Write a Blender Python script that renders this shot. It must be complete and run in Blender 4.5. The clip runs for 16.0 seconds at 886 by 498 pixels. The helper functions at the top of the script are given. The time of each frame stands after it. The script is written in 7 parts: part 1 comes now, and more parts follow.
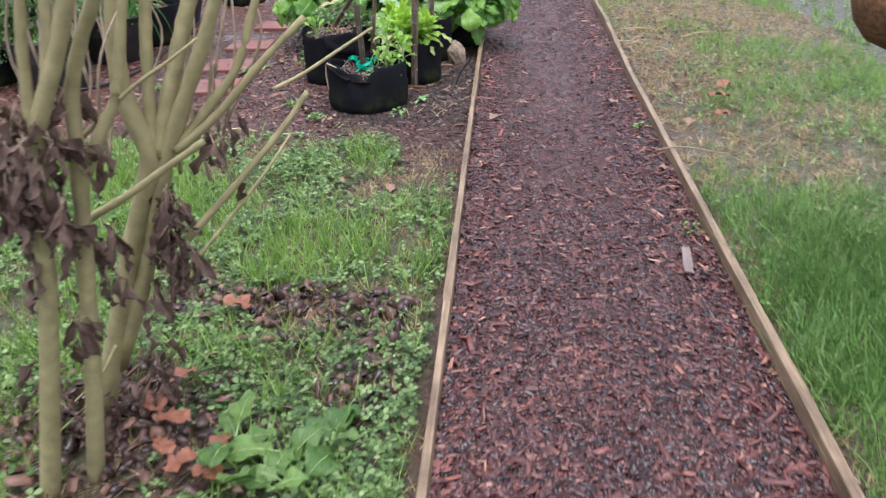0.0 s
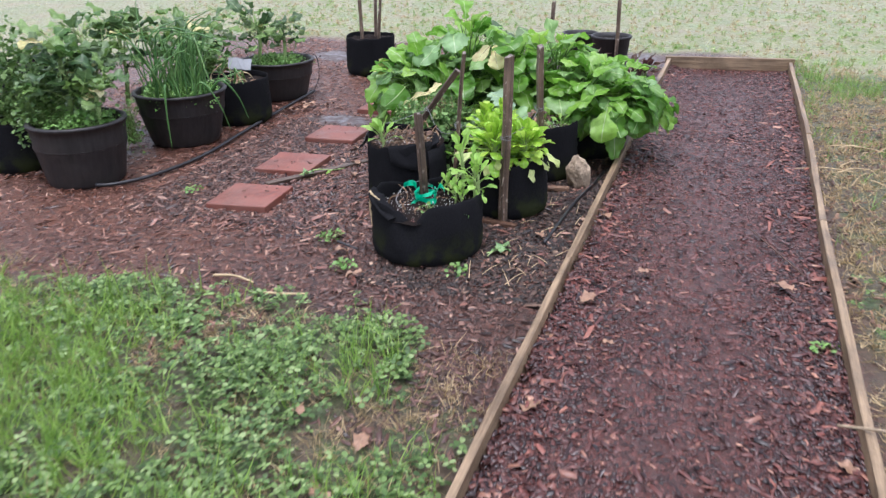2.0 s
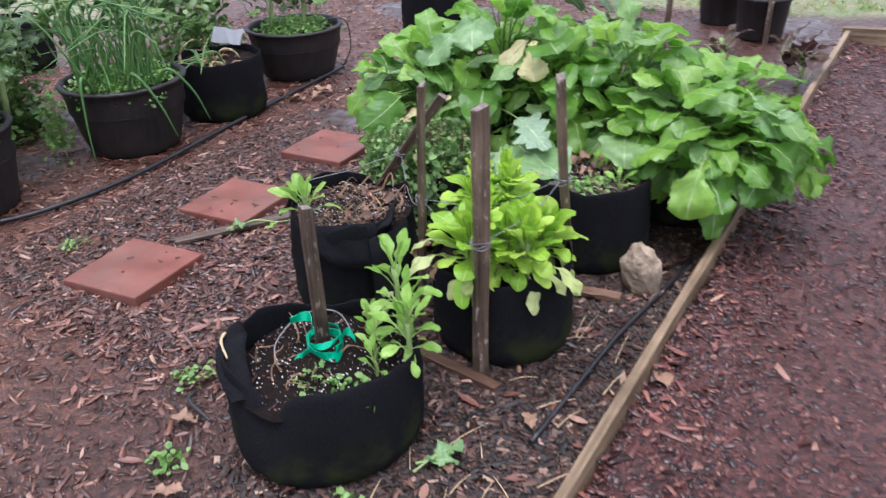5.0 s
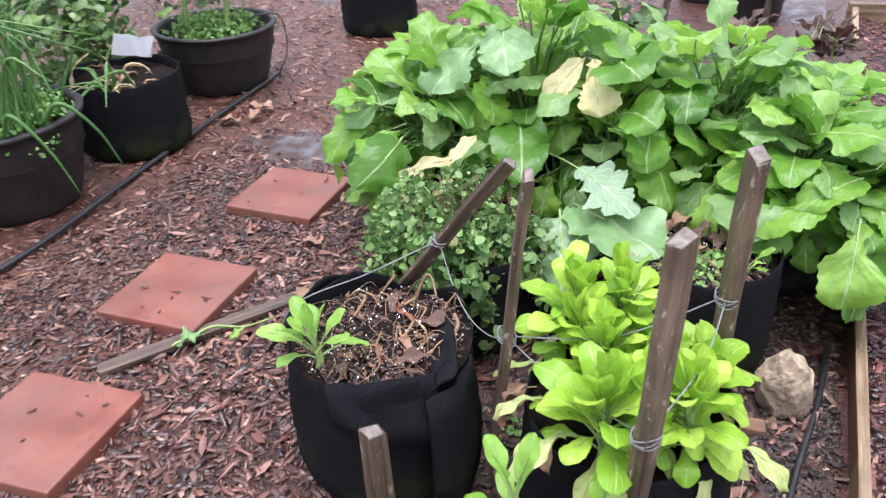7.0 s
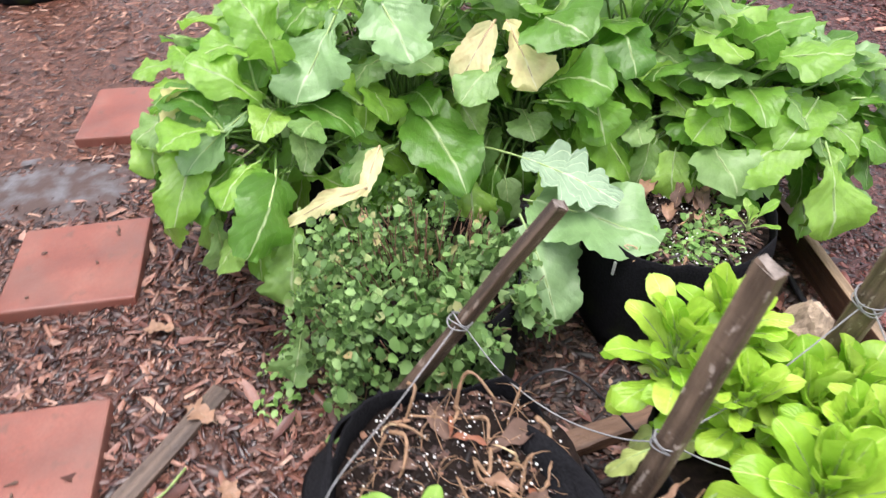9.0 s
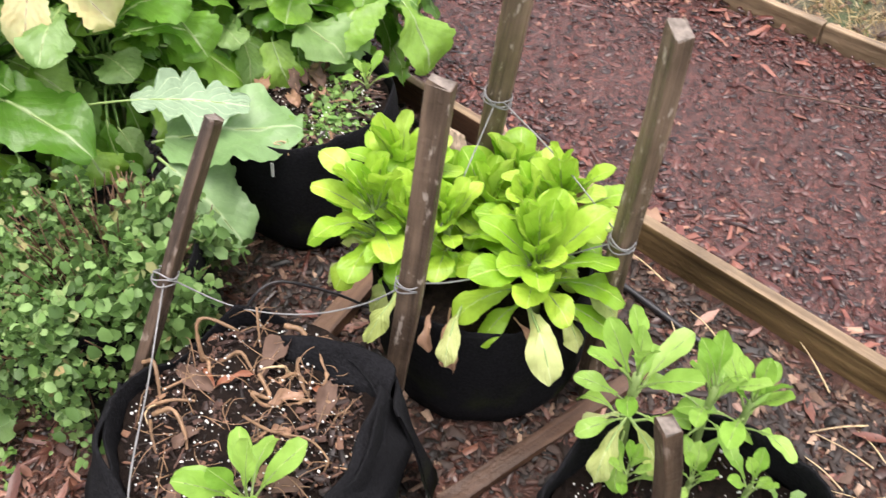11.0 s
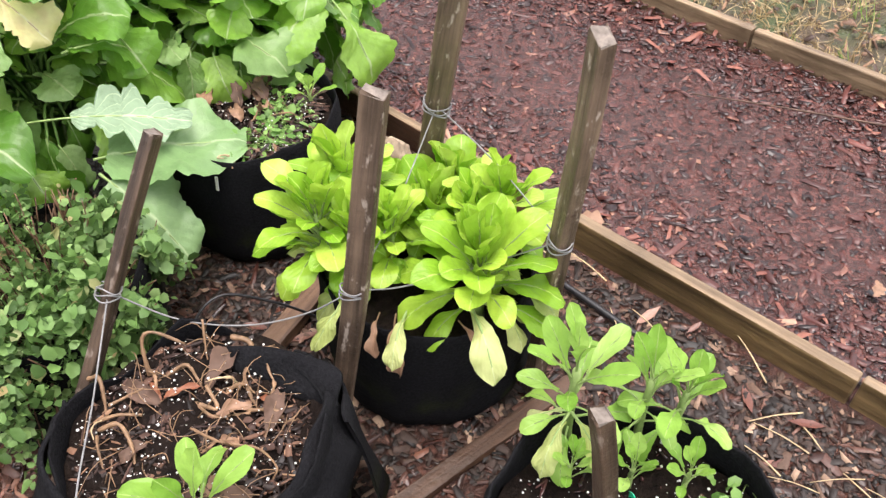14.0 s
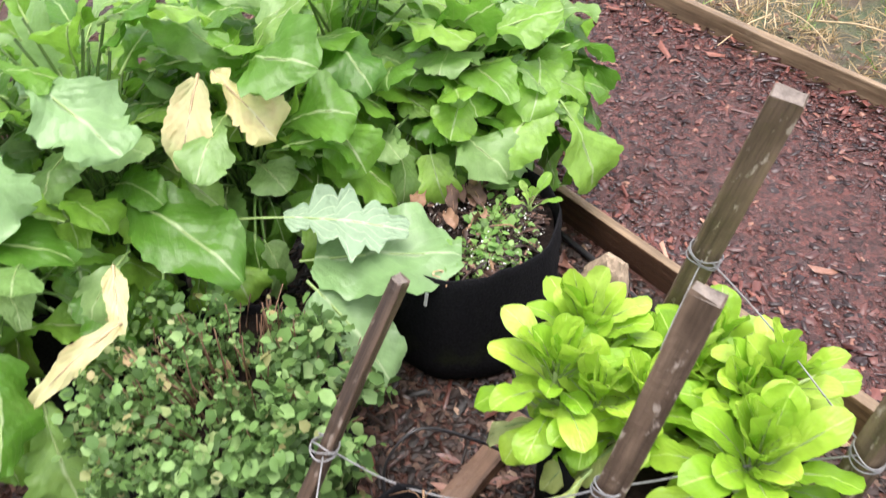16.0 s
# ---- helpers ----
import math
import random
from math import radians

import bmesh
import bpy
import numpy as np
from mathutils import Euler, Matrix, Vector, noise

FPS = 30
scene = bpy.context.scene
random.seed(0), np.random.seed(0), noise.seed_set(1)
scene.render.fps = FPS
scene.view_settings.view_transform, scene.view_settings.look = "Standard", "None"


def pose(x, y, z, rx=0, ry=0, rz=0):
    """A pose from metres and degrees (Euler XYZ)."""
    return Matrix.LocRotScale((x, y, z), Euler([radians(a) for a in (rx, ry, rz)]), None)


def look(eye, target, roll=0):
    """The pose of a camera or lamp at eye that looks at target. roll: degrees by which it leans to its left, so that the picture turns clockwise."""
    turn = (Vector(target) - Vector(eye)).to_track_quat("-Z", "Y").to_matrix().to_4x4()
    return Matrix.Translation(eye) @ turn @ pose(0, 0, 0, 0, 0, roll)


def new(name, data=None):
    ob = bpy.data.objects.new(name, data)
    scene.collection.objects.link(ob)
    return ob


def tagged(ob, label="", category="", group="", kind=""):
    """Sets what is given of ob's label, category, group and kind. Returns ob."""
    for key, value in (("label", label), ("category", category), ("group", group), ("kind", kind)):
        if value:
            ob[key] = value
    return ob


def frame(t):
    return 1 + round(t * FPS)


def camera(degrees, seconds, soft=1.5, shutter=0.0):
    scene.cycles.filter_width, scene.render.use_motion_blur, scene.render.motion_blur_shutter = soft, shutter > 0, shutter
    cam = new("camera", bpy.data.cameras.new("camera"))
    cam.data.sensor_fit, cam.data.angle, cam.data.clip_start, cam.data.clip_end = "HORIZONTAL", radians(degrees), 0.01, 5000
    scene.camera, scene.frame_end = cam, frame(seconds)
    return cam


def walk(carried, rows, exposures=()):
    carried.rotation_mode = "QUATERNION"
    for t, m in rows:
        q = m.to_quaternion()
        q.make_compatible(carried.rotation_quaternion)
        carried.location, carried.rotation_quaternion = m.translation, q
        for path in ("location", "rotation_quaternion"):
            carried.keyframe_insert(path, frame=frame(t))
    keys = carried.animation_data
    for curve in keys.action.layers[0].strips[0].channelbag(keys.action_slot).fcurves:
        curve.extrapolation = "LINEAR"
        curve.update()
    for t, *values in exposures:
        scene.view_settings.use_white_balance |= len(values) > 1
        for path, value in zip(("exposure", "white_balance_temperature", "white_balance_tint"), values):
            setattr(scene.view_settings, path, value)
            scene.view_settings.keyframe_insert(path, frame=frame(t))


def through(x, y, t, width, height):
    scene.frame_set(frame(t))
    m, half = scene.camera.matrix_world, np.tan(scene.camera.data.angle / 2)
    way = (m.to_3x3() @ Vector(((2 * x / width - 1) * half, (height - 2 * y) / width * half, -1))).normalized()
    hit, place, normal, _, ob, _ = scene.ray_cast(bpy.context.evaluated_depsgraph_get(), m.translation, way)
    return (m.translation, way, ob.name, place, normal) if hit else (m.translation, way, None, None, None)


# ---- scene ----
cam = camera(57.7, 16.0, 1.3, 0.4)
PATH = [
    (0, (0.177, 0.179, 1.309), (0.029, 1.959, 0.411), -1.1),
    (0.5, (0.302, 0.565, 1.298), (0.022, 2.316, 0.373), -0.2),
    (1, (0.381, 0.97, 1.315), (-0.052, 2.685, 0.382), -2.4),
    (1.5, (0.428, 1.384, 1.328), (-0.063, 3.104, 0.433), -3.2),
    (1.7, (0.449, 1.52, 1.326), (-0.089, 3.225, 0.43), -2.8),
    (2, (0.487, 1.751, 1.314), (-0.131, 3.477, 0.514), -0.9),
    (2.5, (0.48, 2.103, 1.289), (-0.181, 3.79, 0.442), -2.8),
    (3, (0.497, 2.421, 1.283), (-0.103, 4.091, 0.36), -2.8),
    (3.5, (0.547, 2.727, 1.297), (-0.058, 4.404, 0.391), -2.3),
    (4, (0.533, 3.017, 1.307), (-0.036, 4.704, 0.396), -2.9),
    (4.5, (0.51, 3.27, 1.302), (-0.198, 4.889, 0.366), -1.6),
    (5, (0.437, 3.469, 1.287), (-0.49, 4.958, 0.325), -2.2),
    (5.2, (0.371, 3.528, 1.273), (-0.571, 5.01, 0.316), -1.8),
    (7.3, (-0.366, 4.092, 1.222), (-0.961, 5.663, 0.136), -1.3),
    (7.5, (-0.422, 4.126, 1.233), (-0.944, 5.688, 0.098), -0.9),
    (8, (-0.541, 4.323, 1.217), (-0.937, 5.881, 0.027), -2.8),
    (8.5, (-0.734, 4.38, 1.198), (-0.835, 5.973, -0.008), -0.1),
    (9, (-0.953, 4.47, 1.243), (-0.822, 6.003, -0.036), -2.0),
    (9.5, (-1.007, 4.584, 1.237), (-0.714, 6.097, -0.038), -2.3),
    (10, (-1.027, 4.596, 1.233), (-0.44, 5.996, -0.068), -5.1),
    (10.2, (-1.078, 4.57, 1.223), (-0.317, 5.852, -0.11), -4.0),
    (12.3, (-1.048, 4.456, 1.216), (-0.091, 5.409, -0.259), -1.7),
    (12.5, (-1.063, 4.467, 1.221), (-0.1, 5.443, -0.235), -1.1),
    (13, (-1.077, 4.478, 1.23), (-0.138, 5.516, -0.199), -1.4),
    (13.5, (-1.062, 4.45, 1.22), (-0.084, 5.426, -0.226), -2.3),
    (14, (-1.068, 4.451, 1.228), (-0.071, 5.438, -0.198), -1.8),
    (14.5, (-1.097, 4.493, 1.23), (-0.168, 5.56, -0.184), -0.5),
    (15, (-1.121, 4.557, 1.235), (-0.296, 5.709, -0.177), -0.3),
    (15.5, (-1.089, 4.664, 1.232), (-0.297, 5.864, -0.158), -2.1),
    (16, (-1.047, 4.76, 1.236), (-0.221, 5.979, -0.118), -3.6),
]
walk(cam, [(t, look(eye, target, roll)) for t, eye, target, roll in PATH], [(0, 1.23, 5850, 17), (0.6, 1.18, 5850, 17), (2.5, 1.20, 5850, 17), (5, 1.15, 5800, 19), (7.5, 1.62, 6050, 18), (9, 1.60, 6400, 17), (12.5, 1.57, 6850, 16), (16, 1.65, 6550, 16)])

# ---- light ----
world = bpy.data.worlds.new("overcast_sky")
world.use_nodes = True
scene.world = world
wn = world.node_tree
sky = wn.nodes.new("ShaderNodeTexSky")
sky.sky_type = "NISHITA"
sky.sun_disc = False
sky.sun_elevation, sky.sun_rotation = radians(75), radians(150)
sky.air_density, sky.dust_density, sky.ozone_density = 1.0, 3.0, 1.0
pale = wn.nodes.new("ShaderNodeHueSaturation")
pale.inputs["Saturation"].default_value = 0.28
wn.links.new(sky.outputs[0], pale.inputs["Color"])
wn.links.new(pale.outputs[0], wn.nodes["Background"].inputs["Color"])
wn.nodes["Background"].inputs["Strength"].default_value = 0.15
sun_data = bpy.data.lights.new("sun", "SUN")
sun_data.energy, sun_data.angle, sun_data.color = 1.2, radians(40), (1.0, 0.97, 0.93)
sun = new("sun", sun_data)
sun.matrix_world = look((-2.2, 5.2, 12), (-1, 5, 0))

# ---- node helpers ----
R = random.Random(7)
NR = np.random.RandomState(11)


def material(name, rough=0.6, spec=0.5):
    m = bpy.data.materials.new(name)
    m.use_nodes = True
    b = m.node_tree.nodes["Principled BSDF"]
    b.inputs["Roughness"].default_value = rough
    b.inputs["Specular IOR Level"].default_value = spec
    return m, m.node_tree, b


def link(nt, a, b):
    nt.links.new(a, b)


def coords(nt, which="Object", scale=(1, 1, 1)):
    c = nt.nodes.new("ShaderNodeTexCoord")
    mp = nt.nodes.new("ShaderNodeMapping")
    mp.inputs["Scale"].default_value = scale
    link(nt, c.outputs[which], mp.inputs["Vector"])
    return mp.outputs[0]


def position(nt):
    return nt.nodes.new("ShaderNodeNewGeometry").outputs["Position"]


def grain(nt, vec, scale, detail=4.0, rough=0.6):
    n = nt.nodes.new("ShaderNodeTexNoise")
    n.inputs["Scale"].default_value = scale
    n.inputs["Detail"].default_value = detail
    n.inputs["Roughness"].default_value = rough
    if vec is not None:
        link(nt, vec, n.inputs["Vector"])
    return n.outputs["Fac"]


def ramp(nt, fac, *stops):
    r = nt.nodes.new("ShaderNodeValToRGB")
    el = r.color_ramp.elements
    while len(el) < len(stops):
        el.new(0.5)
    for e, (p, c) in zip(el, stops):
        e.position = p
        e.color = (*c, 1) if isinstance(c, tuple) else (c, c, c, 1)
    link(nt, fac, r.inputs["Fac"])
    return r.outputs["Color"]


def put(nt, socket, value):
    if isinstance(value, tuple):
        socket.default_value = (*value, 1) if len(value) == 3 else value
    elif isinstance(value, (int, float)):
        socket.default_value = value
    else:
        link(nt, value, socket)


def mix(nt, fac, a, b, blend="MIX"):
    m = nt.nodes.new("ShaderNodeMix")
    m.data_type, m.blend_type = "RGBA", blend
    put(nt, m.inputs["Factor"], fac)
    put(nt, m.inputs["A"], a)
    put(nt, m.inputs["B"], b)
    return m.outputs["Result"]


def calc(nt, op, a, b=0.0, clamp=False):
    m = nt.nodes.new("ShaderNodeMath")
    m.operation, m.use_clamp = op, clamp
    put(nt, m.inputs[0], a)
    put(nt, m.inputs[1], b)
    return m.outputs[0]


def bump(nt, bsdf, height, strength=0.5, distance=0.01):
    b = nt.nodes.new("ShaderNodeBump")
    b.inputs["Strength"].default_value, b.inputs["Distance"].default_value = strength, distance
    link(nt, height, b.inputs["Height"])
    link(nt, b.outputs[0], bsdf.inputs["Normal"])


def island(nt):
    return nt.nodes.new("ShaderNodeNewGeometry").outputs["Random Per Island"]


def one(nt):
    return nt.nodes.new("ShaderNodeObjectInfo").outputs["Random"]


# ---- materials ----
def wood(name, dark, light, axis=1, wear=0.5, flecks=0.0):
    m, nt, b = material(name, 0.55, 0.4)
    sc = [34, 34, 34]
    sc[axis] = 1.6
    v = coords(nt, "Object", tuple(sc))
    off = nt.nodes.new("ShaderNodeVectorMath")
    off.operation = "ADD"
    link(nt, v, off.inputs[0])
    link(nt, calc(nt, "MULTIPLY", one(nt), 40.0), off.inputs[1])
    g = grain(nt, off.outputs[0], 1.6, 6, 0.65)
    stain = grain(nt, coords(nt, "Object"), 5.0, 4)
    c = ramp(nt, g, (0.3, dark), (0.7, light))
    c = mix(nt, ramp(nt, stain, (0.42, 0.0), (0.72, wear)), c, tuple(0.45 * x for x in dark))
    if flecks:
        fv = [70, 70, 70]
        fv[axis] = 26
        lichen = grain(nt, coords(nt, "Object", tuple(fv)), 1.0, 3, 0.6)
        c = mix(nt, ramp(nt, lichen, (0.60, 0.0), (0.68, flecks)), c, (0.44, 0.37, 0.31))
    link(nt, c, b.inputs["Base Color"])
    link(nt, ramp(nt, stain, (0.3, 0.65), (0.7, 0.38)), b.inputs["Roughness"])
    bump(nt, b, calc(nt, "ADD", g, calc(nt, "MULTIPLY", grain(nt, coords(nt), 60.0, 4), 0.6)), 0.8, 0.006)
    return m


def plain(name, c, rough=0.6, var=0.3, scale=40.0, spec=0.4, depth=0.002):
    m, nt, b = material(name, rough, spec)
    v = coords(nt)
    n = grain(nt, v, scale, 5)
    n2 = grain(nt, v, scale * 0.12, 3)
    dk, lt = tuple(x * (1 - var) for x in c), tuple(min(1, x * (1 + var)) for x in c)
    col = mix(nt, ramp(nt, n2, (0.3, 0.0), (0.7, 0.6)), ramp(nt, n, (0.3, dk), (0.7, lt)), dk)
    link(nt, col, b.inputs["Base Color"])
    bump(nt, b, n, 0.5, depth)
    return m


def chips(name, stops, rough=(0.22, 0.55)):
    m, nt, b = material(name, 0.45, 0.45)
    r = island(nt)
    c = ramp(nt, r, *((p, (0.92 * col[0], 0.78 * col[1], 0.74 * col[2])) for p, col in stops))
    g = grain(nt, position(nt), 160.0, 3)
    c = mix(nt, 0.45, c, ramp(nt, g, (0.3, (0.35, 0.35, 0.35)), (0.7, (1.0, 1.0, 1.0))), "MULTIPLY")
    link(nt, c, b.inputs["Base Color"])
    link(nt, ramp(nt, r, (0.0, rough[0]), (1.0, rough[1])), b.inputs["Roughness"])
    bump(nt, b, g, 0.35, 0.002)
    return m


def leafy(name, dark, light, vein, per="object", through=0.35, rough=0.38, veins=True, spots=None, lined=0.2, hues=None, quilt=0.004, spec=0.45):
    m, nt, b = material(name, rough, spec)
    r = one(nt) if per == "object" else island(nt)
    base = ramp(nt, r, *(hues or ((0.0, dark), (0.82, light), (1.0, tuple(0.6 * a + 0.4 * b for a, b in zip(light, vein))))))
    v = coords(nt)
    mott = grain(nt, v, 38.0, 4)
    base = mix(nt, ramp(nt, mott, (0.35, 0.0), (0.7, 0.35)), base, tuple(0.55 * x for x in dark))
    if veins:
        uv = nt.nodes.new("ShaderNodeUVMap").outputs[0]
        sep = nt.nodes.new("ShaderNodeSeparateXYZ")
        link(nt, uv, sep.inputs[0])
        across = calc(nt, "ABSOLUTE", calc(nt, "SUBTRACT", sep.outputs[0], 0.5))
        side = calc(nt, "SUBTRACT", calc(nt, "MULTIPLY", sep.outputs[1], 7.0), calc(nt, "MULTIPLY", across, 6.0))
        wob = calc(nt, "MULTIPLY", grain(nt, uv, 5.0, 2), 0.8)
        saw = calc(nt, "ABSOLUTE", calc(nt, "SUBTRACT", calc(nt, "FRACT", calc(nt, "ADD", side, wob)), 0.5))
        lines = ramp(nt, saw, (0.0, 1.0), (0.07, 0.0))
        mid = ramp(nt, across, (0.0, 1.0), (0.035, 0.0))
        vm = calc(nt, "MAXIMUM", calc(nt, "MULTIPLY", lines, lined), mid)
        base = mix(nt, vm, base, vein)
        bump(nt, b, calc(nt, "ADD", calc(nt, "MULTIPLY", saw, 0.6), calc(nt, "ADD", grain(nt, v, 75.0, 3), calc(nt, "MULTIPLY", grain(nt, v, 28.0, 2), 1.6))), 0.7, quilt)
    else:
        bump(nt, b, mott, 0.4, 0.002)
    if spots:
        base = mix(nt, ramp(nt, grain(nt, v, 14.0, 3), (0.52, 0.0), (0.62, 1.0)), base, spots)
    link(nt, base, b.inputs["Base Color"])
    tr = nt.nodes.new("ShaderNodeBsdfTranslucent")
    link(nt, base, tr.inputs["Color"])
    ms = nt.nodes.new("ShaderNodeMixShader")
    ms.inputs[0].default_value = through
    link(nt, b.outputs[0], ms.inputs[1])
    link(nt, tr.outputs[0], ms.inputs[2])
    link(nt, ms.outputs[0], nt.nodes["Material Output"].inputs["Surface"])
    return m


BOARDSIDE = wood("dark_board_side", (0.060, 0.038, 0.016), (0.28, 0.185, 0.082), 1, 0.6)
BOARD = wood("edging_wood", (0.105, 0.068, 0.038), (0.37, 0.265, 0.16), 1, 0.6)
STAKE = wood("stake_wood", (0.022, 0.014, 0.010), (0.26, 0.18, 0.125), 2, 0.8, 0.8)
DARKSTAKE = wood("wet_stake_wood", (0.016, 0.010, 0.007), (0.15, 0.098, 0.065), 2, 0.8, 0.3)
ENDGRAIN = plain("grey_end_grain", (0.20, 0.17, 0.145), 0.75, 0.5, 110.0, 0.2, 0.004)
OLDWOOD = wood("scrap_wood", (0.06, 0.032, 0.02), (0.24, 0.14, 0.085), 1, 0.4)
GREYWOOD = wood("grey_plank_wood", (0.10, 0.075, 0.06), (0.26, 0.20, 0.17), 1, 0.3)
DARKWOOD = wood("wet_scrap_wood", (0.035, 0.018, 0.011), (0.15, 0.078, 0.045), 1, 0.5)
DULLWOOD = wood("rotting_plank_wood", (0.035, 0.024, 0.018), (0.17, 0.12, 0.09), 1, 0.6)
BARK = plain("smooth_shrub_bark", (0.30, 0.26, 0.125), 0.6, 0.3, 26.0, 0.3, 0.003)
TWIG = plain("twig_bark", (0.30, 0.23, 0.15), 0.7, 0.35, 60.0)
DEADLEAF = plain("withered_leaf", (0.11, 0.066, 0.047), 0.75, 0.5, 30.0)
OAKLEAF = plain("fallen_leaf_brown", (0.25, 0.145, 0.09), 0.55, 0.35, 40.0)
REDLEAF = plain("fallen_leaf_rust", (0.22, 0.08, 0.04), 0.55, 0.35, 40.0)
STRAW = plain("dry_straw", (0.50, 0.38, 0.22), 0.65, 0.3, 60.0)
ROOT = plain("dry_tan_stem", (0.26, 0.155, 0.085), 0.5, 0.55, 45.0)
RUBBER = plain("black_rubber", (0.02, 0.02, 0.022), 0.4, 0.3, 30.0, 0.5)
WIRE = plain("grey_coated_wire", (0.22, 0.22, 0.22), 0.45, 0.3, 80.0)
RIBBON = plain("green_plastic_ribbon", (0.0, 0.42, 0.22), 0.4, 0.2, 40.0)
PERLITE = plain("white_perlite", (0.75, 0.75, 0.72), 0.7, 0.1, 90.0)
STONE = plain("pale_limestone", (0.40, 0.31, 0.215), 0.75, 0.65, 32.0, 0.3, 0.015)
COIR = plain("brown_coir", (0.16, 0.085, 0.04), 0.9, 0.6, 70.0, 0.2, 0.01)
PAPER = plain("white_paper", (0.19, 0.20, 0.21), 0.6, 0.08, 30.0)
# The last two hues paint sky sheen on some leaves as paler green.
TURNIP = leafy("turnip_leaf", (0.13, 0.28, 0.03), (0.29, 0.48, 0.09), (0.50, 0.62, 0.32), through=0.5, rough=0.33, quilt=0.0028, lined=0.08, spec=0.6, hues=((0.0, (0.09, 0.245, 0.027)), (0.25, (0.165, 0.37, 0.045)), (0.5, (0.255, 0.495, 0.062)), (0.70, (0.36, 0.60, 0.095)), (0.80, (0.23, 0.41, 0.12)), (1.0, (0.33, 0.51, 0.19))))
# Pale grey-green: the sky's reflection on dewy leaves is put into the colour.
SHEENLEAF = leafy("dewy_sheen_leaf", (0.185, 0.335, 0.12), (0.25, 0.40, 0.18), (0.42, 0.54, 0.31), through=0.3, rough=0.32, lined=0.1, quilt=0.003)
PALELEAF = leafy("leaf_underside", (0.245, 0.36, 0.22), (0.285, 0.40, 0.26), (0.50, 0.60, 0.38), through=0.2, rough=0.6, lined=0.6, quilt=0.005)
PETIOLE = plain("turnip_petiole", (0.085, 0.16, 0.035), 0.5, 0.25, 50.0)
YELLOWLEAF = leafy("yellowed_leaf", (0.82, 0.75, 0.32), (0.88, 0.83, 0.48), (0.86, 0.82, 0.58), spots=(0.74, 0.62, 0.32), lined=0.05, through=0.5)
LETTUCE = leafy("lettuce_leaf", (0.24, 0.475, 0.032), (0.48, 0.70, 0.08), (0.56, 0.73, 0.2), through=0.4, rough=0.3, lined=0.03, quilt=0.002, spec=0.42)
YOUNGLEAF = leafy("young_lettuce_leaf", (0.20, 0.41, 0.05), (0.37, 0.60, 0.12), (0.45, 0.63, 0.2), through=0.4, rough=0.34, lined=0.03, quilt=0.0015)
OLDLETTUCE = leafy("old_lettuce_leaf", (0.46, 0.56, 0.16), (0.60, 0.66, 0.26), (0.62, 0.70, 0.36), through=0.4, spots=(0.52, 0.44, 0.16), lined=0.1)
COLLARD = leafy("collard_leaf", (0.045, 0.10, 0.035), (0.13, 0.215, 0.08), (0.26, 0.34, 0.18))
PLANTLEAF = leafy("plain_green_leaf", (0.06, 0.145, 0.03), (0.18, 0.30, 0.07), (0.30, 0.40, 0.18))
BUSH = leafy("bush_leaf", (0.05, 0.12, 0.025), (0.17, 0.28, 0.075), (0.2, 0.3, 0.1), per="island", veins=False, through=0.3)
FRESHGRASS = leafy("fresh_grass_blade", (0.12, 0.26, 0.035), (0.38, 0.55, 0.12), (0.2, 0.3, 0.1), per="island", veins=False, through=0.4)
ONION = leafy("onion_leaf", (0.06, 0.17, 0.045), (0.14, 0.28, 0.075), (0.2, 0.3, 0.1), veins=False, through=0.15)
HERB = leafy("herb_leaf", (0.09, 0.17, 0.03), (0.36, 0.49, 0.17), (0.2, 0.3, 0.1), per="island", veins=False, through=0.3, rough=0.55, hues=((0.0, (0.05, 0.11, 0.025)), (0.35, (0.12, 0.23, 0.065)), (0.7, (0.20, 0.36, 0.10)), (0.94, (0.30, 0.45, 0.17)), (1.0, (0.36, 0.26, 0.12))))
WEED = leafy("weed_leaf", (0.11, 0.25, 0.05), (0.26, 0.44, 0.12), (0.2, 0.3, 0.1), per="island", veins=False, through=0.3)
CLOVER = leafy("clover_leaf", (0.07, 0.16, 0.03), (0.30, 0.45, 0.16), (0.2, 0.3, 0.1), per="island", veins=False, through=0.3, rough=0.55, hues=((0.0, (0.036, 0.074, 0.020)), (0.4, (0.105, 0.19, 0.048)), (0.75, (0.20, 0.31, 0.09)), (1.0, (0.34, 0.44, 0.19))))
GRASS = leafy("grass_blade", (0.12, 0.25, 0.04), (0.36, 0.52, 0.16), (0.2, 0.3, 0.1), per="island", veins=False, through=0.35)
DRYGRASS = leafy("dry_grass_blade", (0.22, 0.16, 0.075), (0.62, 0.48, 0.27), (0.4, 0.3, 0.1), per="island", veins=False, through=0.25)
MAROON = leafy("maroon_leaf", (0.07, 0.03, 0.03), (0.14, 0.09, 0.06), (0.2, 0.1, 0.1))
HERBSTEM = plain("herb_stem", (0.14, 0.075, 0.042), 0.6, 0.4, 60.0)
GREENSTEM = plain("green_stem", (0.24, 0.34, 0.11), 0.5, 0.2, 60.0)
PALESTEM = plain("pale_leaf_stalk", (0.30, 0.42, 0.15), 0.45, 0.15, 60.0)
PATHCHIP = chips("path_bark_chip", ((0.0, (0.012, 0.005, 0.005)), (0.35, (0.037, 0.0145, 0.0135)), (0.72, (0.087, 0.033, 0.029)), (0.94, (0.15, 0.060, 0.048)), (1.0, (0.34, 0.20, 0.14))), (0.15, 0.38))
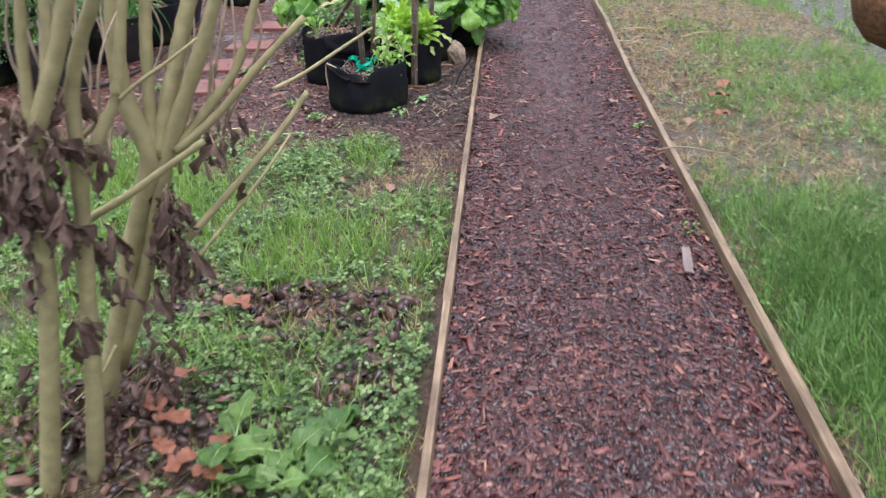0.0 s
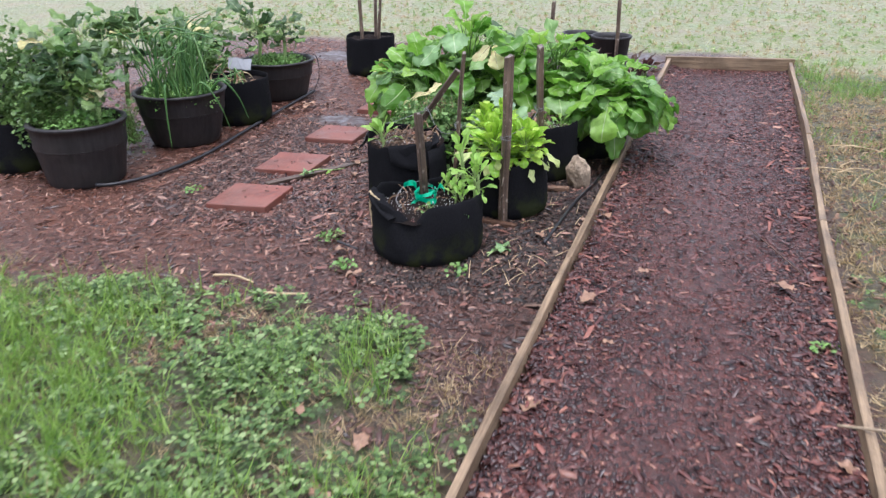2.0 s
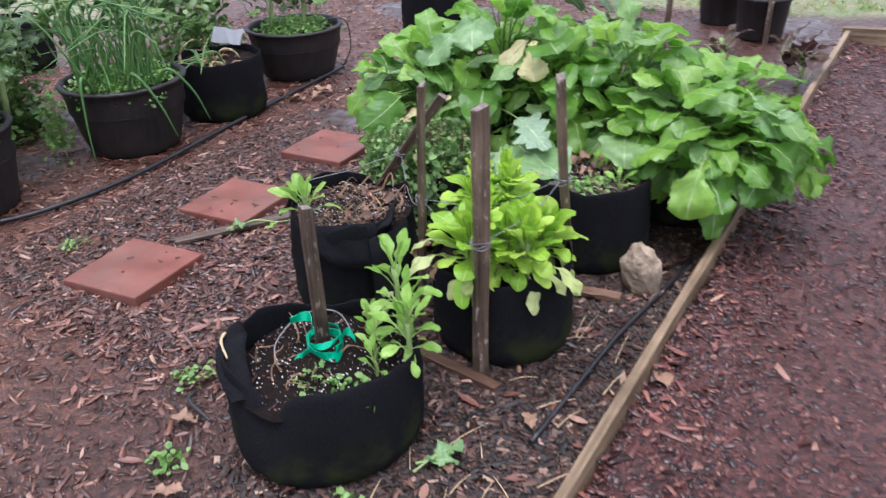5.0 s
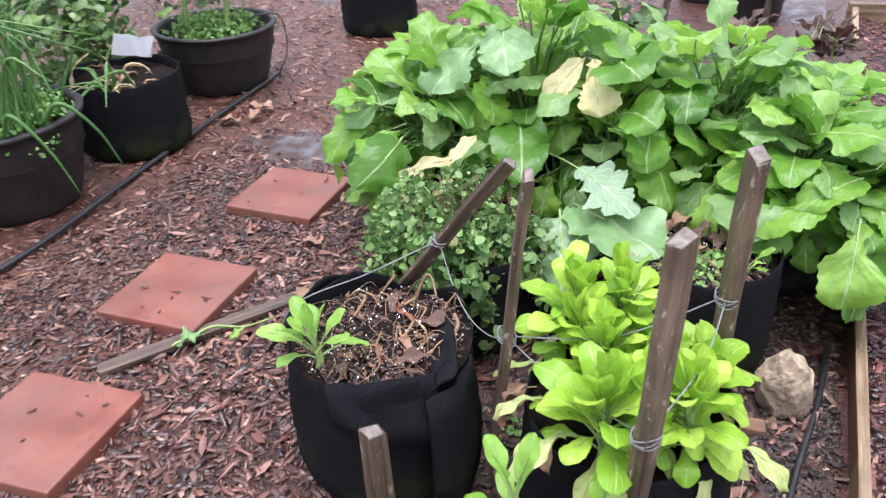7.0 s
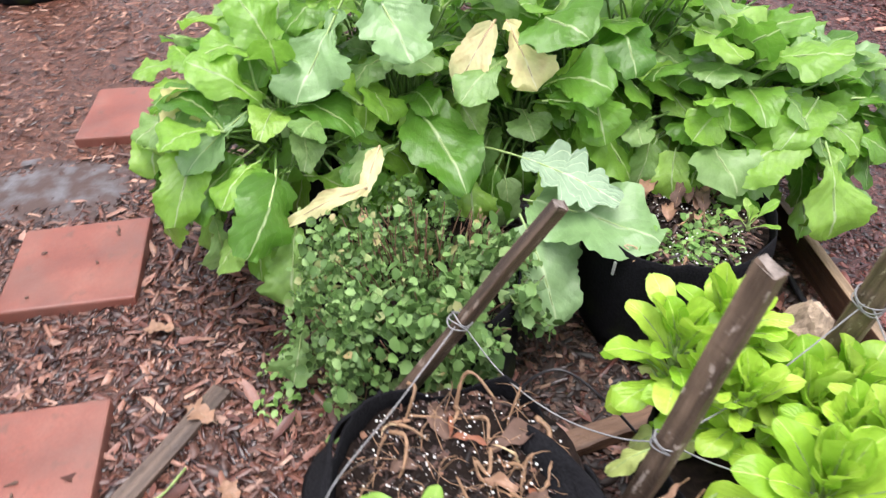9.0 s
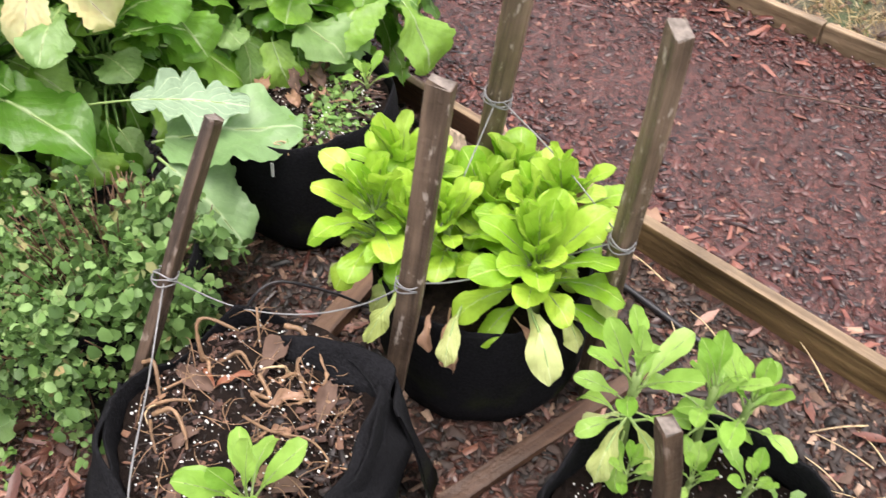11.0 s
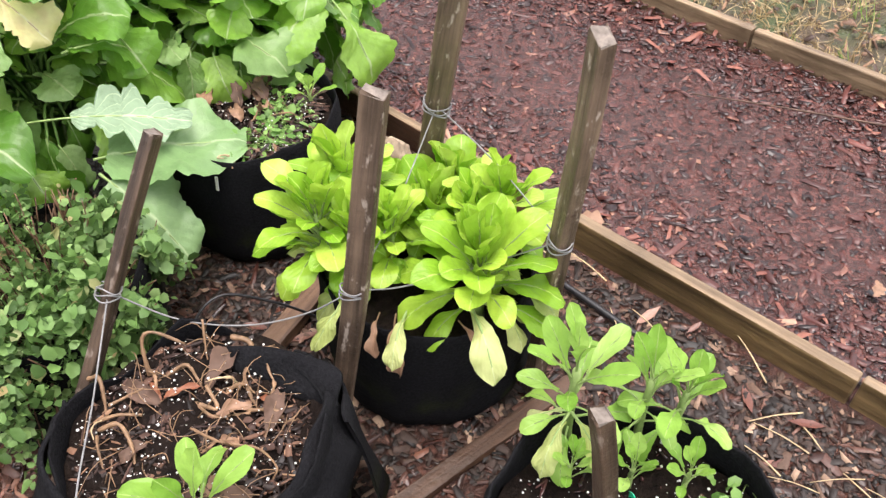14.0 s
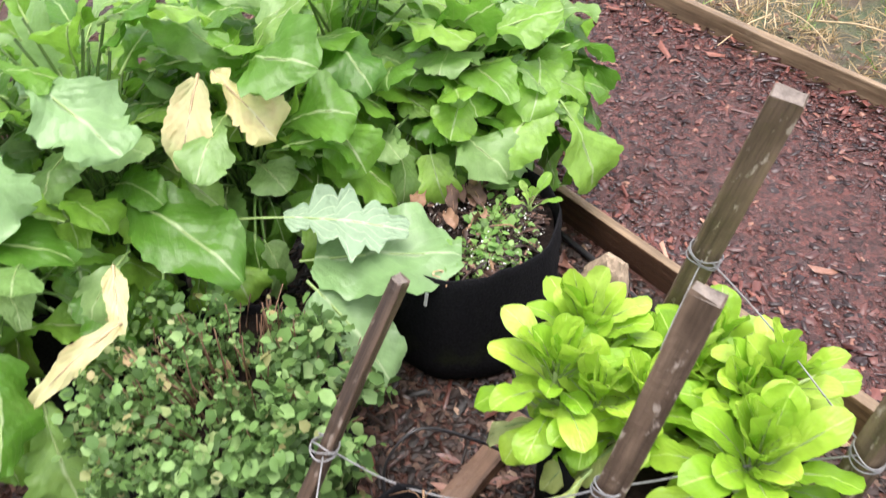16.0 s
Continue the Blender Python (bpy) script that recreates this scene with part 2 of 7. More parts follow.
BEDCHIP = chips("bed_bark_chip", ((0.0, (0.026, 0.012, 0.0095)), (0.4, (0.098, 0.045, 0.031)), (0.75, (0.19, 0.094, 0.063)), (0.93, (0.30, 0.18, 0.125)), (1.0, (0.50, 0.38, 0.29))))


def make_fabric_bag():
    m, nt, b = material("black_felt", 0.95, 0.1)
    v = coords(nt)
    fine = grain(nt, v, 220.0, 2)
    big = grain(nt, v, 9.0, 4)
    c = ramp(nt, fine, (0.3, (0.0045, 0.0046, 0.0053)), (0.7, (0.012, 0.0122, 0.014)))
    sep = nt.nodes.new("ShaderNodeSeparateXYZ")
    link(nt, v, sep.inputs[0])
    low = ramp(nt, sep.outputs[2], (0.0, 1.0), (0.15, 0.0))
    moss = calc(nt, "MULTIPLY", low, ramp(nt, big, (0.50, 0.0), (0.62, 1.0)))
    c = mix(nt, calc(nt, "MULTIPLY", moss, 0.55), c, (0.035, 0.045, 0.007))
    link(nt, c, b.inputs["Base Color"])
    bump(nt, b, calc(nt, "ADD", fine, calc(nt, "MULTIPLY", big, 2.0)), 0.6, 0.004)
    return m


def make_soil(name, dark, light):
    m, nt, b = material(name, 0.85, 0.12)
    v = position(nt)
    n, n2 = grain(nt, v, 70.0, 6, 0.7), grain(nt, v, 9.0, 4)
    c = ramp(nt, n, (0.3, dark), (0.7, light))
    c = mix(nt, ramp(nt, n2, (0.35, 0.0), (0.7, 0.5)), c, dark)
    link(nt, c, b.inputs["Base Color"])
    bump(nt, b, n, 0.8, 0.012)
    return m


def make_paver():
    m, nt, b = material("red_concrete", 0.5, 0.5)
    v = coords(nt)
    n, n2 = grain(nt, v, 180.0, 4), grain(nt, v, 7.0, 5)
    c = ramp(nt, n2, (0.3, (0.14, 0.042, 0.028)), (0.55, (0.215, 0.068, 0.046)), (0.78, (0.285, 0.12, 0.088)))
    c = mix(nt, 0.35, c, ramp(nt, n, (0.3, 0.45), (0.7, 1.0)), "MULTIPLY")
    c = mix(nt, ramp(nt, grain(nt, v, 24.0, 3), (0.62, 0.0), (0.72, 0.7)), c, (0.10, 0.05, 0.035))
    c = mix(nt, ramp(nt, grain(nt, position(nt), 5.0, 5, 0.7), (0.42, 0.0), (0.68, 0.6)), c, (0.155, 0.085, 0.066))
    link(nt, c, b.inputs["Base Color"])
    link(nt, ramp(nt, n2, (0.35, 0.36), (0.65, 0.62)), b.inputs["Roughness"])
    bump(nt, b, n, 0.4, 0.002)
    return m


def make_barrel():
    m, nt, b = material("dark_barrel_plastic", 0.5, 0.4)
    v = coords(nt, "Object", (30, 30, 3))
    n = grain(nt, v, 2.0, 5)
    big = grain(nt, coords(nt), 7.0, 4)
    c = ramp(nt, n, (0.3, (0.009, 0.0085, 0.009)), (0.7, (0.024, 0.021, 0.021)))
    c = mix(nt, ramp(nt, big, (0.5, 0.0), (0.75, 0.5)), c, (0.040, 0.033, 0.029))
    link(nt, c, b.inputs["Base Color"])
    bump(nt, b, n, 0.4, 0.004)
    return m


def make_barrier():
    m, nt, b = material("grey_barrier_fabric", 0.35, 0.5)
    v = position(nt)
    n, n2 = grain(nt, v, 13.0, 5), grain(nt, v, 300.0, 2)
    c = ramp(nt, n, (0.45, (0.055, 0.030, 0.022)), (0.58, (0.095, 0.085, 0.085)), (0.74, (0.16, 0.16, 0.17)))
    link(nt, mix(nt, 0.3, c, ramp(nt, n2, (0.3, 0.4), (0.7, 1.0)), "MULTIPLY"), b.inputs["Base Color"])
    link(nt, ramp(nt, n, (0.3, 0.55), (0.7, 0.25)), b.inputs["Roughness"])
    bump(nt, b, n, 0.5, 0.01)
    return m


def make_ground():
    m, nt, b = material("garden_ground", 0.6, 0.45)
    v = position(nt)
    at = nt.nodes.new("ShaderNodeAttribute")
    at.attribute_name = "zone"
    sep = nt.nodes.new("ShaderNodeSeparateColor")
    link(nt, at.outputs["Color"], sep.inputs[0])
    fine, mid, big = grain(nt, v, 85.0, 6, 0.7), grain(nt, v, 14.0, 5), grain(nt, v, 2.2, 4)
    soil = ramp(nt, fine, (0.3, (0.024, 0.0105, 0.0075)), (0.7, (0.100, 0.046, 0.033)))
    path = ramp(nt, fine, (0.3, (0.021, 0.0075, 0.0065)), (0.7, (0.105, 0.037, 0.030)))
    bed = ramp(nt, fine, (0.3, (0.042, 0.017, 0.011)), (0.7, (0.155, 0.066, 0.039)))
    turf = mix(nt, ramp(nt, grain(nt, v, 6.0, 4), (0.4, 0.0), (0.62, 1.0)), ramp(nt, fine, (0.3, (0.030, 0.020, 0.013)), (0.7, (0.105, 0.070, 0.042))), ramp(nt, fine, (0.3, (0.022, 0.032, 0.010)), (0.7, (0.06, 0.095, 0.028))))
    far = mix(nt, ramp(nt, big, (0.35, 0.0), (0.65, 1.0)), ramp(nt, mid, (0.3, (0.17, 0.145, 0.07)), (0.7, (0.26, 0.22, 0.115))), ramp(nt, mid, (0.3, (0.11, 0.145, 0.042)), (0.7, (0.19, 0.225, 0.08))))
    c = mix(nt, sep.outputs[2], soil, path)
    c = mix(nt, sep.outputs[0], c, bed)
    warp = nt.nodes.new("ShaderNodeVectorMath")
    warp.operation = "ADD"
    link(nt, v, warp.inputs[0])
    link(nt, calc(nt, "MULTIPLY", grain(nt, v, 40.0, 3), 0.02), warp.inputs[1])
    for size, lo, hi in ((62.0, 0.45, 1.5), (135.0, 0.6, 1.35)):
        cell = nt.nodes.new("ShaderNodeTexVoronoi")
        cell.inputs["Scale"].default_value = size
        link(nt, warp.outputs[0], cell.inputs["Vector"])
        tone = nt.nodes.new("ShaderNodeSeparateColor")
        link(nt, cell.outputs["Color"], tone.inputs[0])
        c = mix(nt, 0.85, c, ramp(nt, tone.outputs[0], (0.0, (lo, lo, lo)), (1.0, (hi, hi * 0.96, hi * 0.94))), "MULTIPLY")
    c = mix(nt, sep.outputs[1], c, turf)
    c = mix(nt, at.outputs["Alpha"], c, far)
    link(nt, c, b.inputs["Base Color"])
    link(nt, calc(nt, "MULTIPLY", ramp(nt, mid, (0.35, 0.48), (0.65, 0.20)), calc(nt, "SUBTRACT", 1.0, calc(nt, "MULTIPLY", sep.outputs[2], 0.35))), b.inputs["Roughness"])
    bump(nt, b, calc(nt, "ADD", calc(nt, "MULTIPLY", fine, 1.5), calc(nt, "MULTIPLY", mid, 1.5)), 0.6, 0.010)
    return m


FELT, PAVER, BARREL, BARRIER, GROUND = make_fabric_bag(), make_paver(), make_barrel(), make_barrier(), make_ground()
POTSOIL = make_soil("potting_soil", (0.003, 0.002, 0.002), (0.022, 0.014, 0.010))


# ---- mesh helpers ----
def mesh_of(name, verts, faces, mats, smooth=True, uvs=None, slots=None):
    me = bpy.data.meshes.new(name)
    me.from_pydata([tuple(v) for v in verts], [], faces)
    for m in mats:
        me.materials.append(m)
    me.polygons.foreach_set("use_smooth", [smooth] * len(me.polygons))
    if slots is not None:
        me.polygons.foreach_set("material_index", slots)
    if uvs is not None:
        layer = me.uv_layers.new(name="UVMap")
        idx = np.zeros(len(me.loops), np.int32)
        me.loops.foreach_get("vertex_index", idx)
        layer.data.foreach_set("uv", np.asarray(uvs, np.float32)[idx].ravel())
    me.update()
    return me


def part(name, bm, mat, parent, label="", smooth=False):
    """One mesh object under a thing or a part, from a bmesh or a mesh."""
    if isinstance(bm, bmesh.types.BMesh):
        me = bpy.data.meshes.new(name)
        bm.to_mesh(me)
        bm.free()
        me.materials.append(mat)
        if smooth:
            me.polygons.foreach_set("use_smooth", [True] * len(me.polygons))
    else:
        me = bm
    ob = new(name, me)
    ob.parent = parent
    return tagged(ob, label)


def thing(name, at, label, category, group="", kind=""):
    e = new(name)
    e.empty_display_size = 0.05
    e.matrix_world = at if isinstance(at, Matrix) else Matrix.Translation(at)
    return tagged(e, label, category, group, kind)


def spline(pts, n):
    """n points on a smooth curve through pts."""
    p = np.asarray(pts, float)
    if len(p) == 2:
        return p[0] + (p[1] - p[0]) * np.linspace(0, 1, n)[:, None]
    q = np.vstack([2 * p[0] - p[1], p, 2 * p[-1] - p[-2]])
    out = []
    for t in np.linspace(0, len(p) - 1.0001, n):
        i, f = int(t), t - int(t)
        a, b, c, d = q[i:i + 4]
        out.append(0.5 * (2 * b + (c - a) * f + (2 * a - 5 * b + 4 * c - d) * f ** 2 + (3 * b - a - 3 * c + d) * f ** 3))
    return np.array(out)


def tube(pts, r0, r1, sides=7, n=12, knobs=0.0, seed=0):
    """A tapered tube, closed at both ends: vertices and faces."""
    c = spline(pts, n)
    rr = np.random.RandomState(seed)
    verts, faces = [], []
    tang = np.gradient(c, axis=0)
    up = Vector((0.31, 0.17, 0.93))
    for i in range(n):
        t = Vector(tang[i]).normalized()
        a = t.cross(up)
        if a.length < 0.05:
            a = t.cross(Vector((1, 0, 0)))
        a.normalize()
        b = t.cross(a)
        f = i / (n - 1)
        r = (r0 + (r1 - r0) * f) * (1 + knobs * (rr.rand() - 0.5))
        for k in range(sides):
            w = 2 * math.pi * k / sides
            verts.append(Vector(c[i]) + r * (math.cos(w) * a + math.sin(w) * b))
    for i in range(n - 1):
        for k in range(sides):
            faces.append((i * sides + k, i * sides + (k + 1) % sides, (i + 1) * sides + (k + 1) % sides, (i + 1) * sides + k))
    faces.append(tuple(range(sides - 1, -1, -1)))
    faces.append(tuple(range((n - 1) * sides, n * sides)))
    return verts, faces


def joined(pieces):
    verts, faces = [], []
    for v, f in pieces:
        k = len(verts)
        verts += v
        faces += [tuple(i + k for i in q) for q in f]
    return verts, faces


def box(sx, sy, sz, bev=0.004, jitter=0.0, seed=0, cuts=0):
    bm = bmesh.new()
    bmesh.ops.create_cube(bm, size=1)
    bmesh.ops.scale(bm, vec=(sx, sy, sz), verts=bm.verts)
    if cuts:
        long = max(((e.calc_length(), i) for i, e in enumerate(bm.edges)))[0]
        bmesh.ops.subdivide_edges(bm, edges=[e for e in bm.edges if e.calc_length() > long * 0.95], cuts=cuts, use_grid_fill=True)
    if jitter:
        rr = random.Random(seed)
        for v in bm.verts:
            v.co += Vector((rr.uniform(-1, 1), rr.uniform(-1, 1), rr.uniform(-1, 1))) * jitter
    if bev:
        bmesh.ops.bevel(bm, geom=[e for e in bm.edges if e.is_manifold and e.calc_face_angle() > 0.5], offset=bev, segments=2, profile=0.55, affect="EDGES")
    return bm


def strewn(name, tv, tf, pos, rot, scl, mat, label, category, kind="stuff", smooth=False, parent=None):
    """One object of many small pieces: a template set down at each place."""
    tv, tf = np.asarray(tv, np.float32), np.asarray(tf, np.int32)
    if tv.ndim == 2:
        tv = tv[None]
    n, k = len(pos), tv.shape[1]
    kind_of = np.arange(n) % len(tv)
    pts = np.einsum("nij,nkj->nki", rot, tv[kind_of] * scl[:, None, :]) + pos[:, None, :]
    faces = (tf[None] + (np.arange(n) * k)[:, None, None]).reshape(-1, tf.shape[1])
    me = bpy.data.meshes.new(name)
    me.vertices.add(n * k)
    me.vertices.foreach_set("co", pts.astype(np.float32).ravel())
    me.loops.add(faces.size)
    me.loops.foreach_set("vertex_index", faces.astype(np.int32).ravel())
    me.polygons.add(len(faces))
    me.polygons.foreach_set("loop_start", np.arange(len(faces), dtype=np.int32) * tf.shape[1])
    if smooth:
        me.polygons.foreach_set("use_smooth", np.ones(len(faces), bool))
    me.materials.append(mat)
    me.update(calc_edges=True)
    me.validate()
    ob = new(name, me)
    ob.parent = parent
    return tagged(ob, label, category, "", kind)


def turns(n, tilt=0.3, lean=None):
    """Rotation matrices: any heading, then a tilt of about that many radians."""
    a = NR.rand(n) * 2 * np.pi
    b = NR.randn(n) * tilt if lean is None else lean
    c = NR.randn(n) * tilt
    ca, sa, cb, sb, cc, sc = np.cos(a), np.sin(a), np.cos(b), np.sin(b), np.cos(c), np.sin(c)
    z, o = np.zeros(n), np.ones(n)
    rz = np.stack([ca, -sa, z, sa, ca, z, z, z, o], 1).reshape(n, 3, 3)
    rx = np.stack([o, z, z, z, cb, -sb, z, sb, cb], 1).reshape(n, 3, 3)
    ry = np.stack([cc, z, sc, z, o, z, -sc, z, cc], 1).reshape(n, 3, 3)
    return rz @ rx @ ry


# ---- leaves ----
def smooth01(x, a, b):
    t = min(max((x - a) / (b - a), 0), 1)
    return t * t * (3 - 2 * t)


def lettuce_shape(u):
    if u > 0.66:
        return max(0.12, math.sqrt(max(0.0, 1 - ((u - 0.66) / 0.345) ** 2)))
    return 0.2 + 0.8 * smooth01(u, 0.08, 0.62)


def turnip_shape(u):
    if u < 0.3:
        return 0.10 + 0.26 * abs(math.sin(u / 0.3 * 1.5 * math.pi)) ** 0.8
    if u > 0.62:
        return max(0.10, math.sqrt(max(0.0, 1 - ((u - 0.62) / 0.385) ** 2)))
    return 0.34 + 0.66 * smooth01(u, 0.28, 0.6)


def broad_shape(u):
    return (0.16 + 0.84 * math.sin(math.pi * min(1.0, 0.05 + 0.92 * u ** 0.85)) ** 0.65) * (0.9 + 0.1 * abs(math.sin(5.2 * math.pi * u + 0.3)))


def lyrate_shape(u):
    return turnip_shape(u) * (0.84 + 0.16 * abs(math.sin(4.2 * math.pi * u + 0.6)))


def lobed_shape(u):
    return (0.10 + 0.9 * math.sin(math.pi * min(1, 0.02 + 0.97 * u ** 1.25)) ** 0.75) * (0.66 + 0.34 * abs(math.sin(5.0 * math.pi * u)) ** 0.7)


def ragged_shape(u):
    return (0.10 + 0.9 * math.sin(math.pi * min(1, 0.02 + 0.97 * u ** 1.2)) ** 0.7) * (0.45 + 0.55 * abs(math.sin(4.4 * math.pi * u + 0.5)) ** 0.6)


def oval_shape(u):
    return 0.06 + 0.94 * math.sin(math.pi * (0.03 + 0.95 * u)) ** 0.8


SPINE = {}


def leaf_mesh(name, blade, wide, stalk, a0, a1, shape, mat, stem, ruffle=0.1, cup=0.1, teeth=0.1, seed=0, nu=14, nv=8, r=0.004, rib=0.8):
    """A leaf that starts at the origin, heads for +y and bends from the rise a0 to a1 (degrees)."""
    rr = random.Random(seed)
    T = blade + stalk
    n = 40
    ys, zs, an = [0.0], [0.0], []
    for i in range(n + 1):
        a = radians(a0 + (a1 - a0) * (i / n) ** 1.4)
        an.append(a)
        ys.append(ys[-1] + T / n * math.cos(a))
        zs.append(zs[-1] + T / n * math.sin(a))
    bend, ph1, ph2 = rr.uniform(-0.12, 0.12), rr.uniform(0, 6), rr.uniform(0, 6)
    k1, k2 = rr.uniform(9, 13), rr.uniform(10, 15)

    def at(s):
        f = min(max(s / T, 0), 1) * n
        i = min(int(f), n - 1)
        g = f - i
        return Vector((bend * s * s / T, ys[i] + (ys[i + 1] - ys[i]) * g, zs[i] + (zs[i + 1] - zs[i]) * g)), an[i]

    verts, faces, uvs, slots = [], [], [], []
    for i in range(nu + 1):
        u = i / nu
        c, a = at(stalk + blade * u)
        nrm = Vector((0, -math.sin(a), math.cos(a)))
        hw = wide / 2 * shape(u)
        for j in range(nv + 1):
            v = -1 + 2 * j / nv
            ph, k = (ph1, k1) if v < 0 else (ph2, k2)
            edge = 1 + teeth * (0.8 * abs(math.sin(k * 2.4 * u + ph)) - 0.4 + 0.9 * math.sin(k * 0.85 * u + ph) + 0.35 * abs(math.sin(k * 4.3 * u))) * abs(v) ** 2.5
            off = 0.03 * wide * math.sin(25 * u + 7 * v + ph1) * math.sin(9 * v + 11 * u) + 0.012 * wide * math.sin(47 * u + ph2) * math.sin(15 * v) + cup * hw * v * v + ruffle * wide * abs(v) ** 1.6 * math.sin(k * u + ph) + ruffle * 0.25 * wide * math.sin(14 * u + 5 * v + ph2) * (1 - abs(v))
            pt = c + Vector((v * hw * edge * (1 - 0.25 * abs(cup)), 0, 0)) + nrm * off
            pt.y += 0.12 * wide * math.sin(k * 2.3 * u + ph) * teeth * abs(v) ** 3
            verts.append(pt)
            uvs.append((0.5 + v / 2, u))
    for i in range(nu):
        for j in range(nv):
            q = i * (nv + 1) + j
            faces.append((q, q + 1, q + nv + 2, q + nv + 1))
            slots.append(0)
    steps = 11
    k0 = len(verts)
    for i in range(steps):
        s = (stalk + blade * rib) * i / (steps - 1)
        c, a = at(s)
        w = r * (1 - 0.8 * i / (steps - 1))
        nrm = Vector((0, -math.sin(a), math.cos(a)))
        for x, h in ((1, -0.3), (0, 0.8), (-1, -0.3), (0, -1)):
            verts.append(c + Vector((x * w, 0, 0)) + nrm * h * w)
            uvs.append((0.3, 0.53))
    for i in range(steps - 1):
        for k in range(4):
            faces.append((k0 + i * 4 + k, k0 + i * 4 + (k + 1) % 4, k0 + i * 4 + 4 + (k + 1) % 4, k0 + i * 4 + 4 + k))
            slots.append(1)
    me = mesh_of(name, verts, faces, [mat, stem], True, uvs, slots)
    SPINE[me.name] = [Vector(verts[int(nu * f) * (nv + 1) + nv // 2]) for f in (0.25, 0.6, 1.0)]
    return me


def leaf_at(parent, me, base, heading, pitch=0.0, roll=0.0, size=1.0, name="leaf", label=""):
    ob = new(name, me)
    ob.parent = parent
    ob.matrix_basis = Matrix.LocRotScale(Vector(base), (Matrix.Rotation(radians(heading), 3, "Z") @ Matrix.Rotation(radians(pitch), 3, "X") @ Matrix.Rotation(radians(roll), 3, "Y")).to_euler(), Vector((size, size, size)))
    return tagged(ob, label)


BROAD = []
for i, (a0, a1) in enumerate(((22, -26), (30, -42), (14, -12), (34, -62), (20, -48), (26, -34))):
    for k in range(3):
        BROAD.append(leaf_mesh("turnip_leaf", 0.165 + 0.016 * ((i + k) % 3), 0.112 + 0.012 * ((i * 2 + k) % 4), 0.015, a0, a1, (turnip_shape, lyrate_shape, broad_shape)[k], TURNIP, PALESTEM, 0.075, 0.12 if i % 2 else -0.2, 0.15, 10 * i + k, 22, 8, 0.0034))
LETTUCES = []
for i, (a0, a1) in enumerate(((86, 72), (78, 50), (68, 20), (55, -5), (40, -40), (25, -70))):
    for k in range(2):
        LETTUCES.append(leaf_mesh("lettuce_leaf", 0.098 + 0.014 * k, 0.044 + 0.006 * ((i + k) % 3), 0.016 + 0.004 * i, a0, a1, lettuce_shape, LETTUCE, GREENSTEM, 0.07, 0.4 - 0.1 * i, 0.07, 70 + 10 * i + k, 16, 6, 0.0032))
OLDLEAVES = [leaf_mesh("lettuce_leaf", 0.105, 0.042, 0.02, a0, a1, lettuce_shape, OLDLETTUCE, PALESTEM, 0.14, -0.3, 0.12, 150 + i, 14, 6, 0.0032) for i, (a0, a1) in enumerate(((20, -85), (0, -88), (-20, -80)))]
YOUNG = [leaf_mesh("young_leaf", 0.075, 0.034, 0.035, a0, a1, lettuce_shape, YOUNGLEAF, GREENSTEM, 0.06, 0.2, 0.06, 160 + i, 12, 6, 0.0026) for i, (a0, a1) in enumerate(((82, 60), (70, 35), (58, 5), (42, -35), (20, -75)))]
COLLARDS = [leaf_mesh("collard_leaf", 0.17, 0.13, 0.12, a0, a1, oval_shape, COLLARD, PALESTEM, 0.06, 0.1, 0.05, 200 + i, 10, 6, 0.004) for i, (a0, a1) in enumerate(((80, 20), (70, -10), (60, -50), (45, -20)))]
MAROONS = [leaf_mesh("maroon_leaf", 0.11, 0.07, 0.05, a0, a1, oval_shape, MAROON, PALESTEM, 0.1, 0.1, 0.1, 300 + i, 8, 4, 0.003) for i, (a0, a1) in enumerate(((75, 30), (55, -10), (40, -50)))]


# ---- ground ----
def nz(x, y, f, s=0.0):
    return noise.noise(Vector((x * f + s, y * f - s, 0.37 * s)))


def lawn_left(x, y):
    """How far the ragged front lawn covers a place left of the path."""
    edge = 3.97 - 0.14 * max(0, -x - 1.0) - 0.5 * smooth01(x, -0.5, -0.05) + 0.22 * nz(x, y, 2.3) + 0.1 * nz(x, y, 7)
    return smooth01(edge - y, -0.05, 0.1) * (1 - smooth01(x, -0.05, -0.02))


def lawn_right(x, y):
    return smooth01(x, 0.985, 1.02) * (1 - smooth01(y, 8.6, 9.0) * 0.0)


def lawn_far(x, y):
    d = 9.35 + 0.25 * nz(x, y, 1.1, 3) - (0.6 if x > 0 else 0) * smooth01(x, 0.8, 1.3)
    left = smooth01(-x, 4.6, 5.2) * smooth01(y, 6.5, 7.5)
    return max(smooth01(y, d - 0.1, d + 0.15), left)


def relief(x, y):
    h = 0.012 * nz(x, y, 1.7) + 0.006 * nz(x, y, 5.1)
    if 0 < x < 0.94 and y < 8.75:
        h = 0.006 * nz(x, y, 2.0) + 0.016 * (abs(x - 0.47) / 0.47) ** 4 - 0.004 + 0.026 * math.exp(-(x / 0.06) ** 2) + 0.010 * math.exp(-((0.93 - x) / 0.05) ** 2)
    return h - 0.004


def steps_of(a, b, fine, far, grow=1.5):
    mid = list(np.arange(a, b + fine / 2, fine))
    lo, hi, s = [a], [b], fine
    while lo[-1] > -far:
        s *= grow
        lo.append(lo[-1] - s)
        hi.append(hi[-1] + s)
    return lo[:0:-1] + mid + hi[1:]


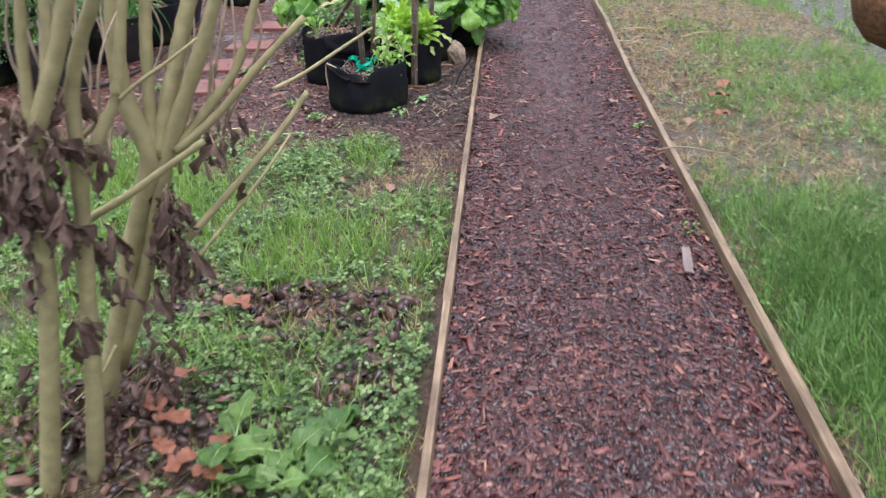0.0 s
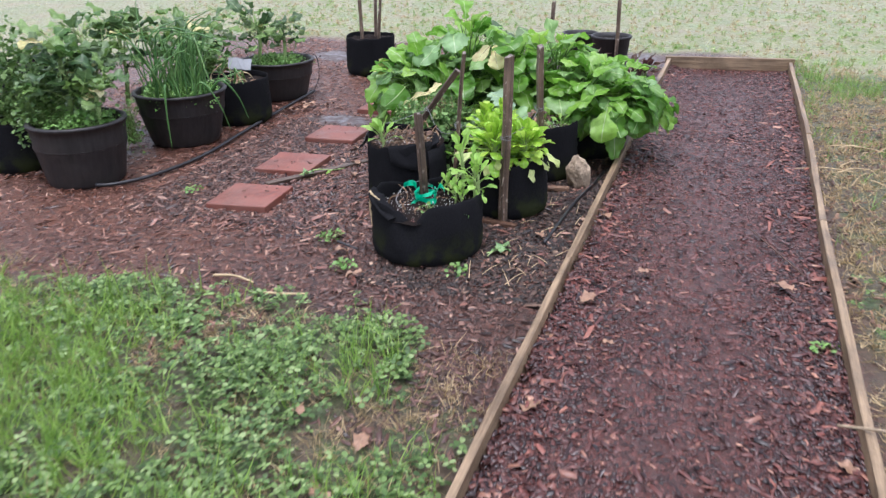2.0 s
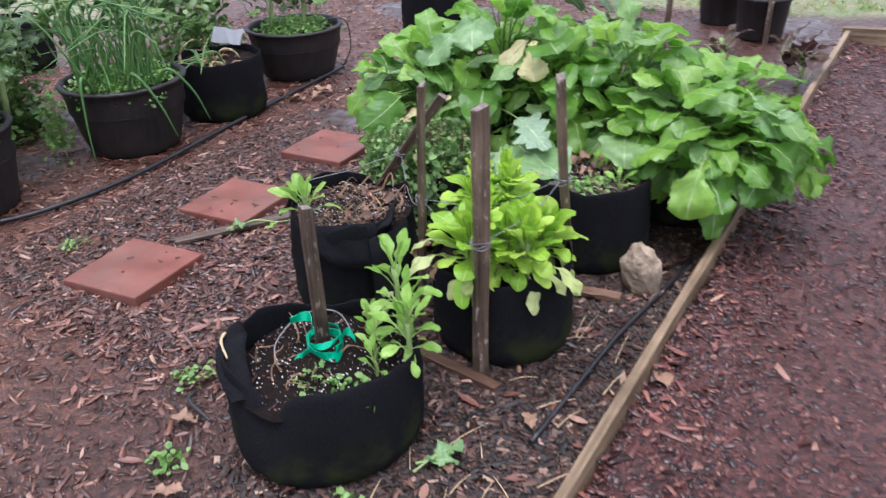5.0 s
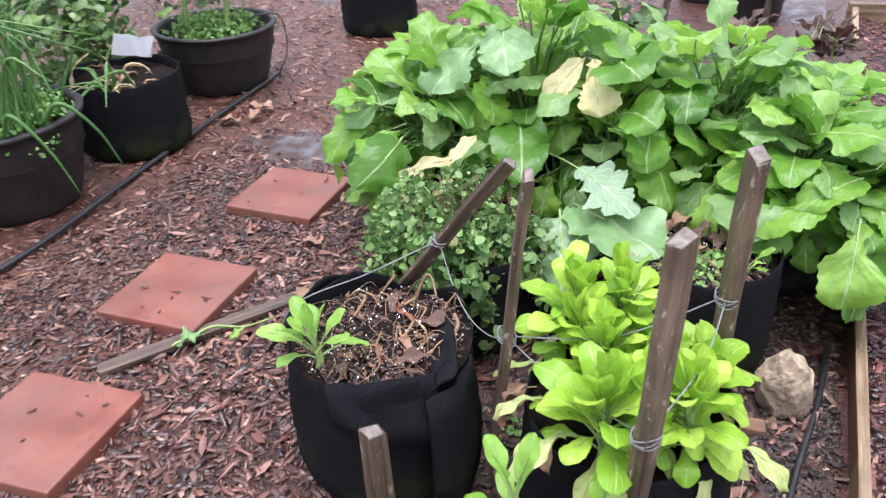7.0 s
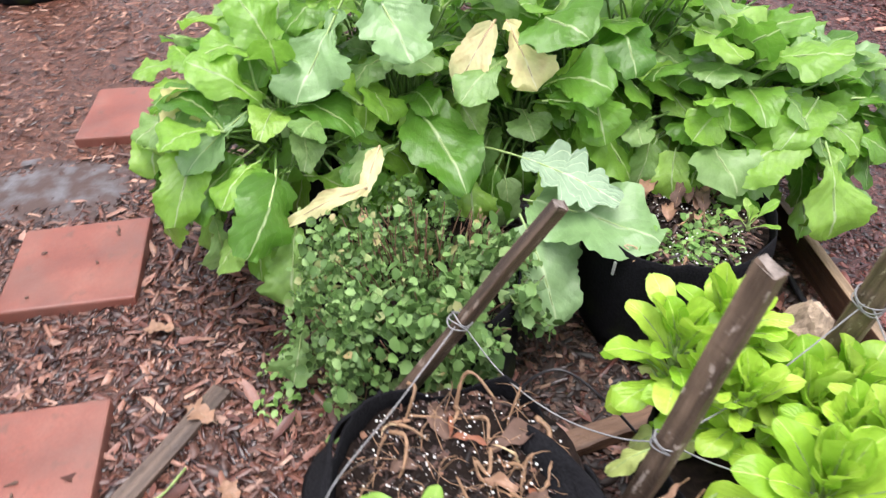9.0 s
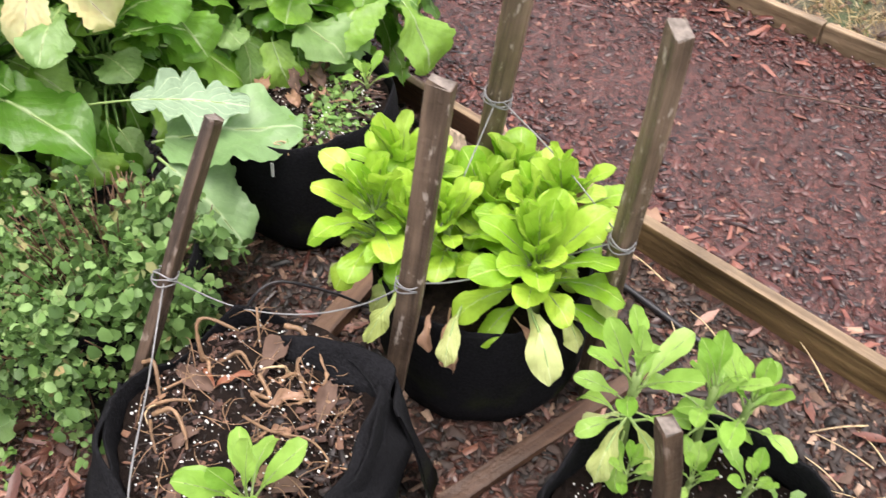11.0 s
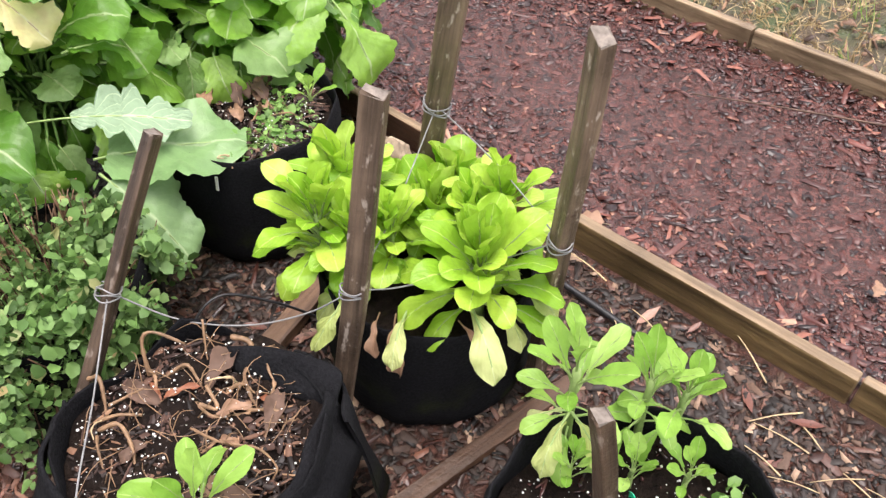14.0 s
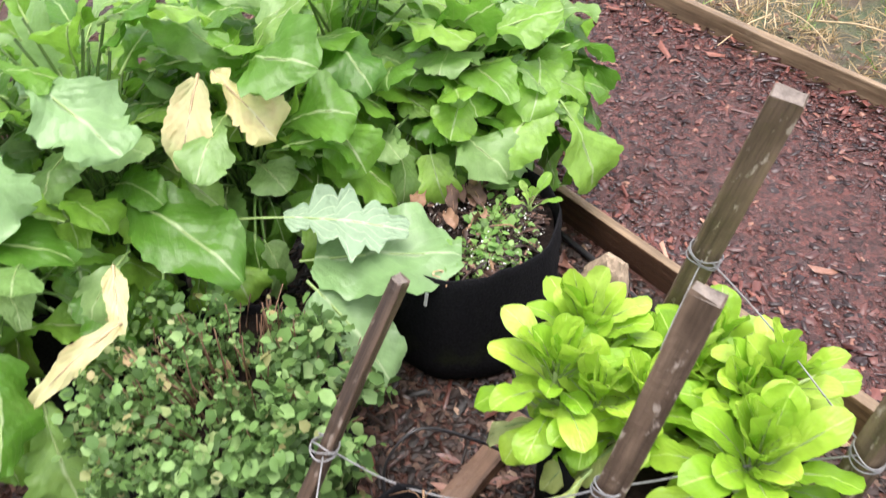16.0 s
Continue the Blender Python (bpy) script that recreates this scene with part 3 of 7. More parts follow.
def build_ground():
    xs, ys = steps_of(-4.5, 2.5, 0.05, 600), steps_of(-1.0, 11.0, 0.05, 600)
    verts, zone = [], []
    for y in ys:
        for x in xs:
            near = -5 < x < 3 and -2 < y < 12
            verts.append((x, y, relief(x, y) if near else -0.004))
            path = smooth01(x, -0.01, 0.01) * (1 - smooth01(x, 0.93, 0.95)) * (1 - smooth01(y, 8.74, 8.78))
            g = max(lawn_left(x, y), lawn_right(x, y))
            bed = smooth01(-x, 0.95 + 0.3 * nz(x, y, 1.6, 5), 1.7) * (0.65 + 0.5 * nz(x, y, 1.1, 9)) if x < 0 else 0
            zone.append((min(1, max(0, bed)), g, path, lawn_far(x, y)))
    w = len(xs)
    faces = [(j * w + i, j * w + i + 1, (j + 1) * w + i + 1, (j + 1) * w + i) for j in range(len(ys) - 1) for i in range(w - 1)]
    me = mesh_of("ground", verts, faces, [GROUND])
    col = me.color_attributes.new("zone", "FLOAT_COLOR", "POINT")
    col.data.foreach_set("color", np.asarray(zone, np.float32).ravel())
    tagged(new("ground", me), "wet garden soil with bark mulch, clover lawn and trodden path", "ground", "", "structure")


build_ground()


# ---- path edging ----
def edging_board(p, q, top, label, seed, wide=0.028, tall=0.12, wet=0.0):
    p, q = Vector(p), Vector(q)
    d = q - p
    bm = box(wide, d.length, tall, 0.004, 0.0022, seed, 7)
    ob = part("edging_board", bm, BOARD, None, label)
    ob.matrix_basis = pose((p.x + q.x) / 2, (p.y + q.y) / 2, top - tall / 2, 0, 0, math.degrees(math.atan2(-d.x, d.y)))
    # Bed-side faces take a darker brown, darkest beyond y = wet.
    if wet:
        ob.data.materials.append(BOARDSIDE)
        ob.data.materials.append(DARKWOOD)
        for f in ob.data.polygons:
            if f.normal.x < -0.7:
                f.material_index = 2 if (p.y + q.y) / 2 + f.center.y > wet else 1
    return tagged(ob, "", "edging board", "boards that edge the path")


EDGE = "weathered wooden board edging the bark-chip path"
edging_board((0.018, -1.2), (0.012, 2.28), 0.078, EDGE, 1, 0.021)
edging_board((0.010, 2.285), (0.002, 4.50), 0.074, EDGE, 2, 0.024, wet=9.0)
edging_board((0.002, 4.505), (-0.004, 6.75), 0.070, "wet brown board edging the path, its bed side darker at the far end", 3, 0.025, wet=5.4)
edging_board((-0.002, 6.755), (0.012, 8.68), 0.078, EDGE, 4)
edging_board((0.925, -1.2), (0.935, 2.35), 0.070, EDGE, 5)
edging_board((0.936, 2.355), (0.930, 5.2), 0.066, EDGE, 6)
edging_board((0.932, 5.205), (0.955, 6.6), 0.066, EDGE, 7)
edging_board((0.955, 6.605), (0.945, 8.78), 0.070, EDGE, 8)
edging_board((-0.02, 8.71), (0.975, 8.83), 0.092, "brown wooden board closing the end of the path", 9, 0.038, 0.13)


# ---- stepping stones ----
def stepping_stone(x, y, turn, top, seed):
    bm = box(0.305, 0.305, 0.05, 0.006, 0.002, seed)
    ob = part("stepping_stone", bm, PAVER, None, "square red concrete paver set in the mulch")
    ob.matrix_basis = pose(x, y, top - 0.025, R.uniform(-0.8, 0.8), R.uniform(-0.8, 0.8), turn)
    tagged(ob, "", "paver", "red stepping stones")


for i, (x, y, turn, top) in enumerate(((-1.600, 4.860, 5, 0.030), (-1.667, 5.403, 3, 0.026), (-1.690, 6.0, 2.5, 0.028), (-1.680, 6.72, -2, 0.026))):
    stepping_stone(x, y, turn, top, i)


# ---- grow bags ----
def grow_bag(x, y, r, h, seed, label, soil=0.8, flop=0.03, slump=(), category="grow bag", lean=()):
    """A felt planting bag with a limp rim, and the soil in it. slump: (angle, depth, width) of dents in the rim."""
    rr = random.Random(seed)
    bag = thing("grow_bag", (x, y, 0.0), label, category, "black fabric grow bags")
    sides, s1 = 48, rr.uniform(0, 50)
    prof = [(0.90, 0.0), (0.97, 0.05), (1.0, 0.14), (1.005, 0.24), (0.99, 0.31), (1.006, 0.39), (0.988, 0.47), (1.004, 0.56), (0.985, 0.64), (0.998, 0.73), (0.982, 0.81), (0.988, 0.88), (0.98, 0.95), (0.972, 0.995), (0.962, 1.004), (0.95, 0.99), (0.945, 0.92), (0.94, 0.70)]
    verts = []
    for k in range(sides):
        a = 2 * math.pi * k / sides
        dent = 0.0
        for da, depth, width in slump:
            d = (a - radians(da) + math.pi) % (2 * math.pi) - math.pi
            dent += depth * math.exp(-(d / radians(width)) ** 2)
        top = h * (1 + flop * 2.2 * nz(math.cos(a), math.sin(a), 1.4, s1) + flop * 0.8 * nz(math.cos(a) * 4, math.sin(a) * 4, 1.4, s1)) - dent
        for j, (f, z) in enumerate(prof):
            w = 0.035 * nz(math.cos(a) * 2, math.sin(a) * 2 + z * 1.5, 1.3, s1) + 0.022 * nz(math.cos(a) * 6, math.sin(a) * 6 + z * 4, 1.0, s1) + 0.02 * z * nz(math.cos(a) * 11, math.sin(a) * 11 + z * 2, 1.0, s1)
            w -= dent * 1.3 * z ** 3 + sum(push * math.exp(-(((a - radians(da) + math.pi) % (2 * math.pi) - math.pi) / radians(width)) ** 2) for da, push, width in lean) / r * z ** 4
            rad = r * (f + w)
            verts.append((rad * math.cos(a), rad * math.sin(a), z * top))
    n = len(prof)
    faces = [(k * n + j, ((k + 1) % sides) * n + j, ((k + 1) % sides) * n + j + 1, k * n + j + 1) for k in range(sides) for j in range(n - 1)]
    faces.append(tuple(k * n for k in range(sides - 1, -1, -1)))
    part("felt_wall", mesh_of("felt_wall", verts, faces, [FELT]), FELT, bag)
    sv, sf = [(0, 0, h * soil + 0.012)], []
    rings = 14
    for i in range(1, rings + 1):
        for k in range(48):
            a = 2 * math.pi * k / 48
            q = r * 0.93 * i / rings
            px, py = q * math.cos(a), q * math.sin(a)
            sv.append((px, py, h * soil + 0.012 * (1 - i / rings) + 0.015 * nz(px, py, 16, s1) + 0.010 * nz(px, py, 48, s1)))
    for k in range(48):
        sf.append((0, 1 + k, 1 + (k + 1) % 48))
        for i in range(rings - 1):
            b0 = 1 + i * 48
            sf.append((b0 + k, b0 + 48 + k, b0 + 48 + (k + 1) % 48, b0 + (k + 1) % 48))
    part("soil", mesh_of("soil", sv, sf, [POTSOIL]), POTSOIL, bag, "dark crumbly potting soil")
    return bag


def felt_strip(bag, name, stations, label, thick=0.005):
    """A limp band of felt through pairs of points: its upper and its lower edge."""
    v, f = [], []
    up = spline([a for a, b in stations], 26)
    lo = spline([b for a, b in stations], 26)
    for i, (a, b) in enumerate(zip(up, lo)):
        d = Vector(up[min(i + 1, 25)] - up[max(i - 1, 0)])
        n = d.cross(Vector(b - a)).normalized() * thick
        for k in range(5):
            p = Vector(a + (b - a) * k / 4) + n * (0.8 * math.sin(k * 1.3 + i * 0.5))
            v += [tuple(p + n * 0.5), tuple(p - n * 0.5)]
    for i in range(25):
        for k in range(4):
            q = i * 10 + k * 2
            f += [(q, q + 2, q + 12, q + 10), (q + 1, q + 11, q + 13, q + 3)]
        f += [(i * 10, i * 10 + 10, i * 10 + 11, i * 10 + 1), (i * 10 + 8, i * 10 + 9, i * 10 + 19, i * 10 + 18)]
    for e in (0, 250):
        f += [(e + k * 2, e + k * 2 + 1, e + k * 2 + 3, e + k * 2 + 2) for k in range(4)]
    part(name, mesh_of(name, v, f, [FELT]), FELT, bag, label)


def soil_specks(bag, r, z, count, seed):
    rs = np.random.RandomState(seed)
    a, q = rs.rand(count) * 6.283, r * 0.86 * np.sqrt(rs.rand(count))
    pos = np.stack([q * np.cos(a), q * np.sin(a), z + rs.rand(count) * 0.016], 1)
    tv = [(0, 0, 1), (1, 0, 0), (0, 1, 0), (-1, 0, 0), (0, -1, 0), (0, 0, -1)]
    tf = [(0, 1, 2), (0, 2, 3), (0, 3, 4), (0, 4, 1), (5, 2, 1), (5, 3, 2), (5, 4, 3), (5, 1, 4)]
    strewn("perlite", tv, tf, pos, turns(count, 0.5), 0.0007 + 0.0022 * rs.rand(count, 1) ** 3 * np.ones((1, 3)), PERLITE, "white perlite specks", "", "stuff", False, bag)


bag_front = grow_bag(-0.592, 4.585, 0.222, 0.248, 1, "low black fabric grow bag with slumped rim and young lettuce", 0.72, 0.025, ((272, 0.075, 13), (250, 0.03, 12), (120, 0.03, 30)), lean=((315, 0.02, 45), (262, 0.025, 16)))
felt_strip(bag_front, "rim_fold", tuple(((q * math.cos(radians(a)), q * math.sin(radians(a)), z), (p * math.cos(radians(a + 4)), p * math.sin(radians(a + 4)), z - d)) for a, q, z, p, d in ((188, 0.222, 0.250, 0.190, 0.020), (208, 0.232, 0.246, 0.170, 0.012), (230, 0.232, 0.222, 0.165, 0.010), (250, 0.226, 0.190, 0.175, 0.006))), "limp felt rim folded inwards over the soil")
bag_lettuce = grow_bag(-0.415, 5.135, 0.188, 0.26, 2, "black fabric grow bag full of bright lettuce", 0.86)
bag_bare = grow_bag(-0.885, 5.112, 0.186, 0.32, 3, "black fabric grow bag with dried stems and sagging rim", 0.88, 0.06, ((20, 0.05, 26), (95, 0.035, 24), (240, 0.035, 26)), lean=((90, 0.02, 30), (0, 0.03, 30)))
felt_strip(bag_bare, "rim_fold", (((0.105, 0.065, 0.315), (0.095, 0.045, 0.285)), ((0.150, 0.000, 0.325), (0.115, -0.022, 0.285)), ((0.185, -0.085, 0.318), (0.135, -0.085, 0.283)), ((0.155, -0.112, 0.290), (0.118, -0.108, 0.262))), "limp felt rim creased inwards over the soil")
felt_strip(bag_bare, "rim_fold", (((0.150, -0.100, 0.318), (0.175, -0.105, 0.22)), ((0.095, -0.135, 0.315), (0.150, -0.150, 0.20)), ((0.035, -0.165, 0.310), (0.080, -0.188, 0.21)), ((-0.02, -0.180, 0.305), (0.0, -0.200, 0.23))), "limp felt rim folded outwards")
felt_strip(bag_bare, "rim_fold", (((-0.100, 0.155, 0.315), (-0.125, 0.165, 0.275)), ((-0.160, 0.085, 0.330), (-0.200, 0.085, 0.265)), ((-0.178, 0.0, 0.325), (-0.222, -0.005, 0.250)), ((-0.165, -0.08, 0.315), (-0.205, -0.085, 0.250))), "limp felt rim folded outwards")
felt_strip(bag_bare, "rim_fold", (((0.176, 0.010, 0.285), (0.196, 0.0, 0.16)), ((0.186, -0.045, 0.290), (0.212, -0.058, 0.07)), ((0.178, -0.095, 0.290), (0.212, -0.118, 0.03)), ((0.150, -0.135, 0.280), (0.176, -0.160, 0.03))), "limp felt flap hanging down to the mulch")
bag_weeds = grow_bag(-0.378, 5.68, 0.184, 0.285, 4, "black fabric grow bag with small weeds beside a stone", 0.88)
bag_herb = grow_bag(-0.90, 5.60, 0.19, 0.25, 5, "black fabric grow bag overgrown with herbs", 0.95)
bag_turnip = grow_bag(-1.02, 6.12, 0.21, 0.26, 6, "black fabric grow bag under spreading turnip greens", 0.92)
bag_turnip_b = grow_bag(-0.22, 6.16, 0.21, 0.26, 7, "black fabric grow bag under turnip greens by the edging", 0.92)
bag_mossy = grow_bag(-2.50, 6.20, 0.205, 0.28, 8, "mossy black fabric grow bag with withered stems", 0.9)
for bag, r, z, s in ((bag_front, 0.222, 0.183, 1), (bag_bare, 0.185, 0.284, 2), (bag_weeds, 0.18, 0.255, 3)):
    soil_specks(bag, r, z + 0.003, 560, s)


# ---- stakes and wire ----
def stake(base, top, wide, thick, turn, label, seed, mat=None):
    b, t = Vector(base), Vector(top)
    d = t - b
    bm = box(wide, thick, d.length, 0.0025, 0.001, seed, 5)
    zmax = max(v.co.z for v in bm.verts)
    rr = random.Random(seed)
    for v in bm.verts:
        if v.co.z > zmax - 0.01:
            v.co.z += v.co.x * 0.2 + rr.uniform(-0.004, 0.002)
            v.co.x *= rr.uniform(0.86, 1.0)
        else:
            v.co.x += 0.0025 * math.sin(v.co.z * 9 + seed)
            v.co.y += 0.0025 * math.cos(v.co.z * 7 + seed)
    ob = part("garden_stake", bm, mat or STAKE, None, label)
    ob.data.materials.append(ENDGRAIN)
    for f in ob.data.polygons:
        f.material_index = 1 if f.normal.z > 0.7 else 0
    ob.matrix_basis = Matrix.Translation((b + t) / 2) @ d.to_track_quat("Z", "Y").to_matrix().to_4x4() @ pose(0, 0, 0, 0, 0, turn)
    tagged(ob, "", "stake", "wooden stakes round the lettuce")


STK = "weathered brown wooden stake driven beside a grow bag"
stake((-0.371, 4.932, -0.05), (-0.345, 4.894, 0.734), 0.036, 0.023, 25, STK, 1)
stake((-0.676, 5.120, -0.05), (-0.579, 5.034, 0.713), 0.017, 0.034, -29, STK, 2)
stake((-0.294, 5.331, -0.05), (-0.282, 5.171, 0.731), 0.024, 0.040, 22, STK, 3)
stake((-1.131, 5.301, 0.0), (-0.712, 5.346, 0.574), 0.018, 0.027, 20, "dark wooden stake leaning over the herbs", 4, DARKSTAKE)
stake((-0.605, 4.603, 0.05), (-0.648, 4.653, 0.539), 0.030, 0.020, 20, "short dark wooden stake standing in the front grow bag", 5, DARKSTAKE)


def wire(pts, label, r=0.00125, name="tie_wire", mat=None, loops=()):
    pieces, rings = [tube(pts, r, r, 6, 28)], []
    for c, wide, thick, axis in loops:
        turn = Vector(axis).to_track_quat("Z", "Y")
        ring = [Vector(c) + turn @ Vector((wide * math.cos(a), thick * math.sin(a), 0.0011 * (a - 9.4) + 0.003 * math.sin(2.3 * a))) for a in np.linspace(0, 18.8, 40)]
        rings.append(tube([tuple(p) for p in ring], r, r, 5, 80))
    v, f = joined(pieces)
    ob = new(name, mesh_of(name, v, f, [mat or WIRE]))
    for ring in rings:
        part("knot", mesh_of("knot", *ring, [mat or WIRE]), mat or WIRE, ob, "wire wound tightly round a stake")
    return tagged(ob, label, "wire")


KE, KD, KC, KA = (-0.858, 5.330, 0.382), (-0.622, 5.072, 0.385), (-0.290, 5.225, 0.450), (-0.358, 4.912, 0.394)
wire([KE, (-0.80, 5.265, 0.322), (-0.735, 5.19, 0.312), (-0.67, 5.125, 0.335), KD], "grey wire tied between two stakes", loops=((KE, 0.0175, 0.0165, (0.41, 0.06, 0.57)), (KD, 0.0145, 0.0195, (0.09, -0.09, 0.765))))
wire([KE, (-0.96, 5.21, 0.352), (-1.065, 5.085, 0.325), (-1.09, 5.05, 0.20)], "grey wire running down from the leaning stake")
wire([KD, (-0.456, 5.163, 0.365), KC], "grey wire stretched between stakes over the lettuce", loops=((KC, 0.020, 0.0245, (0.01, -0.16, 0.78)),))
wire([KC, (-0.305, 5.08, 0.413), KA], "grey wire stretched between stakes beside the path", loops=((KA, 0.0235, 0.0185, (0.03, -0.03, 0.78)),))
wire([KA, (-0.46, 5.02, 0.33), (-0.55, 5.06, 0.34), KD], "grey wire passing through the lettuce leaves")
wire([(-0.76, 5.40, 0.03), (-0.73, 5.43, 0.10), (-0.66, 5.43, 0.13), (-0.58, 5.38, 0.08), (-0.52, 5.33, 0.02)], "thin black drip tube looping out of the mulch", 0.0028, "drip_tube", RUBBER)
wire([(-0.143, 4.75, 0.012), (-0.13, 5.0, 0.014), (-0.115, 5.263, 0.012), (-0.075, 5.55, 0.014), (-0.06, 5.75, 0.01)], "black irrigation tube lying beside the edging", 0.007, "irrigation_tube", RUBBER)
tagged(bpy.data.objects["irrigation_tube"], "", "tube")
tagged(bpy.data.objects["drip_tube"], "", "tube")


# ---- plants in the bags ----
def lettuce_head(x, y, z, count, size, label, stem=0.0, seed=0, turn=0.0, young=False):
    rr = random.Random(seed)
    head = thing("lettuce", (x, y, z), label, "lettuce", "lettuce plants")
    hgt = 0.03 + stem
    part("stem", mesh_of("stem", *tube([(0, 0, -0.02), (0.004, 0.003, hgt * 0.5), (0, 0, hgt)], 0.009 * size, 0.006 * size, 7, 5), [GREENSTEM]), GREENSTEM, head)
    for i in range(count):
        f = i / max(1, count - 1)
        me = LETTUCES[min(11, int(f ** 0.9 * 11.9))] if rr.random() < 0.8 else rr.choice(LETTUCES[2:9])
        if young:
            me = YOUNG[min(4, int(f * (3.4 if stem < 0.03 else 4.99)))]
        zz = hgt * (1 - 0.75 * f) + 0.004
        leaf_at(head, me, (0, 0, zz), turn + i * 137.5 + rr.uniform(-18, 18), rr.uniform(-8, 8), rr.uniform(-14, 14), size * rr.uniform(0.8, 1.15) * (0.72 + 0.38 * math.sin(math.pi * (0.2 + 0.65 * f))))
    return head


LET = "bright yellow-green lettuce plant with upright spoon-shaped leaves"
for i, (x, y, c, s) in enumerate(((-0.545, 5.245, 36, 0.86), (-0.465, 5.27, 30, 0.84), (-0.475, 5.155, 24, 0.72), (-0.375, 5.16, 32, 0.84), (-0.31, 5.165, 30, 0.82), (-0.31, 5.06, 32, 0.84), (-0.435, 5.0, 34, 0.98), (-0.37, 5.07, 24, 0.74), (-0.41, 5.215, 24, 0.76), (-0.52, 5.19, 22, 0.74))):
    head = lettuce_head(x, y, 0.225, c, s, LET, 0.085 + (0.03 if i in (0, 1) else -0.045 if i in (3, 4, 8) else 0.0), 20 + i, i * 40)
    out = math.degrees(math.atan2(-(x + 0.415), y - 5.135))
    for k in range(4 if i in (5, 6) else 2 if i in (0, 2) else 1):
        leaf_at(head, OLDLEAVES[(i + k) % 3], (0, 0, 0.03), out + (k - 1) * 42 + 9 * i, 0, 10 * (k - 1), 0.95 + 0.1 * k, "leaf", "wilted pale lower leaf")
for x, y, head_to, big in ((-0.475, 4.985, 150, 1.25), (-0.545, 5.05, 118, 0.85), (-0.40, 4.965, 190, 0.8), (-0.575, 5.14, 95, 0.9), (-0.25, 5.06, 250, 1.0)):
    leaf_at(head, OLDLEAVES[int(head_to) % 3], (x - head.matrix_basis.translation.x, y - head.matrix_basis.translation.y, 0.065), head_to, 14, 8, big, "leaf", "wilted pale lower leaf")
for x, y, head_to, big in ((-0.555, 5.065, 130, 1.0), (-0.570, 5.085, 120, 0.75), (-0.50, 4.985, 165, 0.7)):
    leaf_at(head, leaf_mesh("dead_leaf", 0.085, 0.028, 0.02, 5, -88, lettuce_shape, OAKLEAF, ROOT, 0.25, 0.5, 0.2, int(head_to), 12, 6, 0.002), (x - head.matrix_basis.translation.x, y - head.matrix_basis.translation.y, 0.055), head_to, 0, 12, big, "leaf", "withered brown leaf hanging over the rim")
tall = lettuce_head(-0.505, 4.768, 0.18, 15, 0.95, "young lettuce with pale drooping lower leaves", 0.15, 41, young=True)
for a, s in ((100, 0.9), (160, 0.8), (60, 0.7)):
    leaf_at(tall, OLDLEAVES[int(a) % 3], (0, 0, 0.085), a, 8, 10, s, "leaf", "wilted pale lower leaf")
lettuce_head(-0.430, 4.695, 0.18, 14, 0.78, "young lettuce with narrow leaves on a bare stalk", 0.12, 42, young=True)
lettuce_head(-0.402, 4.655, 0.18, 14, 0.78, "young lettuce with narrow leaves on a bare stalk", 0.10, 43, young=True)
for x, y, sd in ((-0.555, 4.725, 46), (-0.50, 4.66, 47), (-0.455, 4.60, 48)):
    lettuce_head(x, y, 0.18, 8, 0.52, "small green seedling sprouting in the front grow bag", 0.02, sd, young=True)
lettuce_head(-0.957, 4.995, 0.285, 11, 0.95, "small lettuce seedling at the edge of a bare grow bag", 0.005, 44, young=True)
lettuce_head(-0.268, 5.615, 0.25, 6, 0.60, "small pale seedling among weeds in a grow bag", 0.0, 45, young=True)


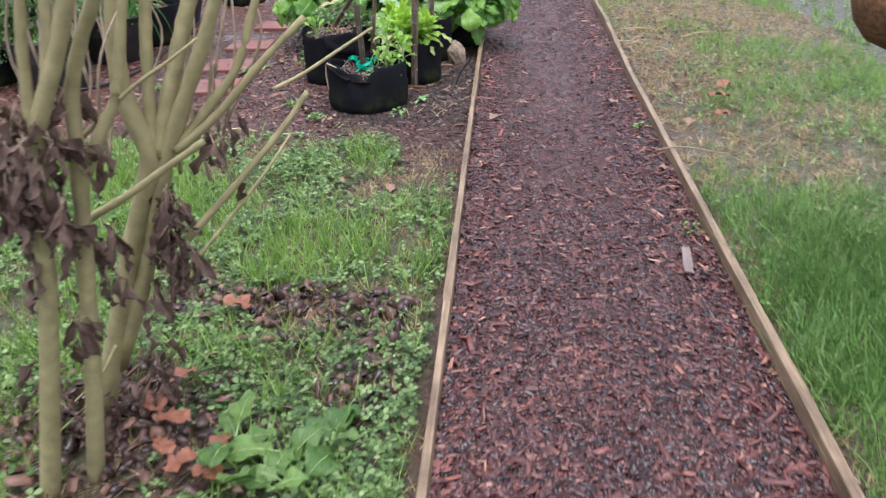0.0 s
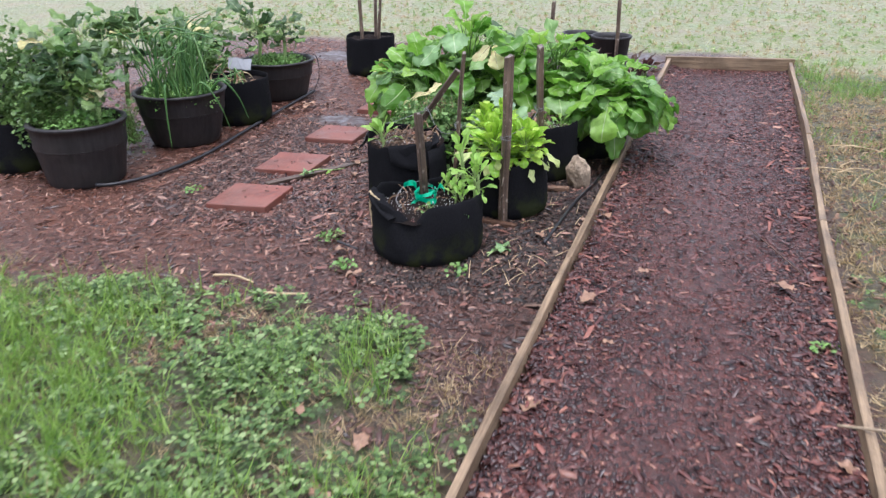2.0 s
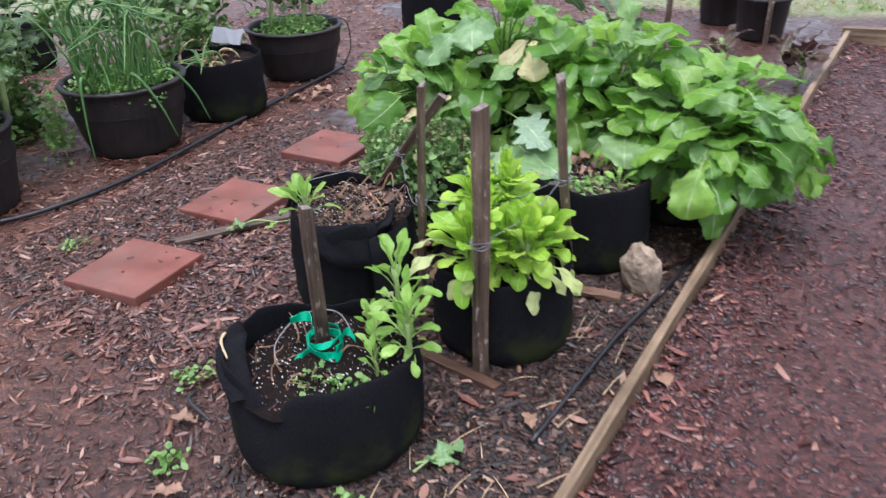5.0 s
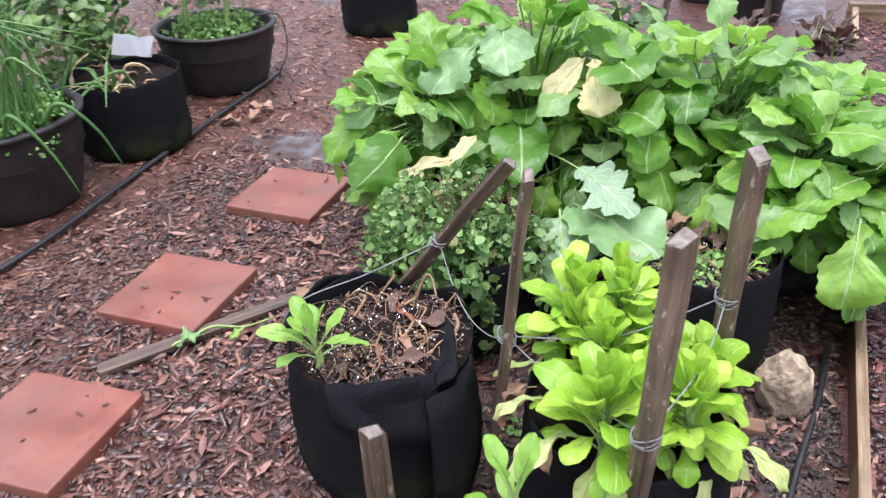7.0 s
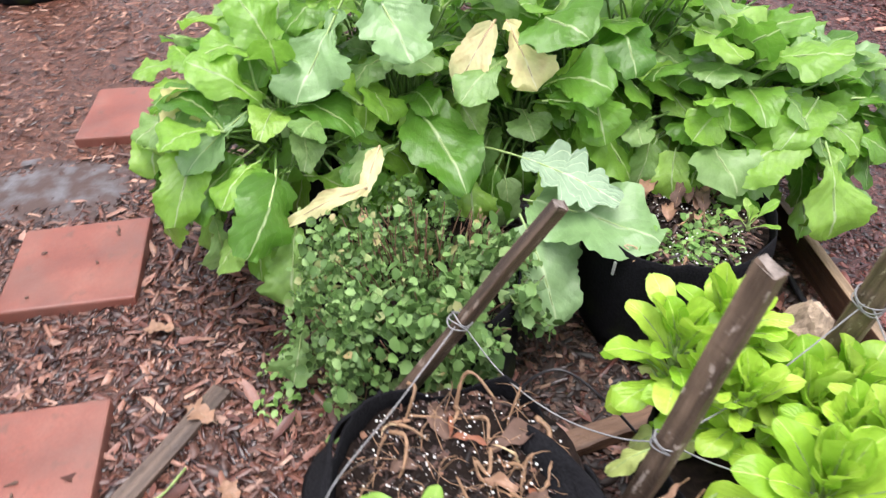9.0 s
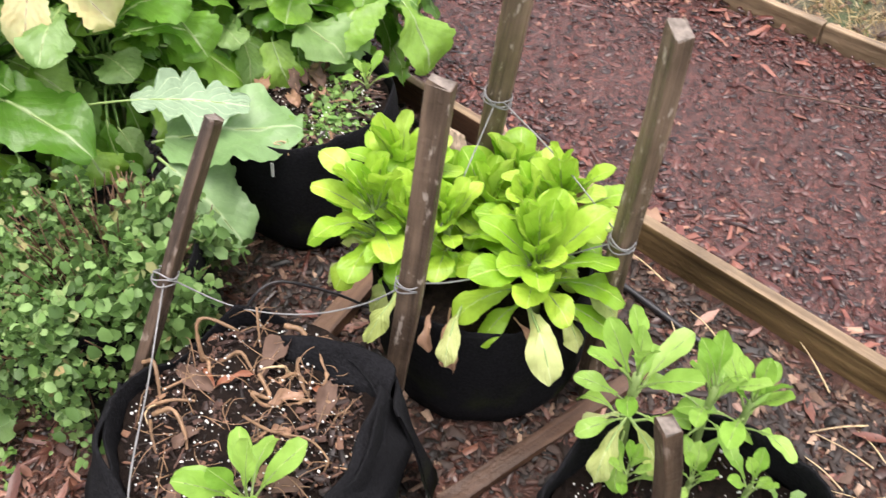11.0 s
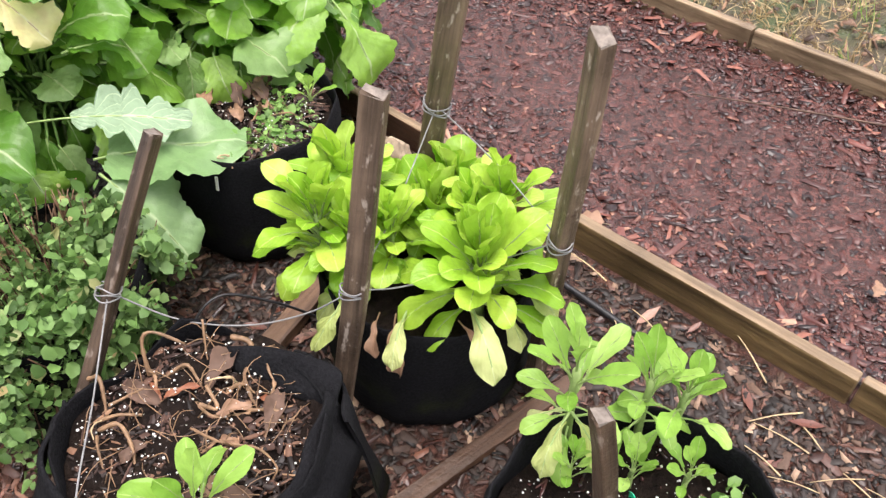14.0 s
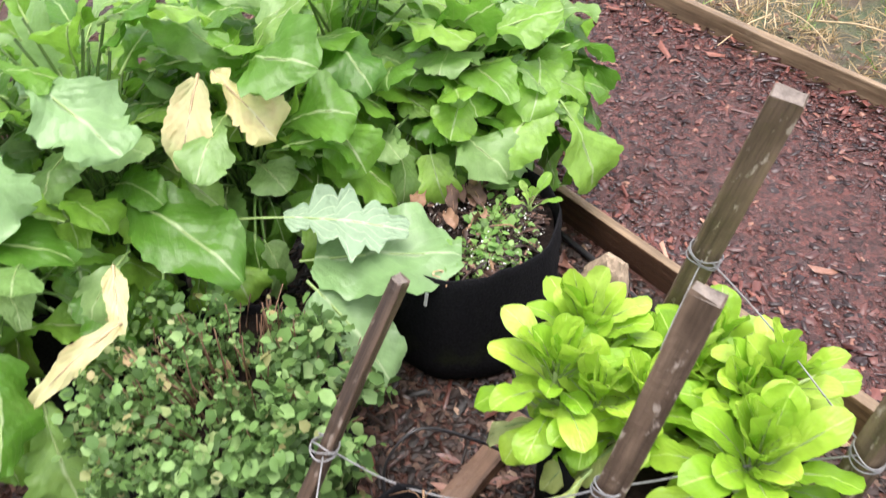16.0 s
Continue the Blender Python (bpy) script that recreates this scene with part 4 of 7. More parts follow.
def turnip_plant(x, y, crest, wide, count, label, seed, base=0.27, low=-22):
    """A rosette whose arching leaves shingle a dome over the crown."""
    rr = random.Random(seed)
    plant = thing("turnip_greens", (x, y, base), label, "turnip plant", "turnip greens")
    for i in range(count + count // 4):
        inner = i >= count
        f = ((i - count) * 4 + 2.5) / (count + 4) if inner else (i + 0.5) / count
        el = math.degrees(math.asin(1 - f * (1 - math.sin(radians(low)))))
        az = radians(i * 137.5 + rr.uniform(-22, 22))
        shell = 0.60 if inner else 1.0 if i % 3 else 0.72
        h = Vector((math.cos(az), math.sin(az), 0))
        lump = shell * rr.uniform(0.86, 1.08)
        c = h * (wide * math.cos(radians(el)) * lump) + Vector((0, 0, (crest - base) * math.sin(radians(el)) * lump if el > 0 else 0.55 * wide * math.sin(radians(el))))
        size = rr.uniform(0.5, 0.78) if inner else rr.uniform(0.58, 1.02)
        rise = radians(-66 + 128 * max(0.0, (el + 20) / 110) ** 1.05 + rr.gauss(0, 15))
        way = az + radians(rr.gauss(0, 26))
        out = Vector((math.cos(way), math.sin(way), 0))
        t = out * math.cos(rise) + Vector((0, 0, math.sin(rise)))
        n = (out * -math.sin(rise) + Vector((0, 0, math.cos(rise))))
        side = t.cross(n)
        lean = radians(rr.gauss(0, 20))
        side, n = side * math.cos(lean) + n * math.sin(lean), n * math.cos(lean) - side * math.sin(lean)
        me = BROAD[rr.randrange(len(BROAD))]
        root = c - t * 0.095 * size
        m = Matrix((side, t, n)).transposed().to_4x4()
        m.translation = root
        m = m @ Matrix.Scale(size, 4)
        if any(in_gap(Vector((x, y, base)) + m @ p, 0.45 if inner else 0.85) for p in SPINE[me.name]):
            continue
        ob = new("leaf", me)
        ob.parent = plant
        ob.matrix_basis = m
        tagged(ob, "")
        foot = Vector((rr.uniform(-0.035, 0.035), rr.uniform(-0.035, 0.035), -0.03))
        part("stalk", mesh_of("stalk", *tube([tuple(foot), tuple(foot * 0.4 + root * 0.6 - t * 0.02 + Vector((0, 0, 0.03))), tuple(root + t * 0.01)], 0.0036, 0.0026, 5, 8), [PETIOLE]), PETIOLE, plant)
    return plant


GAPS = ((-0.68, 5.83, 0.45, 0.06), (-0.60, 5.76, 0.38, 0.075), (-0.52, 5.69, 0.36, 0.085), (-0.665, 5.84, 0.54, 0.062), (-0.79, 5.88, 0.54, 0.06), (-0.92, 5.86, 0.62, 0.075), (-1.05, 5.94, 0.54, 0.07), (-0.83, 5.66, 0.36, 0.13), (-0.98, 5.66, 0.36, 0.12), (-1.06, 5.83, 0.33, 0.06), (-0.88, 5.80, 0.41, 0.09), (-0.36, 5.60, 0.30, 0.13), (-0.24, 5.57, 0.30, 0.12), (-0.98, 5.80, 0.40, 0.04), (-1.06, 5.80, 0.34, 0.045), (-1.14, 5.79, 0.27, 0.04), (-0.72, 5.87, 0.32, 0.05), (-0.66, 5.82, 0.33, 0.05), (-0.78, 5.91, 0.31, 0.05))


def in_gap(p, share=1.0):
    """Where other leaves lie, or the light falls between the plants."""
    if p.x > 0.27 or (p.x > 0.09 and p.y < 5.76) or p.x < -1.5 or p.z < 0.05 or p.y < 5.56:
        return True
    for gx, gy, gz, rad in GAPS:
        d = p - Vector((gx, gy, gz))
        s = min(max(d.dot(Vector((0, -0.8, 0.6))), 0.0), 0.2)
        if (d - Vector((0, -0.8, 0.6)) * s).length < rad * share:
            return True
    return False


TRN = "lush turnip greens with broad wavy lobed leaves"
OVER = "turnip greens arching over the path edging"
for sd, (x, y, crest, wide, count, words) in enumerate((
        (-1.16, 5.99, 0.58, 0.27, 84, TRN), (-0.88, 6.06, 0.72, 0.28, 104, TRN), (-0.64, 6.00, 0.63, 0.23, 76, TRN), (-0.40, 6.05, 0.65, 0.26, 96, TRN),
        (-0.20, 5.93, 0.53, 0.24, 92, OVER), (-0.02, 6.03, 0.42, 0.22, 80, OVER), (-1.24, 6.20, 0.50, 0.24, 56, TRN), (-0.56, 6.30, 0.60, 0.25, 50, TRN),
        (-0.96, 6.32, 0.60, 0.25, 50, TRN), (-0.14, 6.28, 0.50, 0.25, 56, OVER))):
    turnip_plant(x, y, crest, wide, count, words, 31 + sd)


def herb_mat(x, y, z, rad, high, count, label, seed):
    """A mound of small paired leaves on wiry stems."""
    rs = np.random.RandomState(seed)
    herb = thing("herb_plant", (x, y, z), label, "herb")
    stems, pos, lean = [], [], []
    for i in range(290):
        a, q = rs.rand() * 6.283, rad * math.sqrt(rs.rand())
        h = high * (0.35 + 0.65 * (1 - (q / rad) ** 2)) * rs.uniform(0.7, 1.1)
        ox, oy = q * math.cos(a), q * math.sin(a)
        spill = max(0, q / rad - 0.7) * rs.rand() * 1.3
        tip = np.array((ox * 1.12 + rs.randn() * 0.015, oy * 1.12 + rs.randn() * 0.015, h - spill * 0.75))
        base = np.array((ox * 0.8, oy * 0.8, 0.0))
        pts = [base, (base + tip) / 2 + rs.randn(3) * 0.008, tip]
        bare = rs.rand() < 0.95 * smooth01(nz(x + ox, y + oy, 13.0, 3.0), 0.0, 0.3) + 0.06 + 0.6 * smooth01(oy - 0.25 * ox, 0.02, 0.13)
        stems.append(tube(pts, 0.0020 if bare else 0.0016, 0.0010, 4, 5))
        over = i % 5 > 1 and q > 0.45 * rad and math.cos(a) < 0.55
        if over:
            tip = np.array((ox * 1.22 + rs.randn() * 0.02, oy * 1.22 + rs.randn() * 0.02, 0.04 - 0.24 * rs.rand()))
            base = np.array((ox * 1.0, oy * 1.0, 0.14))
        for s in np.linspace(0.02 if over else 0.3, 1.0, max(3, int(count / 190)) + (2 if over else 0)):
            if bare and not over and s > 0.45:
                continue
            c = base + (tip - base) * s
            for sgn in (-1, 1):
                pos.append(c + rs.randn(3) * 0.006 + np.array((math.cos(a + sgn * 1.5), math.sin(a + sgn * 1.5), 0)) * 0.008)
    pos = [p for p in pos if nz(x + p[0] + 0.6 * p[2], y + p[1], 22.0, 6.0) > -0.40]
    v, f = joined(stems)
    part("stem_tangle", mesh_of("stem_tangle", v, f, [HERBSTEM]), HERBSTEM, herb, "thin brown wiry stems")
    tv, tf = leaflet()
    n = len(pos)
    strewn("foliage", tv, tf, np.array(pos), turns(n, 0.85), (0.008 + 0.018 * rs.rand(n, 1) ** 2.2 + np.array([[0.017 * smooth01(p[0] * 0.8 - p[1], -0.02, 0.2)] for p in pos]) * rs.rand(n, 1) ** 1.4) * np.ones((1, 3)), HERB, "small oval grey-green leaves", "", "stuff", True, herb)
    return herb


def leaflet():
    """A small oval leaf along +y, one unit long, folded at the rib."""
    tv = [(0, 0, 0), (0.32, 0.24, 0.09), (0.0, 0.30, 0.0), (-0.32, 0.24, 0.09), (0.35, 0.69, 0.05), (0, 0.68, -0.03), (-0.35, 0.69, 0.05), (0, 0.98, -0.1)]
    tf = [(0, 1, 2), (0, 2, 3), (1, 4, 2), (2, 4, 5), (2, 5, 3), (3, 5, 6), (4, 7, 5), (5, 7, 6)]
    return tv, tf


herb_mat(-0.905, 5.585, 0.20, 0.205, 0.18, 4600, "spreading mound of oregano with small grey-green leaves", 5)


def weed_tuft(x, y, z, rad, count, label, seed, size=0.018):
    rs = np.random.RandomState(seed)
    a, q = rs.rand(count) * 6.283, rad * np.sqrt(rs.rand(count))
    pos = np.stack([q * np.cos(a), q * np.sin(a), 0.008 + rs.rand(count) * 0.03 * (1.2 - q / rad)], 1)
    tv, tf = leaflet()
    w = thing("weed", (x, y, z), label, "weed", "small green weeds")
    st = [tube([(0, 0, -0.01), tuple(p * 0.6), tuple(p)], 0.0009, 0.0006, 3, 4) for p in pos[::3]]
    v, f = joined(st)
    part("stem_tangle", mesh_of("stem_tangle", v, f, [GREENSTEM]), GREENSTEM, w)
    strewn("foliage", tv, tf, pos, turns(count, 0.45), size * (0.6 + 0.7 * rs.rand(count, 1)) * np.ones((1, 3)), WEED, "", "", "stuff", True, w)


WD = "small green weed sprouting from the mulch"
for i, (x, y, z, r, c) in enumerate(((-0.40, 4.38, 0, 0.045, 30), (-0.84, 4.30, 0, 0.05, 40), (-1.02, 4.55, 0, 0.06, 45), (-0.35, 5.585, 0.25, 0.065, 80), (-0.45, 5.60, 0.25, 0.05, 40), (-0.29, 5.66, 0.25, 0.04, 34), (-1.198, 5.527, 0, 0.05, 30), (-1.20, 5.62, 0, 0.04, 24), (0.87, 4.18, 0, 0.045, 26), (-0.05, 2.95, 0, 0.06, 40), (-0.56, 4.52, 0.18, 0.05, 30), (-0.45, 4.53, 0.18, 0.06, 46), (-0.66, 5.25, 0.0, 0.035, 16), (-1.95, 4.90, 0, 0.05, 26), (0.88, 2.95, 0.0, 0.05, 26))):
    weed_tuft(x, y, z, r, c, WD, 100 + i)


# ---- odd leaves that stand out in the greens ----
def special(mat, base, tip, wide, shape, label, seed=0, stalk=0.3, parent=None, ruffle=0.08, face=(0, 0, 1)):
    """A single leaf from base to tip, its upper side towards face."""
    b, t = Vector(base), Vector(tip)
    d = t - b
    L = d.length
    me = leaf_mesh("leaf", L * (1 - stalk), wide, L * stalk, 14, -14, shape, mat, STRAW if mat is YELLOWLEAF else PALESTEM, ruffle, 0.1, 0.26 if shape in (ragged_shape, lobed_shape, turnip_shape) else 0.1, seed, 36, 10, 0.0034)
    ob = new("leaf", me)
    z = Vector(face)
    y = d.normalized()
    x = y.cross(z).normalized()
    m = Matrix((x, y, x.cross(y))).transposed()
    ob.parent = parent
    ob.matrix_basis = Matrix.Translation(b - (parent.matrix_basis.translation if parent else Vector())) @ m.to_4x4()
    tagged(ob, label)


odd = thing("turnip_greens", (-0.74, 6.0, 0.22), "turnip greens with yellowed, pale and fallen leaves", "turnip plant", "turnip greens")
BLOTCHED = "yellowing leaf with brown blotches"
for mat, b0, t0, wide, shape, label, stem, rag in (
        (YELLOWLEAF, (-0.695, 5.90, 0.60), (-0.655, 5.815, 0.485), 0.090, turnip_shape, BLOTCHED, 0.02, 0.14),
        (YELLOWLEAF, (-0.715, 5.905, 0.60), (-0.805, 5.865, 0.475), 0.075, oval_shape, BLOTCHED, 0.05, 0.10),
        (YELLOWLEAF, (-0.955, 5.795, 0.41), (-1.00, 5.70, 0.36), 0.036, broad_shape, "withered yellow leaf curled over the herbs", 0.03, 0.16),
        (YELLOWLEAF, (-0.985, 5.705, 0.378), (-1.145, 5.735, 0.295), 0.040, broad_shape, "withered yellow leaf curled over the herbs", 0.03, 0.2),
        (PALELEAF, (-0.80, 5.86, 0.365), (-0.495, 5.672, 0.335), 0.118, ragged_shape, "pale leaf turned underside up", 0.42, 0.05),
        (SHEENLEAF, (-0.70, 5.68, 0.305), (-0.640, 5.545, 0.13), 0.165, broad_shape, "dewy green drooping leaf coloured pale for sky sheen", 0.1, 0.06),
        (SHEENLEAF, (-0.68, 5.745, 0.29), (-0.455, 5.575, 0.262), 0.20, broad_shape, "dewy green drooping leaf coloured pale for sky sheen", 0.1, 0.08),
        (TURNIP, (-0.89, 5.93, 0.43), (-0.78, 5.70, 0.345), 0.15, oval_shape, "", 0.1, 0.1),
        (SHEENLEAF, (-0.955, 5.99, 0.67), (-0.89, 5.82, 0.555), 0.14, turnip_shape, "dewy leaf coloured pale for sky sheen", 0.1, 0.12),
        (SHEENLEAF, (-1.0, 6.04, 0.61), (-1.085, 5.86, 0.46), 0.13, turnip_shape, "dewy leaf coloured pale for sky sheen", 0.15, 0.12),
        (SHEENLEAF, (-0.03, 6.08, 0.47), (0.11, 5.92, 0.37), 0.12, turnip_shape, "dewy leaf coloured pale for sky sheen", 0.2, 0.12),
        (SHEENLEAF, (-1.18, 5.92, 0.46), (-1.33, 5.80, 0.36), 0.085, turnip_shape, "dewy leaf coloured pale for sky sheen", 0.2, 0.12),
        (YELLOWLEAF, (-1.25, 6.00, 0.50), (-1.38, 5.88, 0.42), 0.08, turnip_shape, "yellowing leaf", 0.2, 0.16),
        (TURNIP, (-1.20, 5.90, 0.37), (-1.35, 5.80, 0.27), 0.13, turnip_shape, "", 0.2, 0.13),
        (TURNIP, (-1.12, 5.74, 0.32), (-1.16, 5.64, 0.15), 0.12, turnip_shape, "", 0.2, 0.13),
        (TURNIP, (-1.13, 5.62, 0.16), (-1.15, 5.56, 0.02), 0.09, turnip_shape, "", 0.2, 0.13),
        (TURNIP, (-0.15, 5.82, 0.36), (0.035, 5.735, 0.20), 0.14, turnip_shape, "", 0.2, 0.13),
        (TURNIP, (0.03, 6.10, 0.36), (0.16, 6.06, 0.22), 0.12, turnip_shape, "", 0.2, 0.13),
        (TURNIP, (-0.05, 5.87, 0.26), (-0.01, 5.82, 0.06), 0.10, broad_shape, "", 0.2, 0.1)):
    special(mat, b0, t0, wide, shape, label, seed=int(abs(b0[0] * 900 + t0[1] * 70)), parent=odd, stalk=stem, ruffle=rag, face=(0.1, -0.55, 0.85) if mat in (YELLOWLEAF, PALELEAF) else (0, -0.2, 1))


# ---- dried stems in the bare bag ----
def chip_kinds():
    """Rough bark pieces: slivers, flakes and chunks on one set of faces."""
    out = []
    for k in range(10):
        rr = random.Random(900 + k)
        low, high = [], []
        for x, y in ((-0.42, -0.46), (0.10, -0.52), (0.46, -0.34), (0.40, 0.42), (-0.06, 0.54), (-0.48, 0.38)):
            x, y = x + rr.uniform(-0.2, 0.2), y + rr.uniform(-0.16, 0.16)
            low.append((x, y, -0.3))
            high.append((x * rr.uniform(0.55, 0.95), y * rr.uniform(0.75, 1.0), rr.uniform(0.3, 1.2)))
        out.append(low + high)
    faces = [(6, 7, 8, 9), (6, 9, 10, 11)] + [(i, (i + 1) % 6, 6 + (i + 1) % 6, 6 + i) for i in range(6)]
    return out, faces


def shard_kinds():
    """Plainer bark pieces of four corners, for the far and the small."""
    out = []
    for k in range(12):
        rr = random.Random(950 + k)
        low, high = [], []
        for x, y in ((-0.40, -0.48), (0.42, -0.40), (0.36, 0.50), (-0.44, 0.42)):
            x, y = x + rr.uniform(-0.2, 0.2), y + rr.uniform(-0.16, 0.16)
            low.append((x, y, -0.3))
            high.append((x * rr.uniform(0.55, 0.95), y * rr.uniform(0.75, 1.0), rr.uniform(0.3, 1.2)))
        out.append(low + high)
    return out, [(4, 5, 6, 7)] + [(i, (i + 1) % 4, 4 + (i + 1) % 4, 4 + i) for i in range(4)]


def curls():
    out = []
    for s in range(6):
        rr = random.Random(500 + s)
        pts = [Vector((0, 0, -0.01))]
        d = Vector((rr.uniform(-1, 1), rr.uniform(-1, 1), 1.2)).normalized()
        for i in range(5):
            pts.append(pts[-1] + d * 0.018)
            d = (d + Vector((rr.uniform(-1, 1), rr.uniform(-1, 1), rr.uniform(-1.1, 0.2))) * 0.8).normalized()
            if pts[-1].z < 0.003:
                pts[-1].z = 0.004
        out.append(mesh_of("dry_stem", *tube([tuple(p) for p in pts], 0.0034, 0.0009, 6, 16, 1.1, s), [ROOT if s % 3 else STRAW]))
    return out


CURLS = curls()
stems = thing("dried_plant", (-0.885, 5.112, 0.284), "dried curled brown plant stems on bare soil", "dead plant")
for i in range(8):
    a, q = R.uniform(0, 6.283), 0.14 * math.sqrt(R.random())
    leaf_at(stems, R.choice(CURLS), (q * math.cos(a), q * math.sin(a), 0.0), R.uniform(0, 360), R.uniform(-45, 45), R.uniform(-45, 45), R.uniform(0.5, 1.0), "dry_stem")


def bent_stem(r, *pts):
    """A kinked dry stem, points from the middle of the soil."""
    part("dry_stem", mesh_of("dry_stem", *tube(pts, r, r * 0.6, 6, 26, 0.5, int(abs(pts[0][0]) * 900)), [ROOT]), ROOT, stems)


bent_stem(0.0034, (0.005, 0.125, -0.01), (0.022, 0.150, 0.045), (0.040, 0.146, 0.056), (0.066, 0.112, 0.034))
bent_stem(0.0032, (0.010, 0.130, 0.01), (0.008, 0.108, 0.014), (-0.014, 0.080, 0.002))
bent_stem(0.0034, (0.024, 0.106, 0.006), (0.050, 0.092, 0.018), (0.052, 0.062, 0.006), (0.084, 0.054, 0.012))
bent_stem(0.0040, (0.118, 0.075, 0.034), (0.134, 0.055, 0.024), (0.124, 0.034, 0.010), (0.098, 0.020, 0.016), (0.084, -0.010, 0.006), (0.080, -0.028, 0.004))
bent_stem(0.0034, (0.048, 0.040, 0.020), (0.040, 0.006, 0.006), (0.024, 0.024, 0.016), (0.030, 0.000, 0.004), (0.066, -0.034, 0.008))
bent_stem(0.0032, (0.066, -0.026, 0.006), (0.090, -0.062, 0.016), (0.090, -0.078, 0.004))
bent_stem(0.0036, (-0.058, 0.172, 0.020), (-0.050, 0.150, 0.030), (-0.072, 0.112, -0.005))
bent_stem(0.0030, (-0.085, 0.102, 0.016), (-0.062, 0.088, 0.020), (-0.038, 0.070, 0.012))
bent_stem(0.0034, (-0.092, 0.084, 0.022), (-0.070, 0.066, 0.030), (-0.074, 0.036, 0.014), (-0.086, 0.016, 0.0))
bent_stem(0.0022, (-0.004, 0.006, 0.008), (0.010, -0.044, 0.012), (0.038, -0.086, 0.010), (0.038, -0.128, 0.014), (0.026, -0.134, 0.004))
bent_stem(0.0026, (-0.062, 0.116, 0.014), (-0.014, 0.104, 0.016))
bent_stem(0.0018, (0.104, 0.118, 0.050), (0.084, 0.092, 0.020), (0.076, 0.080, 0.0))
bent_stem(0.0024, (-0.098, 0.084, 0.014), (-0.108, 0.060, 0.018), (-0.120, 0.030, 0.0))
for i, (x, y, turn, big, mat) in enumerate(((-0.012, 0.074, 250, 1.0, REDLEAF), (0.040, 0.040, 285, 1.5, DEADLEAF), (0.080, -0.030, 60, 0.9, OAKLEAF), (0.055, -0.080, 300, 1.2, DEADLEAF), (0.026, -0.070, 20, 0.6, OAKLEAF), (-0.110, -0.010, 140, 1.1, DEADLEAF), (-0.030, 0.140, 200, 1.2, DEADLEAF), (0.000, 0.115, 170, 0.7, REDLEAF), (0.100, -0.066, 10, 0.8, REDLEAF), (-0.010, -0.085, 90, 0.7, OAKLEAF), (0.000, -0.140, 45, 1.0, DEADLEAF), (-0.060, -0.060, 320, 0.9, DEADLEAF), (-0.05, 0.03, 80, 0.8, DEADLEAF))):
    leaf_at(stems, leaf_mesh("dead_leaf", 0.055, 0.014 if mat is REDLEAF else 0.026, 0.008, 14, -30, oval_shape, mat, ROOT, 0.2, 0.6, 0.08, 800 + i, 14, 6, 0.0010), (x, y, 0.007), turn, R.uniform(-6, 10), R.uniform(-16, 16), big, "dead_leaf", "withered brown leaf")

wisps = []
for i in range(90):
    a, q, b, L = R.uniform(0, 6.283), 0.16 * math.sqrt(R.random()), R.uniform(0, 6.283), R.uniform(0.02, 0.09)
    p = Vector((q * math.cos(a), q * math.sin(a), 0.006))
    e = p + Vector((L * math.cos(b), L * math.sin(b), R.uniform(-0.002, 0.03)))
    if math.hypot(e.x, e.y) < 0.17:
        wisps.append(tube([tuple(p), tuple((p + e) / 2 + Vector((R.uniform(-0.01, 0.01), R.uniform(-0.01, 0.01), R.uniform(0.0, 0.025)))), tuple(e)], 0.0010, 0.0005, 4, 8))
part("root_tangle", mesh_of("root_tangle", *joined(wisps), [ROOT]), ROOT, stems, "tangle of fine dry brown roots")
tagged([c for c in stems.children if c.name.startswith("root_tangle")][0], "", "", "", "stuff")


litter = NR.rand(2600, 3) * 2 - 1
litter = litter[np.hypot(litter[:, 0], litter[:, 1]) < 1] * np.array((0.16, 0.16, 0.006)) + np.array((0, 0, 0.286))
CHIP, CHIPF = chip_kinds()
SHARD, SHARDF = shard_kinds()
ln = len(litter)
strewn("litter", CHIP, CHIPF, litter, turns(ln, 0.3), np.stack([0.002 + 0.012 * NR.rand(ln) ** 3, 0.004 + 0.030 * NR.rand(ln) ** 3, 0.0008 + 0.0012 * NR.rand(ln)], 1), chips("pot_litter", ((0.0, (0.008, 0.005, 0.004)), (0.5, (0.040, 0.022, 0.016)), (0.82, (0.11, 0.064, 0.046)), (0.96, (0.26, 0.16, 0.10)), (1.0, (0.50, 0.36, 0.22))), (0.5, 0.8)), "bits of bark and dead leaf on the soil", "", "stuff", False, bag_bare)


wl = NR.rand(900, 3) * 2 - 1
wl = wl[np.hypot(wl[:, 0], wl[:, 1]) < 1] * np.array((0.156, 0.156, 0.006)) + np.array((0, 0, 0.262))
ln = len(wl)
strewn("litter", CHIP, CHIPF, wl, turns(ln, 0.35), np.stack([0.003 + 0.012 * NR.rand(ln) ** 2, 0.008 + 0.03 * NR.rand(ln) ** 2, 0.001 + 0.002 * NR.rand(ln)], 1), chips("weedy_litter", ((0.0, (0.012, 0.008, 0.006)), (0.5, (0.042, 0.025, 0.019)), (0.85, (0.11, 0.066, 0.048)), (1.0, (0.28, 0.19, 0.14))), (0.4, 0.7)), "bits of bark and dead leaf on the soil", "", "stuff", False, bag_weeds)


